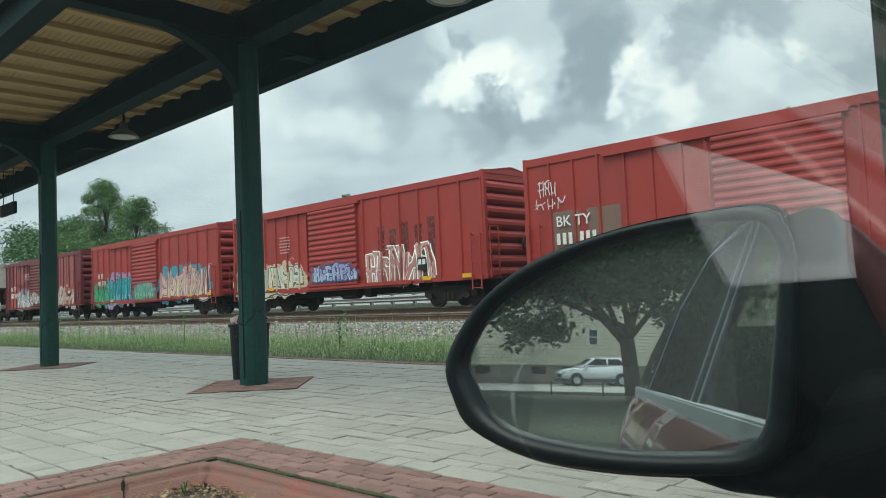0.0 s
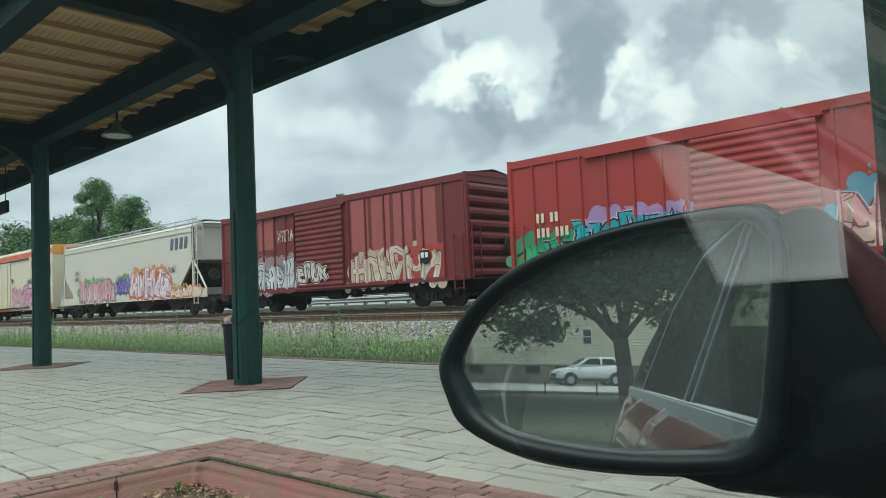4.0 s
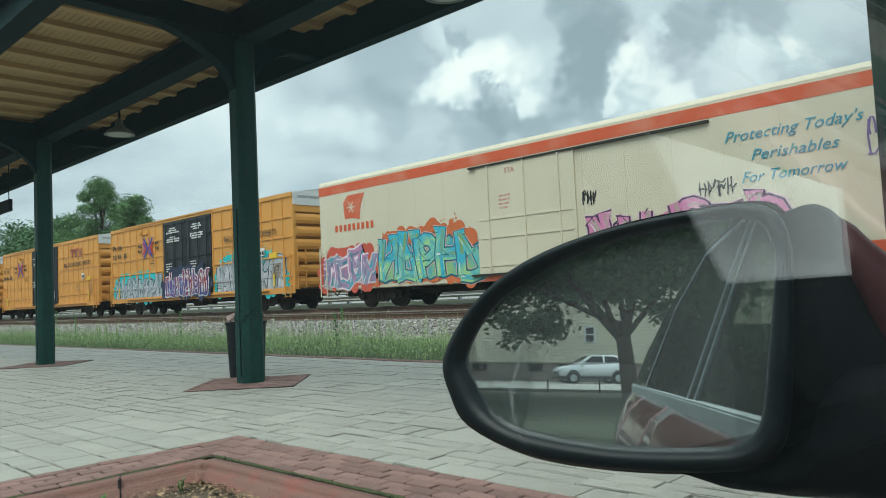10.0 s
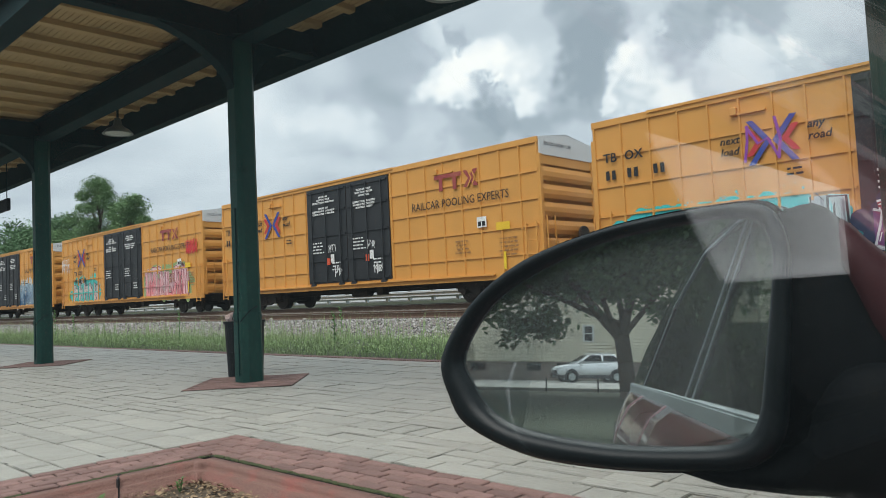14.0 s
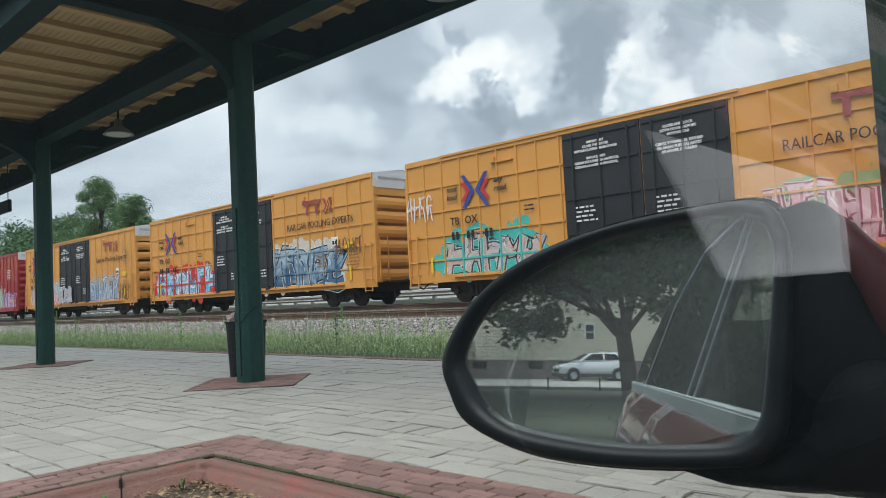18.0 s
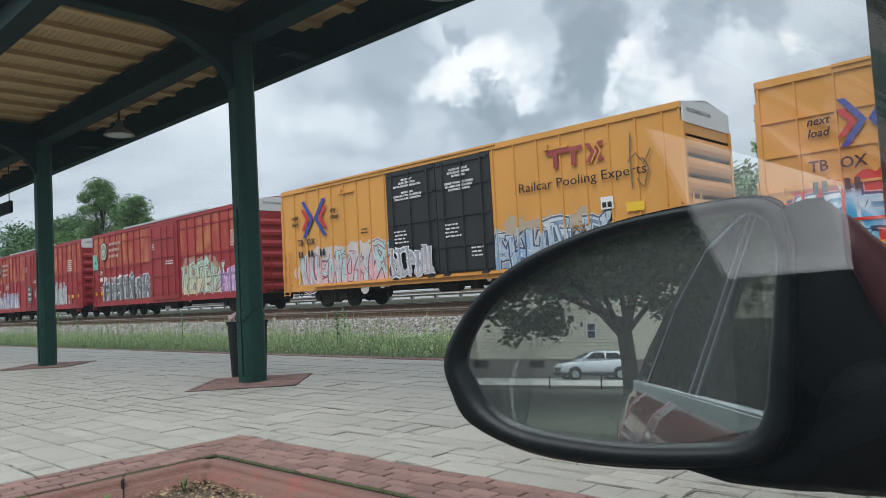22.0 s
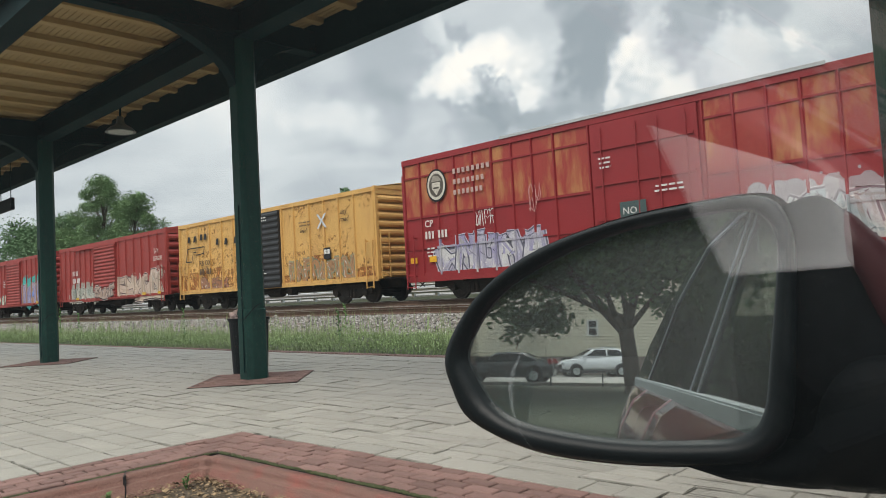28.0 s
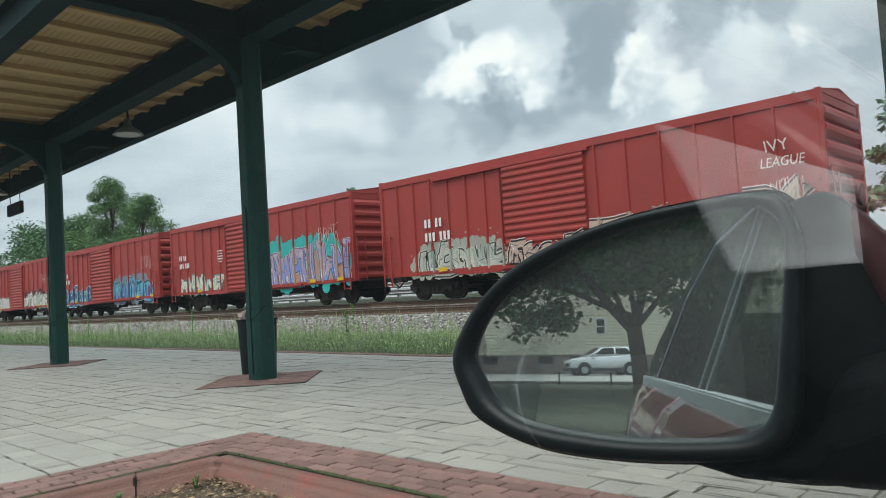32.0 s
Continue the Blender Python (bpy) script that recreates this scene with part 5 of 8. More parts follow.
def text(car, name, words, x, z, size, material, y=-1.574, shear=0.0, label="", bold=0.0, width=0.0, centre=False):
    key = (words, size, shear, material.name, bold, width)
    if key not in TEXTS:
        cu = bpy.data.curves.new("text", "FONT")
        cu.body, cu.size, cu.shear, cu.extrude, cu.resolution_u, cu.offset = words, size, shear, 0.003, 2, bold
        tmp = new("text", cu)
        bpy.context.view_layer.update()
        me = bpy.data.meshes.new_from_object(tmp.evaluated_get(bpy.context.evaluated_depsgraph_get()))
        bpy.data.objects.remove(tmp)
        bpy.data.curves.remove(cu)
        me.transform(pose(0, 0, 0, 90, 0, 0))
        if width:
            xs = [v.co.x for v in me.vertices]
            me.transform(Matrix.Diagonal((width / (max(xs) - min(xs)), 1, 1, 1)))
        me.materials.clear()
        me.materials.append(material)
        TEXTS[key] = me
    ob = part(name, TEXTS[key], material, car, label)
    if centre:
        xs = [v.co.x for v in TEXTS[key].vertices]
        x -= (max(xs) + min(xs)) / 2
    ob.matrix_basis = pose(x, y, z)
    return ob


LOGORED = mat("worn_maroon_paint", (0.30, 0.045, 0.045), 0.5, var=0.12, fine=9, coarse=3, bump=0.0, stain=(0.40, 0.13, 0.06), amount=0.6)
BLUE, SIGNRED = flat("emblem_blue", (0.03, 0.06, 0.30)), flat("emblem_red", (0.52, 0.035, 0.04))


def emblem(car, x, z, s=1.0):
    """Two angled arrows, one blue and one red, crossing tip to tip."""
    for sx in (-1, 1):
        for k, mm in ((0, BLUE), (1, SIGNRED)):
            o, t = sx * (0.01 + 0.21 * k) * s, 0.165 * s
            w, h = (0.42 - 0.17 * k) * s, (0.55 - 0.23 * k) * s
            pts = [(x + o, z), (x + o + sx * w, z + h), (x + o + sx * (w + t), z + h), (x + o + sx * t, z), (x + o + sx * (w + t), z - h), (x + o + sx * w, z - h)]
            part("emblem", prism(bmesh.new(), pts, "y", -1.568 - 0.002 * k, -1.563 - 0.002 * k), mm, car, "blue and red crossed-arrow emblem")


def logo_bars(car, x, z, mixed):
    """Red block logo and a line of black lettering under it."""
    bm = bmesh.new()
    box(bm, x, x + 1.25, -1.574, -1.570, z + 0.42, z + 0.56)
    for a in (0.22, 0.86):
        box(bm, x + a, x + a + 0.17, -1.574, -1.570, z, z + 0.42)
    for s in (-1, 1):
        c = x + 1.66
        prism(bm, [(c - s * 0.33, z), (c - s * 0.13, z), (c + s * 0.33, z + 0.56), (c + s * 0.13, z + 0.56)], "y", -1.574 - 0.001 * s, -1.570 - 0.001 * s)
    for k in range(2):
        c = x + 1.50 + 0.16 * k
        part("logo_chevron", prism(bmesh.new(), [(c, z - 0.02), (c + 0.045, z - 0.02), (c + 0.225, z + 0.28), (c + 0.045, z + 0.58), (c, z + 0.58), (c + 0.17, z + 0.28)], "y", -1.5785, -1.5765), YELLOW, car)
    part("logo", bm, LOGORED, car, "worn maroon block logo")
    text(car, "lettering", "Railcar Pooling Experts" if mixed else "RAILCAR POOLING EXPERTS", x - 1.15, z - 0.56, 0.40, BLACK, width=4.35, bold=0.0)


def ribbon(bm, pts, w, y):
    """A flat stroke of width w along pts (x, z), with rounded ends."""
    k = len(pts)
    L, R = [], []
    for i, p in enumerate(pts):
        a, b = pts[max(0, i - 1)], pts[min(k - 1, i + 1)]
        d = Vector((b[0] - a[0], b[1] - a[1]))
        d = d.normalized() if d.length > 1e-6 else Vector((1, 0))
        f = w / 2
        L.append(bm.verts.new((p[0] - d.y * f, y, p[1] + d.x * f)))
        R.append(bm.verts.new((p[0] + d.y * f, y, p[1] - d.x * f)))
    for i in range(k - 1):
        try:
            bm.faces.new((L[i], L[i + 1], R[i + 1], R[i]))
        except ValueError:
            pass


def stroke_set(r):
    """Two or three bent strokes of a wildstyle form inside a unit cell."""
    out = []
    x = r.uniform(0.08, 0.3)
    out.append([(x + r.uniform(-0.1, 0.1), r.uniform(-0.03, 0.08)), (x + r.uniform(-0.08, 0.08), 0.5), (x + r.uniform(-0.05, 0.12), r.uniform(0.9, 1.05))])
    for i in range(r.choice((2, 2, 3))):
        kind = r.randrange(4)
        if kind == 0:
            a0, sw = r.uniform(0, 6.28), r.choice((-1, 1)) * r.uniform(3.0, 5.2)
            cx, cy, rx, ry = r.uniform(0.45, 0.65), r.choice((0.28, 0.5, 0.72)), r.uniform(0.26, 0.42), r.uniform(0.2, 0.34)
            out.append([(cx + rx * math.cos(a0 + sw * k / 7), cy + ry * math.sin(a0 + sw * k / 7)) for k in range(8)])
        elif kind == 1:
            x = r.uniform(0.65, 0.95)
            out.append([(x, r.uniform(-0.05, 0.1)), (x + r.uniform(-0.12, 0.12), 0.5), (x + r.uniform(-0.2, 0.1), r.uniform(0.9, 1.05))])
        elif kind == 2:
            y = r.choice((0.06, 0.5, 0.93))
            out.append([(0.0, y), (0.4, y + r.uniform(-0.1, 0.1)), (0.75, y + r.uniform(-0.12, 0.12)), (1.1, y + r.uniform(-0.05, 0.2))])
        else:
            out.append([(0.15, r.choice((0.1, 0.9))), (0.5, 0.5), (0.7, 0.55), (0.98, r.choice((0.0, 1.0)))])
    return out


def painted_ribs(car, x0, x1, z0, h, material, r):
    """The posts and girts of the car's side carry the paint too."""
    for ob in list(car.children):
        kind = ob.name.split(".")[0]
        if kind not in ("rib", "girt") or ob.matrix_basis[0][0] < 0 or ob.matrix_basis.translation.y > 1:
            continue
        m = ob.matrix_basis.translation
        co = [v.co for v in ob.data.vertices]
        a, b = min(c.x for c in co) + m.x, max(c.x for c in co) + m.x
        front = min(c.y for c in co) - 0.003
        lo, hi = min(c.z for c in co) + m.z, max(c.z for c in co) + m.z
        if kind == "rib" and x0 + 0.15 < m.x < x1 - 0.15:
            top = z0 + h * r.uniform(0.66, 0.84)
            w = (b - a) / 2
            strip = prism(bmesh.new(), [(m.x - w - 0.003, -1.5), (m.x - w * 0.56 - 0.003, front), (m.x + w * 0.56 + 0.003, front), (m.x + w + 0.003, -1.5)], "z", max(lo, z0 + 0.06 * h), min(hi, top))
            part("painted_rib", strip, material, car)
        elif kind == "girt" and a < x1 - 0.3 and b > x0 + 0.3 and z0 + 0.1 * h < lo < z0 + 0.72 * h:
            part("painted_girt", box(bmesh.new(), max(a, x0 + 0.15), min(b, x1 - 0.15), front, -1.5, lo - 0.003, hi + 0.003), material, car)


def graffiti(car, x0, x1, z0, z1, seed, cloud, fill, line, n=5, second=None, y=-1.503, weight=1.0, drips=True, haze=0.30, ground=None):
    """A sprayed piece: bubbles of overspray, a solid fill, then angular overlapping forms with a thin outline, inner cuts and glints."""
    r = random.Random(seed)
    w, h = x1 - x0, z1 - z0
    two = second if second else tuple(min(1.0, 0.8 * c + 0.12) for c in fill)
    if cloud:
        bm = bmesh.new()
        m = max(10, int(w * 4))
        base = []
        for i in range(m + 1):
            u = i / m
            e = min(1.0, 6 * u, 6 * (1 - u))
            base.append((x0 - 0.12 + (w + 0.24) * u, z0 + h * (0.02 + 0.08 * r.random()), z0 + h * (0.40 + 0.42 * e + 0.12 * noise.noise(Vector((u * w * 1.9, seed, 0))))))
        for a, b in zip(base, base[1:]):
            bm.faces.new([bm.verts.new((p, y, q)) for p, q in ((a[0], a[1]), (b[0], b[1]), (b[0], b[2]), (a[0], a[2]))])
        k = 0
        for (px, lo, hi) in base:
            for z in (hi, hi - 0.05 * h, lo if r.random() < 0.4 else hi):
                rad = r.uniform(0.10, 0.28) * min(1.0, h * 0.6)
                k += 1
                cx, cz = px + r.uniform(-0.15, 0.15), z + r.uniform(-0.06, 0.14)
                bm.faces.new([bm.verts.new((cx + math.cos(a * 0.628) * rad, y - 0.0002 - 0.00002 * k, cz + math.sin(a * 0.628) * rad)) for a in range(10)])
        for i in range(int(w * 7)):
            px, lo, hi = r.choice(base)
            rad = r.uniform(0.012, 0.045)
            cx, cz = px + r.uniform(-0.3, 0.3), hi + r.uniform(0.05, 0.42)
            bm.faces.new([bm.verts.new((cx + math.cos(a * 1.047) * rad, y - 0.0001, cz + math.sin(a * 1.047) * rad)) for a in range(6)])
        part("graffiti_cloud", bm, spray(cloud, tuple(0.85 * c for c in cloud), haze), car, "sprayed colour cloud")
    ol = 0.040 + 0.016 * weight
    n = max(n, int(round(n * 1.25)))
    cw = w * 0.95 / n
    lw = min(cw, h * 0.7) * 0.36 * (0.6 + 0.4 * weight)
    if cloud or weight >= 0.75:
        # solid fill between the forms, with a jagged top and flanks
        bd, ed = bmesh.new(), bmesh.new()
        m = n * 3
        xs = [x0 + w * (0.02 + 0.96 * i / m) for i in range(m + 1)]
        ups = [z0 + h * (0.58 + 0.20 * noise.noise(Vector((i * 0.8, seed, 2))) + r.choice((-0.05, 0.0, 0.08, 0.14))) for i in range(m + 1)]
        dns = [z0 + h * r.uniform(0.05, 0.16) for i in range(m + 1)]
        for i in range(m):
            bd.faces.new([bd.verts.new((p, y - 0.0022, q)) for p, q in ((xs[i], dns[i]), (xs[i + 1], dns[i + 1]), (xs[i + 1], ups[i + 1]), (xs[i], ups[i]))])
        ribbon(ed, list(zip(xs, ups)), ol * 1.3, y - 0.0026)
        ribbon(ed, list(zip(xs, dns)), ol * 1.3, y - 0.0026)
        skin = spray(ground, tuple(0.9 * c for c in ground), 0.15) if ground else spray(tuple(0.82 * c for c in fill), tuple(0.82 * c for c in two), 0.26)
        part("graffiti_body", bd, skin, car, "sprayed fill between the forms")
        part("graffiti_edge", ed, paint(line), car)
        if y == -1.503:
            painted_ribs(car, x0, x1, z0, h, skin, r)
    key, lo, hi, sc, cut, gl = [bmesh.new() for i in range(6)]
    for step in range(n):
        base = y - 0.0032 - 0.0028 * step
        ox, oz = x0 + w * 0.03 + step * cw, z0 + h * r.uniform(0.06, 0.14)
        sx, sz, tilt = cw * r.uniform(1.0, 1.25), h * r.uniform(0.54, 0.76), r.uniform(-0.3, 0.3)
        for q, st in enumerate(stroke_set(r)):
            pts = [(ox + sx * (p[0] + tilt * (p[1] - 0.5)), oz + sz * p[1]) for p in st]
            if len(pts) < 6 and r.random() < 0.6:
                # a kick at the end of a straight stroke
                d = Vector(pts[-1]) - Vector(pts[-2])
                pts.append((pts[-1][0] + r.choice((-1, 1)) * abs(d.y) * 0.35, pts[-1][1] - 0.12 * d.y))
            ww = lw * r.uniform(0.8, 1.15)
            e = 0.00012 * q
            ribbon(key, pts, ww + 2 * ol + 0.06, y - 0.0028)
            ribbon(lo, pts, ww + 2 * ol, base - e)
            ribbon(hi, pts, ww, base - 0.0009 - e)
            c0 = r.randrange(0, max(1, len(pts) - 2))
            ribbon(sc, [(p[0] + ww * 0.2, p[1] - ww * 0.1) for p in pts[c0:c0 + 3]], ww * r.uniform(0.2, 0.45), base - 0.0014 - e)
            for i in range(2):
                a = Vector(r.choice(pts))
                d = Vector((r.uniform(-1, 1), r.uniform(-1, 1))) * ww * 1.1
                ribbon(cut, [tuple(a - d * 0.5), tuple(a + d * 0.5)], 0.022, base - 0.0017 - e)
            a, b = Vector(pts[0]), Vector(pts[1])
            ribbon(gl, [tuple(a.lerp(b, 0.2) + Vector((-ww * 0.28, 0))), tuple(a.lerp(b, 0.62) + Vector((-ww * 0.28, 0)))], 0.026, base - 0.0019 - e)
    pale = tuple(min(0.80, 0.35 + 0.6 * c) for c in (cloud if cloud else two))
    if weight >= 1.0:
        part("graffiti_keyline", key, paint(tuple(round(c, 2) for c in pale)), car)
    else:
        key.free()
    part("graffiti_outline", lo, spray(line, tuple(c * 1.5 + 0.01 for c in line), 0.20), car, "sprayed outline")
    part("graffiti_letters", hi, spray(fill, two, 0.24), car, "sprayed letter shapes")
    part("graffiti_shade", sc, spray(two, tuple(c * 0.6 for c in fill), 0.22), car)
    part("graffiti_cuts", cut, paint(line), car)
    part("graffiti_highlight", gl, WHITE, car)
    if drips:
        bm = bmesh.new()
        for i in range(int(w * 1.5)):
            x = r.uniform(x0, x1)
            z = z0 + h * r.uniform(0.1, 0.5)
            box(bm, x, x + 0.012, y - 0.0035, y - 0.003, z - r.uniform(0.15, 0.4), z)
        part("graffiti_drips", bm, paint(line), car)


def tag(car, x, z, w, h, seed, rgb, y=-1.575, n=4, lw=0.022):
    """A quick one-line tag."""
    r = random.Random(seed)
    bm = bmesh.new()
    for k in range(n):
        for s in stroke_set(r):
            ribbon(bm, [(x + w / n * (k + 0.9 * p[0] + r.uniform(-0.05, 0.05)), z + h * (p[1] + r.uniform(-0.06, 0.06))) for p in s], lw, y - r.uniform(0, 0.003))
    part("tag", bm, paint(rgb), car, "scrawled spray tag")


def patches(car, spots, rgb, y=-1.5055):
    """Rectangles where old lettering was painted out."""
    for x0, x1, z0, z1 in spots:
        part("paint_patch", box(bmesh.new(), x0, x1, y, y + 0.003, z0, z1), paint(rgb), car, "painted-out panel")


def number_block(car, x, z, rgb=(0.74, 0.74, 0.72), s=0.34, rows=((2, 2), (3, 3)), marks=()):
    """Reporting mark and number as plain blocks."""
    for j, groups in enumerate(rows):
        a = x
        for i, g in enumerate(groups):
            if j == 0 and marks:
                text(car, "lettering", marks[i], a, z, s * 1.3, paint(rgb), bold=0.004)
                a += g * s * 0.62 + s * 0.75
                continue
            part("number_bar", stripes(a, z - j * s * 1.6, g * s * 0.62, s, g), paint(rgb), car, "stencilled number blocks")
            a += g * s * 0.62 + s * 0.55


def placards(car, x, z):
    part("placard", box(bmesh.new(), x, x + 0.45, -1.573, -1.569, z, z + 0.45), BLACK, car, "black and white inspection placard")
    for dx in (0.05, 0.25):
        part("placard_mark", box(bmesh.new(), x + dx, x + dx + 0.15, -1.576, -1.574, z + 0.2, z + 0.38), WHITE, car)


TEAL, SKYB, PINK, LILAC, LIME, CREAMY, GREYB, NAVY, ORNG, VIOLET, REDSP = (0.02, 0.32, 0.30), (0.12, 0.48, 0.62), (0.72, 0.26, 0.34), (0.42, 0.30, 0.55), (0.28, 0.55, 0.14), (0.70, 0.60, 0.42), (0.42, 0.46, 0.52), (0.02, 0.04, 0.16), (0.75, 0.30, 0.06), (0.14, 0.06, 0.36), (0.62, 0.03, 0.03)
INK, PALE, CYAN, MINT = (0.012, 0.012, 0.016), (0.7, 0.7, 0.68), (0.03, 0.55, 0.58), (0.20, 0.60, 0.46)
REDPATCH = (0.42, 0.075, 0.06)


def build_red_cars():
    a = red_boxcar(-13.79, 1.70, "brick-red steel boxcar with grey patch panels and white tags", RED)
    L = 15.49 / 2
    cars = [a]
    for l, r_, lab in ((-30.95, -15.62, "brick-red steel boxcar with cream graffiti and dark paint-out stripes"),
                       (-48.0, -32.56, "brick-red steel boxcar with green, teal and cream graffiti"),
                       (-285.5, -269.9, "brick-red steel boxcar with pale block graffiti and white tags"),
                       (-302.75, -287.25, "brick-red steel boxcar with rainbow-coloured graffiti"),
                       (-319.85, -304.25, "brick-red steel boxcar with dark blue and pink graffiti"),
                       (-336.9, -321.4, "brick-red steel boxcar with black and white graffiti"),
                       (-353.9, -338.4, "brick-red steel boxcar at the far end of the train")):
        cars.append(copy_car(a, l, r_, lab))
    A, B, C, O, P, Q, R, S = cars
    patches(A, ((-L + 0.95, -L + 1.9, 1.55, 2.75), (-L + 2.15, -L + 3.25, 1.55, 2.75)), (0.20, 0.13, 0.10))
    number_block(A, -L + 1.1, 2.3, marks=("BK", "TY"))
    tag(A, -L + 0.5, 3.25, 0.7, 0.45, 2, PALE, lw=0.03, n=3)
    tag(A, -L + 0.35, 2.85, 1.2, 0.35, 6, PALE, lw=0.025, n=3)
    tag(A, L - 3.6, 2.6, 2.6, 0.9, 5, PALE, lw=0.09)
    graffiti(B, -L + 0.1, -L + 5.4, 0.72, 2.2, 11, (0.62, 0.52, 0.34), (0.66, 0.58, 0.40), (0.07, 0.07, 0.06), 5, (0.60, 0.64, 0.58))
    graffiti(B, -L + 6.2, -L + 9.0, 1.1, 1.95, 12, (0.24, 0.08, 0.12), (0.40, 0.55, 0.70), (0.03, 0.05, 0.16), 5, (0.36, 0.30, 0.55), y=-1.655, weight=0.7)
    graffiti(B, -L + 9.3, L - 2.4, 0.75, 2.7, 13, None, (0.34, 0.10, 0.09), (0.62, 0.72, 0.66), 4, (0.55, 0.30, 0.28), weight=0.8)
    bm = bmesh.new()
    for x, z in ((10.2, 3.5), (10.85, 3.35), (11.5, 3.55), (12.2, 3.4), (12.85, 3.6)):
        box(bm, -L + x, -L + x + 0.36, -1.505, -1.502, 0.95, z - 0.4)
    part("paint_patch", bm, spray((0.13, 0.040, 0.036), (0.18, 0.045, 0.04), 0.47), B, "dark streaks of paint-out")
    patches(B, ((L - 3.3, L - 2.4, 1.0, 2.1),), (0.15, 0.04, 0.035))
    patches(B, ((-L + 1.0, -L + 2.15, 1.55, 2.6),), (0.17, 0.10, 0.085))
    number_block(B, -L + 1.1, 2.2, s=0.27, marks=("BK", "TY"))
    placards(B, L - 3.15, 1.35)
    bars(B, "data_stencil", -L + 3.8, 3.2, 0.8, 6, paint((0.6, 0.4, 0.36)), rows_seed=8)
    graffiti(C, -L + 0.1, -L + 2.7, 0.72, 2.2, 14, (0.05, 0.30, 0.16), (0.05, 0.44, 0.17), INK, 2, (0.03, 0.34, 0.22))
    graffiti(C, -L + 2.2, -L + 6.2, 0.72, 2.75, 15, (0.40, 0.26, 0.50), (0.02, 0.24, 0.32), INK, 4, (0.02, 0.40, 0.44))
    graffiti(C, -L + 6.3, -L + 9.0, 0.95, 2.0, 16, (0.25, 0.08, 0.16), (0.05, 0.40, 0.16), (0.05, 0.2, 0.1), 5, (0.3, 0.35, 0.5), y=-1.655, weight=0.5)
    graffiti(C, -L + 9.2, L - 0.9, 0.72, 2.75, 17, (0.05, 0.34, 0.46), (0.68, 0.60, 0.42), (0.12, 0.05, 0.06), 5, (0.62, 0.36, 0.36))
    number_block(C, -L + 1.0, 2.45, (0.65, 0.6, 0.5), 0.28)
    tag(C, L - 3.6, 2.5, 1.3, 0.6, 7, (0.45, 0.05, 0.09))
    number_block(O, -L + 2.3, 2.55, s=0.30)
    graffiti(O, -L + 1.8, -L + 6.0, 0.75, 2.1, 21, (0.40, 0.40, 0.34), (0.55, 0.53, 0.46), (0.06, 0.06, 0.05), 4, (0.36, 0.42, 0.38))
    graffiti(O, -L + 6.1, -L + 8.9, 0.95, 1.8, 22, None, (0.5, 0.35, 0.28), INK, 4, y=-1.655)
    graffiti(O, -L + 8.8, L - 0.7, 0.72, 2.6, 23, None, (0.64, 0.53, 0.43), (0.05, 0.025, 0.025), 4, (0.58, 0.44, 0.36), weight=1.0)
    text(O, "tag", "IVY", L - 1.30, 3.18, 0.40, paint((0.70, 0.60, 0.54)), shear=-0.15, y=-1.59)
    text(O, "tag", "LEAGUE", L - 1.45, 2.80, 0.34, paint((0.70, 0.60, 0.54)), shear=0.2, y=-1.59, width=1.05)
    tag(O, L - 1.25, 2.0, 0.8, 0.5, 45, (0.70, 0.60, 0.54), lw=0.022)
    graffiti(P, -L + 0.8, -L + 5.2, 0.72, 2.1, 24, None, (0.60, 0.62, 0.50), (0.02, 0.18, 0.18), 5, weight=0.7)
    graffiti(P, -L + 8.6, L - 0.4, 0.72, 3.1, 25, (0.03, 0.46, 0.43), (0.14, 0.27, 0.66), (0.12, 0.08, 0.14), 6, (0.46, 0.34, 0.40), haze=0.12, ground=(0.46, 0.27, 0.18))
    bars(P, "data_stencil", -L + 5.0, 2.9, 0.5, 5, WHITE, rows_seed=8)
    graffiti(Q, -L + 0.6, -L + 5.6, 0.72, 2.3, 26, None, (0.03, 0.16, 0.26), (0.40, 0.55, 0.62), 5, (0.02, 0.06, 0.16), weight=0.8)
    graffiti(Q, -L + 9.0, L - 1.0, 0.72, 2.4, 27, (0.20, 0.24, 0.30), (0.10, 0.12, 0.30), INK, 5, SKYB)
    graffiti(R, -L + 0.6, -L + 5.6, 0.72, 2.2, 28, None, PALE, INK, 5)
    graffiti(R, -L + 9.0, L - 1.0, 0.72, 2.2, 29, INK, (0.6, 0.62, 0.55), INK, 5)
    graffiti(S, -L + 3.0, L - 3.0, 0.72, 2.2, 30, None, SKYB, INK, 7)
    for c, s in ((P, 41), (Q, 42), (R, 43)):
        number_block(c, -L + 1.0, 2.7, s=0.26)
        tag(c, L - 2.2, 2.6, 1.4, 0.7, s, (0.6, 0.45, 0.42))
    for c in cars:
        yl = paint((0.70, 0.42, 0.02))
        for x in (-L + 2.9, -0.5, L - 2.9, L - 1.0):
            part("reflector", box(bmesh.new(), x, x + 0.42, -1.603, -1.6, 0.98, 1.12), yl, c, "yellow reflector strip")
    # darker car with mismatched repainted panels
    D = red_boxcar(-65.35, -49.9, "dark oxide-red boxcar with pink repainted panels and worn white graffiti", RED_DARK)
    L = 15.45 / 2
    pk = (0.33, 0.085, 0.085)
    patches(D, ((-L + 2.05, -L + 2.85, 2.75, 4.2), (-L + 3.05, -L + 4.2, 2.75, 4.2), (L - 5.95, L - 4.95, 2.2, 4.2), (L - 4.75, L - 3.75, 2.2, 4.2), (L - 3.55, L - 2.6, 2.2, 4.2), (L - 2.4, L - 1.4, 2.2, 4.2)), pk)
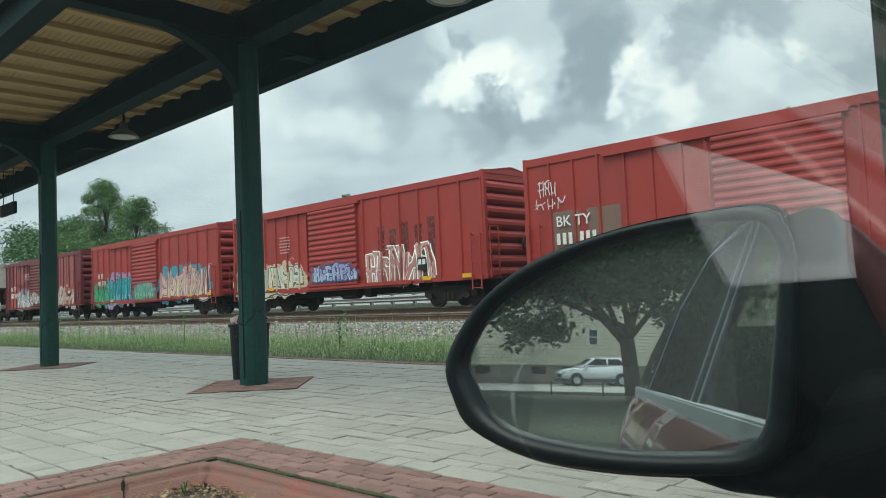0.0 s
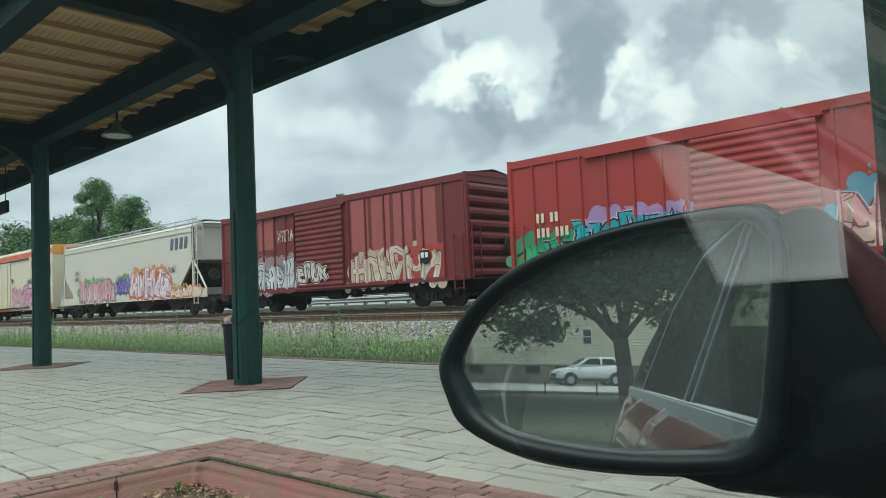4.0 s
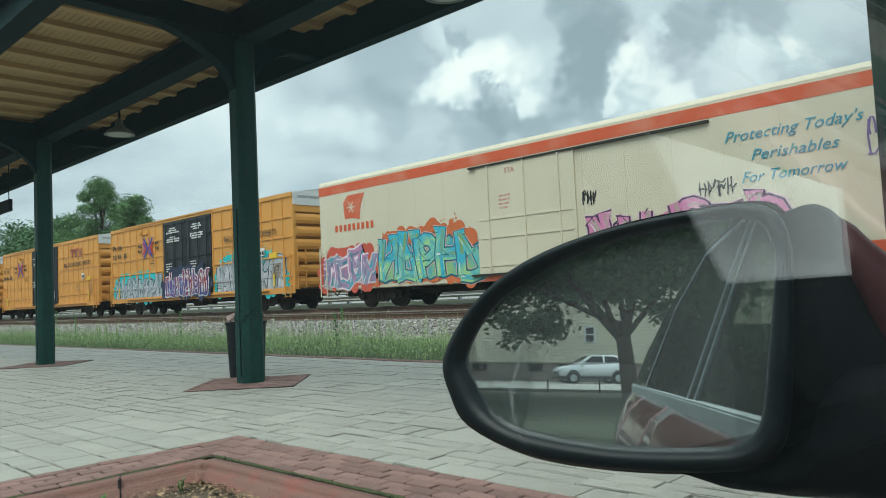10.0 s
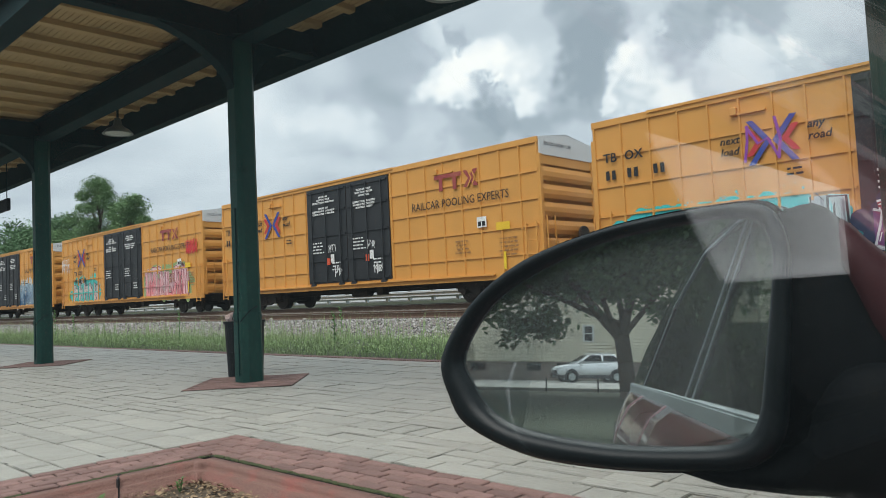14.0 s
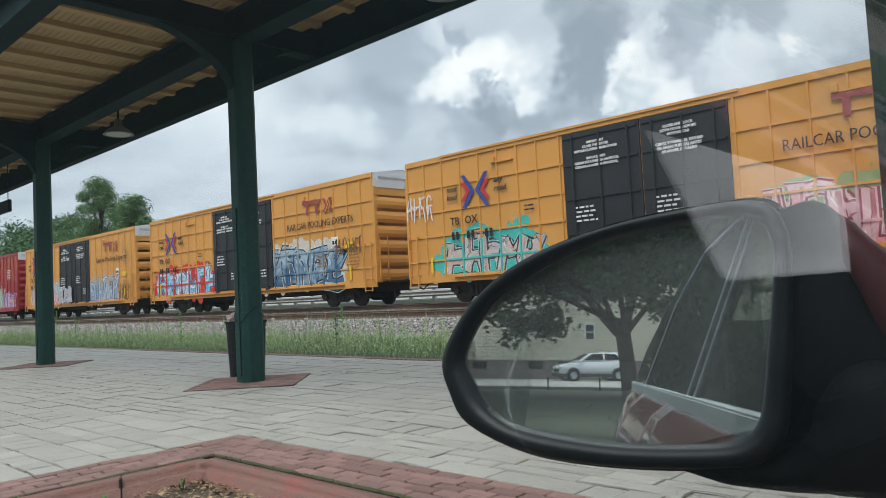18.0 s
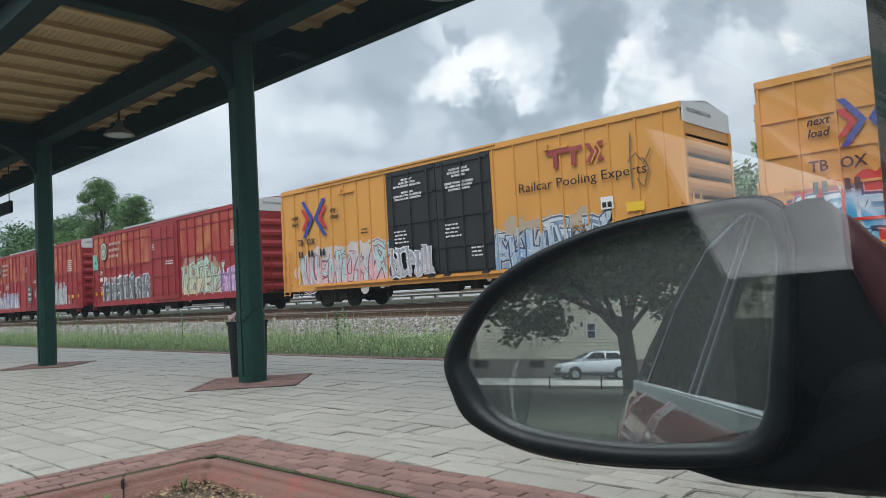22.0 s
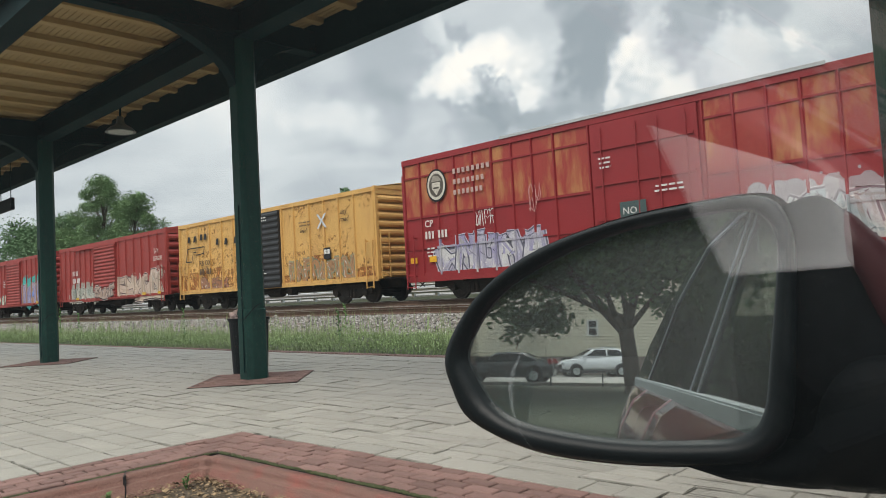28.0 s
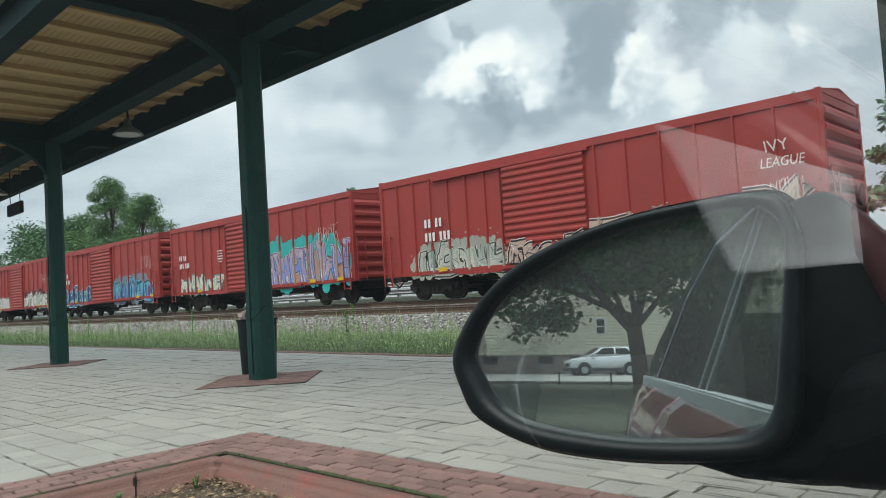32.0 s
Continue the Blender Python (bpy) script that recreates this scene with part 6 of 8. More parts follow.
    patches(D, ((-L + 1.2, -L + 2.9, 1.0, 2.7), (L - 3.4, L - 1.0, 1.0, 2.2)), (0.42, 0.05, 0.04))
    number_block(D, -L + 1.45, 2.3, marks=("BK", "TY"))
    graffiti(D, -L + 2.6, -L + 6.0, 0.80, 2.5, 31, (0.30, 0.22, 0.24), PALE, (0.05, 0.06, 0.08), 5, (0.44, 0.48, 0.54))
    graffiti(D, -L + 6.1, -L + 8.0, 1.2, 2.1, 32, None, (0.62, 0.55, 0.52), INK, 3, y=-1.655)
    graffiti(D, -L + 9.4, L - 1.4, 0.80, 2.4, 33, (0.52, 0.42, 0.34), (0.55, 0.48, 0.38), (0.20, 0.05, 0.05), 5, weight=0.7)
    placards(D, L - 2.2, 1.55)
    tag(D, -L + 4.6, 3.0, 1.2, 0.5, 9, PALE)


def build_yellow_cars():
    G = yellow_boxcar(-128.9, -110.4, "yellow high-cube boxcar with black plug doors and turquoise graffiti")
    L = 18.5 / 2
    H_ = copy_car(G, -149.35, -130.8, "clean yellow high-cube boxcar with black plug doors")
    I = copy_car(G, -169.7, -151.3, "yellow high-cube boxcar with black plug doors and pink block graffiti")
    J = copy_car(G, -190.0, -171.65, "yellow high-cube boxcar with red and blue graffiti")
    K = yellow_boxcar(-210.3, -192.0, "yellow boxcar with upright side posts and pink and pale blue graffiti", girts=False)
    for c, ex, sc, nx, nz in ((G, 4.96, 1.0, 0.35, 3.82), (H_, 4.2, 1.0, 0.35, 3.55), (I, 3.26, 1.0, 2.1, 2.62), (J, 2.39, 1.0, 1.1, 2.66), (K, 2.38, 1.38, 1.2, 2.62)):
        yellow_lettering(c, 18.5, 5.06, ex, sc, nx, nz, c is K)
    graffiti(G, -L + 0.4, -L + 6.6, 0.72, 2.45, 51, CYAN, (0.46, 0.48, 0.54), INK, 6, (0.36, 0.44, 0.46))
    graffiti(G, -L + 6.9, -L + 11.6, 0.75, 2.5, 52, (0.02, 0.03, 0.08), (0.04, 0.06, 0.30), (0.5, 0.5, 0.52), 7, (0.30, 0.03, 0.05), y=-1.645, weight=0.6)
    graffiti(G, -L + 12.0, L - 0.7, 0.72, 2.85, 53, CYAN, (0.50, 0.50, 0.54), INK, 4, (0.38, 0.42, 0.45))
    tag(G, -L + 4.2, 3.2, 1.0, 1.0, 3, (0.25, 0.05, 0.35), n=1, lw=0.07)
    graffiti(I, -L + 1.6, -L + 5.8, 0.72, 2.6, 54, (0.06, 0.50, 0.45), (0.60, 0.42, 0.36), (0.05, 0.04, 0.05), 4, (0.52, 0.52, 0.50), haze=0.12, ground=(0.06, 0.50, 0.45))
    graffiti(I, -L + 12.0, L - 1.4, 0.72, 2.7, 55, (0.30, 0.42, 0.18), (0.72, 0.24, 0.26), (0.20, 0.03, 0.06), 5, (0.70, 0.48, 0.50))
    for x in (8.05, 10.4):
        part("placard", box(bmesh.new(), -L + x, -L + x + 0.2, -1.618, -1.614, 1.72, 1.98), paint((0.62, 0.08, 0.03)), H_, "red door placard")
        part("placard", box(bmesh.new(), -L + x + 0.24, -L + x + 0.46, -1.618, -1.614, 1.80, 2.12), WHITE, H_, "white door placard")
        tag(H_, -L + x + 0.1, 2.2, 0.5, 0.3, 61 + int(x), PALE, y=-1.618, n=2, lw=0.03)
        tag(H_, -L + x + 0.45, 1.25, 0.5, 0.35, 63 + int(x), PALE, y=-1.618, n=2, lw=0.04)
    tag(I, L - 1.6, 3.0, 1.1, 0.7, 14, REDSP, lw=0.09)
    tag(I, -L + 0.0, 2.9, 1.3, 0.9, 15, PALE, lw=0.05)
    graffiti(J, -L + 0.4, -L + 7.1, 0.66, 2.6, 56, (0.66, 0.035, 0.02), (0.06, 0.42, 0.70), (0.03, 0.05, 0.12), 5, (0.62, 0.72, 0.74), haze=0.10, ground=(0.66, 0.035, 0.02))
    graffiti(J, -L + 11.2, L - 2.0, 0.72, 3.0, 57, (0.70, 0.66, 0.60), (0.05, 0.14, 0.26), INK, 4, (0.34, 0.46, 0.54), weight=1.2)
    tag(J, L - 2.3, 2.1, 1.6, 0.6, 16, (0.15, 0.08, 0.04), lw=0.06)
    graffiti(K, -L + 1.2, -L + 6.7, 0.72, 2.5, 58, (0.62, 0.56, 0.56), (0.70, 0.38, 0.42), (0.18, 0.08, 0.10), 5, (0.36, 0.60, 0.60), ground=(0.68, 0.40, 0.43))
    graffiti(K, -L + 6.9, -L + 9.2, 0.9, 2.3, 59, None, (0.45, 0.40, 0.42), (0.5, 0.5, 0.52), 4, (0.28, 0.34, 0.40), y=-1.645, weight=0.6)
    graffiti(K, -L + 11.7, L - 2.6, 0.72, 2.6, 60, (0.50, 0.40, 0.30), (0.28, 0.40, 0.56), (0.05, 0.07, 0.12), 5, (0.52, 0.58, 0.62), weight=1.1)
    tag(K, L - 1.7, 2.9, 0.7, 1.6, 18, (0.2, 0.12, 0.05), n=1, lw=0.05)
    tag(K, L - 2.4, 0.95, 1.8, 0.9, 19, (0.06, 0.04, 0.03), lw=0.05)
    # old smooth-post yellow car
    left, right, H, sill = -268.45, -253.0, 4.42, 0.90
    N = start_car("boxcar", "faded rusty yellow boxcar with a black corrugated door", left, right, 2.1)
    L = (right - left) / 2
    part("body", box(bmesh.new(), -L, L, -1.5, 1.5, sill, H - 0.05), YELLOW_OLD, N)
    roof(N, 2 * L, H, YELLOW_OLD, 13)
    bm = bmesh.new()
    for s in (-1, 1):
        box(bm, -L, L, s * 1.5 - 0.05, s * 1.5 + 0.05, H - 0.2, H - 0.03)
    part("top_chord", bm, YELLOW_OLD, N)
    bm = bmesh.new()
    for y0, y1 in ((-1.53, -1.47), (1.47, 1.53)):
        prism(bm, [(-L, sill - 0.08), (L, sill - 0.08), (L, sill + 0.12), (-L, sill + 0.12)], "y", y0, y1)
    part("side_sill", bm, YELLOW_OLD, N)
    rib_part(N, [-L + v for v in (0.07, 0.85, 2.0, 3.1, 4.25, 5.3, 6.1)] + [-L + v for v in (9.3, 10.2, 11.3, 12.3, 13.25, 14.2, 15.38)], sill + 0.05, H - 0.15, YELLOW_OLD)
    bm = prism(bmesh.new(), pressed(-1.60, -1.64, -1.50, sill - 0.05, H - 0.22, 13), "x", -L + 6.15, -L + 9.15)
    d = part("door", bm, BLACKDOOR, N, "black corrugated plug door")
    bars(d, "notice", -L + 7.1, 3.95, 1.2, 2, WHITE, y=-1.652, rows_seed=6)
    bars(d, "notice", -L + 6.4, 3.35, 0.5, 3, WHITE, y=-1.652, rows_seed=7)
    bars(d, "notice", -L + 6.4, 1.6, 1.9, 2, WHITE, y=-1.652, rows_seed=9)
    bm = bmesh.new()
    for x, z in ((0.95, 3.42), (1.55, 3.42), (2.2, 3.46), (2.6, 3.46), (3.75, 3.12), (4.55, 3.08), (5.4, 3.06)):
        prism(bm, [(-L + x, z), (-L + x + 0.22, z), (-L + x + 0.30, z + 0.30), (-L + x + 0.08, z + 0.30)], "y", -1.574, -1.570)
    for p, q in (((0.95, 3.12), (2.65, 3.12)), ((0.95, 3.12), (0.75, 2.45)), ((0.75, 2.45), (1.35, 2.45)), ((1.35, 2.45), (1.5, 2.9)), ((1.5, 2.9), (1.78, 2.9)), ((1.78, 2.9), (1.85, 3.12)), ((2.65, 3.12), (2.55, 2.8)), ((2.55, 2.8), (1.78, 2.75))):
        ribbon(bm, [(-L + p[0], p[1]), (-L + q[0], q[1])], 0.055, -1.573)
    part("logo", bm, BLACK, N, "dark block logo")
    number_block(N, -L + 2.1, 2.2, (0.10, 0.06, 0.03), 0.28, marks=("RB", "OX"))
    text(N, "lettering", "any", -L + 13.4, 3.55, 0.3, BLACK, shear=0.3)
    text(N, "lettering", "road", -L + 13.35, 3.25, 0.3, BLACK, shear=0.3)
    bars(N, "lettering", -L + 10.6, 3.45, 0.8, 2, paint((0.2, 0.12, 0.05)), rows_seed=4)
    text(N, "lettering", "load", -L + 10.7, 3.05, 0.26, BLACK, shear=0.3)
    bm = bmesh.new()
    for s in (-1, 1):
        c = -L + 12.2
        prism(bm, [(c - s * 0.33, 3.12), (c - s * 0.20, 3.12), (c + s * 0.33, 3.70), (c + s * 0.20, 3.70)], "y", -1.574 - 0.003 * s, -1.570 - 0.003 * s)
    part("emblem", bm, paint((0.60, 0.66, 0.70)), N, "pale crossed emblem")
    graffiti(N, -L + 9.6, L - 1.4, 0.95, 2.1, 61, None, (0.44, 0.21, 0.09), (0.17, 0.20, 0.13), 6, (0.40, 0.24, 0.13), weight=0.74)
    graffiti(N, -L + 2.0, -L + 4.6, 0.95, 1.6, 62, None, (0.42, 0.16, 0.07), (0.16, 0.10, 0.08), 4, (0.40, 0.22, 0.14), weight=0.5)
    placards(N, L - 3.2, 1.85)
    # rust blooms and runs, heaviest low down and along the door track
    r = random.Random(5)
    heavy, light = spray((0.40, 0.13, 0.035), (0.52, 0.22, 0.06), 0.56), spray((0.34, 0.12, 0.035), (0.52, 0.24, 0.07), 0.66)
    for k, (x0, x1) in enumerate(((0.12, 0.8), (0.92, 1.95), (2.07, 3.05), (3.17, 4.2), (4.32, 5.25), (5.37, 6.05), (9.35, 10.15), (10.27, 11.25), (11.37, 12.25), (12.37, 13.2), (13.32, 14.15), (14.27, 15.3))):
        top = r.uniform(1.9, 2.7)
        part("rust_patch", box(bmesh.new(), -L + x0, -L + x1, -1.5035, -1.501, sill + 0.06, top - 0.6), heavy, N, "rust and flaking paint")
        part("rust_patch", box(bmesh.new(), -L + x0, -L + x1, -1.5035, -1.501, top - 0.6, top + 0.35), light, N, "rust spots")
        part("rust_patch", box(bmesh.new(), -L + x0, -L + x1, -1.5035, -1.501, H - 0.75, H - 0.22), spray((0.26, 0.09, 0.025), (0.46, 0.20, 0.05), 0.67), N, "rust spots")
    ew = to_mesh("end_wall", end_wall(2 * L, H, sill, 10, 0.07), YELLOW_OLD)
    part("end_wall", ew, YELLOW_OLD, N)
    part("end_wall", ew, YELLOW_OLD, N).matrix_basis = pose(0, 0, 0, 0, 0, 180)
    end_gear(N, 2 * L, sill, YELLOW_OLD)
    underframe(N, 2 * L, sill)


def cp_boxcar(left, right, label, material, H=5.08, sill=0.78):
    L = (right - left) / 2
    car = start_car("boxcar", label, left, right, 2.75)
    part("body", box(bmesh.new(), -L, L, -1.5, 1.5, sill, H - 0.05), material, car)
    roof(car, 2 * L, H, material, 16)
    bm = bmesh.new()
    for s in (-1, 1):
        box(bm, -L, L, s * 1.5 - 0.05, s * 1.5 + 0.05, H - 0.22, H - 0.02)
        box(bm, -L, L, s * 1.5 - 0.03, s * 1.5 + 0.03, sill - 0.12, sill + 0.2)
    part("side_sill", bm, material, car)
    part("roof_edge", box(bmesh.new(), -L + 4.6, L - 4.4, -1.58, -1.5, H - 0.04, H + 0.05), SILVER, car)
    bays = [-L + v for v in (0.06, 0.86, 1.71, 2.52, 3.35, 4.17, 4.99, 5.78, 6.6, 7.84)]
    bays2 = [L - v for v in (0.06, 0.86, 1.71, 2.52, 3.35, 4.17, 4.99, 5.78, 6.6, 7.4)]
    rib_part(car, bays + bays2, sill + 0.1, H - 0.18, material, 0.08, 0.06)
    for x0, x1 in ((-L, -L + 7.84), (L - 7.4, L)):
        me = to_mesh("girt", box(bmesh.new(), x0, x1, -1.535, -1.49, -0.03, 0.03), material)
        for z in (sill + 1.05, sill + 2.15, sill + 3.6):
            part("girt", me, material, car).matrix_basis = pose(0, 0, z)
    # bleached panels along the top
    for x0, x1 in list(zip(bays, bays[1:])) + list(zip(bays2[1:], bays2)):
        part("panel", box(bmesh.new(), x0 + 0.06, x1 - 0.06, -1.506, -1.499, sill + 2.2, H - 0.24), CP_FADE, car, "sun-bleached side panel")
    bm = box(bmesh.new(), -L + 7.95, L - 7.5, -1.60, -1.5, sill + 0.05, H - 0.25)
    d = part("door", bm, material, car, "wide red plug door")
    me = to_mesh("stiffener", box(bmesh.new(), -L + 8.05, L - 7.6, -1.64, -1.60, -0.04, 0.04), material)
    for z in (sill + 0.4, sill + 1.3, sill + 2.3, sill + 3.3):
        part("stiffener", me, material, d).matrix_basis = pose(0, 0, z)
    me = to_mesh("lock_rod", rod(bmesh.new(), (0, -1.645, sill + 0.2), (0, -1.645, H - 0.4), 0.025, 6), material)
    for x in (-L + 8.3, -L + 9.4, L - 8.6, L - 7.8):
        part("lock_rod", me, material, d).matrix_basis = pose(x, 0, 0)
    bars(d, "notice", -L + 8.2, sill + 3.0, 0.4, 3, WHITE, y=-1.655, rows_seed=1)
    bars(d, "notice", -L + 9.8, sill + 2.0, 0.9, 2, WHITE, y=-1.655, rows_seed=2)
    ew = to_mesh("end_wall", end_wall(2 * L, H - 0.55, sill, 7, 0.07), material)
    part("end_wall", ew, material, car)
    part("end_wall", ew, material, car).matrix_basis = pose(0, 0, 0, 0, 0, 180)
    bm = bmesh.new()
    for s in (-1, 1):
        prism(bm, [(-1.5, H - 0.57), (1.5, H - 0.57), (1.5, H - 0.02), (0, H + 0.15), (-1.5, H - 0.02)], "x", s * L - 0.02, s * L + 0.035)
    part("end_band", bm, ENDWHITE, car, "white band across the top of the end")
    end_note = text(car, "end_stencil", "EXCESS HEIGHT CAR", 0, 0, 0.16, paint((0.10, 0.11, 0.12)))
    end_note.matrix_basis = pose(L + 0.039, -1.25, H - 0.26, 0, 0, 90)
    end_gear(car, 2 * L, sill, material)
    underframe(car, 2 * L, sill)
    # round badge and three lines of blocked lettering
    def disc(r, y, m, name, r_in=0.0):
        bm = bmesh.new()
        c = (-L + 1.71, H - 1.12)
        ring = [bm.verts.new((c[0] + math.cos(k * 0.2618) * r * 0.92, y, c[1] + math.sin(k * 0.2618) * r * 1.1)) for k in range(24)]
        bm.faces.new(ring)
        part(name, bm, m, car, "pale round badge")
    disc(0.52, -1.572, BLACK, "badge")
    disc(0.46, -1.575, paint((0.62, 0.58, 0.50)), "badge")
    disc(0.37, -1.578, paint((0.10, 0.085, 0.07)), "badge")
    cx, cz = -L + 1.71, H - 1.12
    shield = prism(bmesh.new(), [(cx - 0.2, cz + 0.10), (cx - 0.2, cz - 0.10), (cx, cz - 0.34), (cx + 0.2, cz - 0.10), (cx + 0.2, cz + 0.10)], "y", -1.583, -1.580)
    part("badge_shield", shield, paint((0.60, 0.56, 0.48)), car, "pale shield shape")
    ridge = prism(bmesh.new(), [(cx - 0.26, cz + 0.14), (cx + 0.26, cz + 0.14), (cx + 0.12, cz + 0.30), (cx - 0.10, cz + 0.36)], "y", -1.583, -1.580)
    part("badge_crest", ridge, paint((0.34, 0.31, 0.26)), car)
    part("badge_bar", box(bmesh.new(), cx - 0.13, cx + 0.13, -1.5865, -1.584, cz - 0.12, cz - 0.06), paint((0.10, 0.085, 0.07)), car)
    for j, (n, w) in enumerate(((8, 2.0), (7, 1.7), (7, 1.6))):
        part("lettering", stripes(-L + 2.5, H - 0.84 - j * 0.36, w * 0.85, 0.17, n), paint((0.52, 0.36, 0.32)), car, "line of pale block lettering")
    number_block(car, -L + 1.05, sill + 1.78, (0.72, 0.66, 0.62), 0.26, ((2,), (3, 3)), marks=("CP",))
    bars(car, "data_stencil", -L + 1.1, sill + 1.0, 0.5, 3, WHITE, rows_seed=3)
    bars(car, "data_stencil", L - 2.4, sill + 3.0, 0.9, 6, WHITE, rows_seed=5)
    yl = paint((0.80, 0.42, 0.02))
    for x in (-L + 0.25, -L + 1.2, L - 1.7, L - 0.8):
        part("reflector", box(bmesh.new(), x, x + 0.34, -1.575, -1.57, sill + 0.55, sill + 0.75), yl, car, "yellow reflector strip")
    return car


def build_cp_cars():
    M = cp_boxcar(-230.85, -212.2, "faded red high-cube boxcar with dark graffiti and round badge", RED_CP)
    M2 = copy_car(M, -251.5, -232.65, "sun-bleached red high-cube boxcar with silver graffiti and round badge")
    L = 18.65 / 2
    graffiti(M, -L + 1.2, -L + 7.8, 0.72, 2.7, 71, None, (0.09, 0.10, 0.12), (0.58, 0.60, 0.60), 6, (0.20, 0.21, 0.23))
    graffiti(M, L - 7.4, L - 3.4, 0.72, 3.0, 72, (0.45, 0.25, 0.18), (0.60, 0.52, 0.34), (0.10, 0.05, 0.06), 4, (0.45, 0.62, 0.52))
    graffiti(M, L - 3.6, L - 0.5, 0.72, 2.4, 73, None, (0.46, 0.28, 0.50), (0.62, 0.46, 0.58), 4, (0.36, 0.22, 0.44), weight=0.8)
    graffiti(M2, -L + 1.4, -L + 6.2, 0.72, 2.4, 74, None, (0.62, 0.62, 0.62), (0.10, 0.10, 0.14), 4, (0.36, 0.34, 0.52))
    graffiti(M2, L - 7.0, L - 2.6, 0.8, 2.5, 75, (0.40, 0.36, 0.38), (0.60, 0.60, 0.58), (0.14, 0.12, 0.14), 5, (0.42, 0.48, 0.50))
    part("graffiti_patch", box(bmesh.new(), -L + 8.8, -L + 9.6, -1.662, -1.66, 1.25, 2.5), paint((0.06, 0.10, 0.10)), M2, "dark painted square")
    for j, wd in enumerate(("NO", "SIDE", "BUST")):
        text(M2, "tag", wd, -L + 8.88, 2.15 - j * 0.36, 0.28, WHITE, y=-1.668)
    tag(M2, -L + 10.2, 1.6, 0.9, 0.6, 21, PALE, y=-1.66)
    tag(M2, -L + 3.4, 2.4, 0.8, 0.5, 22, PALE)
    tag(M2, -L + 5.6, 2.6, 0.5, 0.8, 23, (0.6, 0.3, 0.28), n=2)
    tag(M, -L + 0.0, 2.9, 0.8, 0.9, 24, (0.18, 0.42, 0.36), n=1, lw=0.3)


def build_reefer():
    left, right, H, sill = -108.54, -87.65, 5.10, 0.72
    L = (right - left) / 2
    car = start_car("refrigerator_car", "long cream insulated railcar with orange-red stripe and bright graffiti", left, right, 3.0)
    part("body", soften(box(bmesh.new(), -L, L, -1.5, 1.5, sill, H - 0.1), 0.03), CREAM, car)
    bm = prism(bmesh.new(), [(-1.5, H - 0.12), (-1.42, H + 0.02), (0, H + 0.1), (1.42, H + 0.02), (1.5, H - 0.12)], "x", -L - 0.01, L + 0.01)
    part("roof", bm, CREAM, car)
    bm = bmesh.new()
    for s in (-1, 1):
        box(bm, -L, L, s * 1.502 - 0.004, s * 1.502 + 0.004, H - 0.55, H - 0.2)
        box(bm, -L + 8.4, -L + 12.2, s * 1.506 - 0.004, s * 1.506 + 0.004, sill, sill + 0.3)
        box(bm, L - 2.6, L, s * 1.506 - 0.004, s * 1.506 + 0.004, sill, sill + 0.4)
    part("stripe", bm, ORANGE, car, "orange-red painted stripe")
    bm = prism(bmesh.new(), [(-1.45, H - 0.62), (1.45, H - 0.62), (1.45, H - 0.1), (1.32, H + 0.05), (-1.32, H + 0.05), (-1.45, H - 0.1)], "x", L + 0.01, L + 0.05)
    part("end_band", bm, AMBER, car, "amber band across the top of the end")
    bars_me = bmesh.new()
    for i in range(3):
        for k in range(5):
            box(bars_me, L + 0.05, L + 0.054, -0.9 + k * 0.4, -0.62 + k * 0.4, H - 0.28 - i * 0.13, H - 0.22 - i * 0.13)
    part("end_stencil", bars_me, ORANGE, car)
    # panel seams
    me = to_mesh("seam", box(bmesh.new(), -0.012, 0.012, -1.508, -1.5, sill + 0.05, H - 0.6), CREAM)
    for k in range(1, 15):
        x = -L + k * 2 * L / 15
        if not -L + 8.2 < x < -L + 12.5:
            part("seam", me, CREAM, car).matrix_basis = pose(x, 0, 0)
    bm = box(bmesh.new(), -L + 8.5, -L + 12.3, -1.56, -1.5, sill + 0.25, H - 0.62)
    d = part("door", bm, CREAM, car, "insulated plug door")
    rm = to_mesh("lock_rod", rod(bmesh.new(), (0, -1.585, sill + 0.3), (0, -1.585, H - 0.65), 0.03, 6), CREAM)
    for x in (9.0, 10.45, 11.75):
        part("lock_rod", rm, CREAM, d).matrix_basis = pose(-L + x, 0, 0)
    sm = to_mesh("stiffener", box(bmesh.new(), -L + 8.6, -L + 12.2, -1.58, -1.555, -0.03, 0.03), CREAM)
    for z in (sill + 0.5, sill + 1.4, sill + 2.0):
        part("stiffener", sm, CREAM, d).matrix_basis = pose(0, 0, z)
    bm = box(bmesh.new(), -L + 8.2, -L + 16.4, -1.6, -1.5, H - 0.66, H - 0.60)
    box(bm, -L + 8.2, -L + 16.4, -1.62, -1.5, sill + 0.18, sill + 0.24)
    part("door_track", bm, UNDER, car)
    # readable slogan
    bl = spray((0.05, 0.30, 0.42), (0.08, 0.42, 0.30))
    for j, (wd, x) in enumerate((("Protecting Today's", 16.74), ("Perishables", 17.36), ("For Tomorrow", 17.1))):
        text(car, "lettering", wd, -L + x, 3.83 - j * 0.53, 0.38, bl, shear=0.35, y=-1.515, bold=0.0, width=(3.15, 2.0, 2.4)[j])
    # round red emblem with blocked name
    bm = prism(bmesh.new(), [(-L + 1.62, 3.5), (-L + 2.12, 3.5), (-L + 2.5, 3.4), (-L + 2.62, 4.0), (-L + 2.85, 4.4), (-L + 1.85, 4.4), (-L + 1.55, 4.15)], "y", -1.512, -1.508)
    part("emblem", bm, ORANGE, car, "orange-red block emblem")
    bm = bmesh.new()
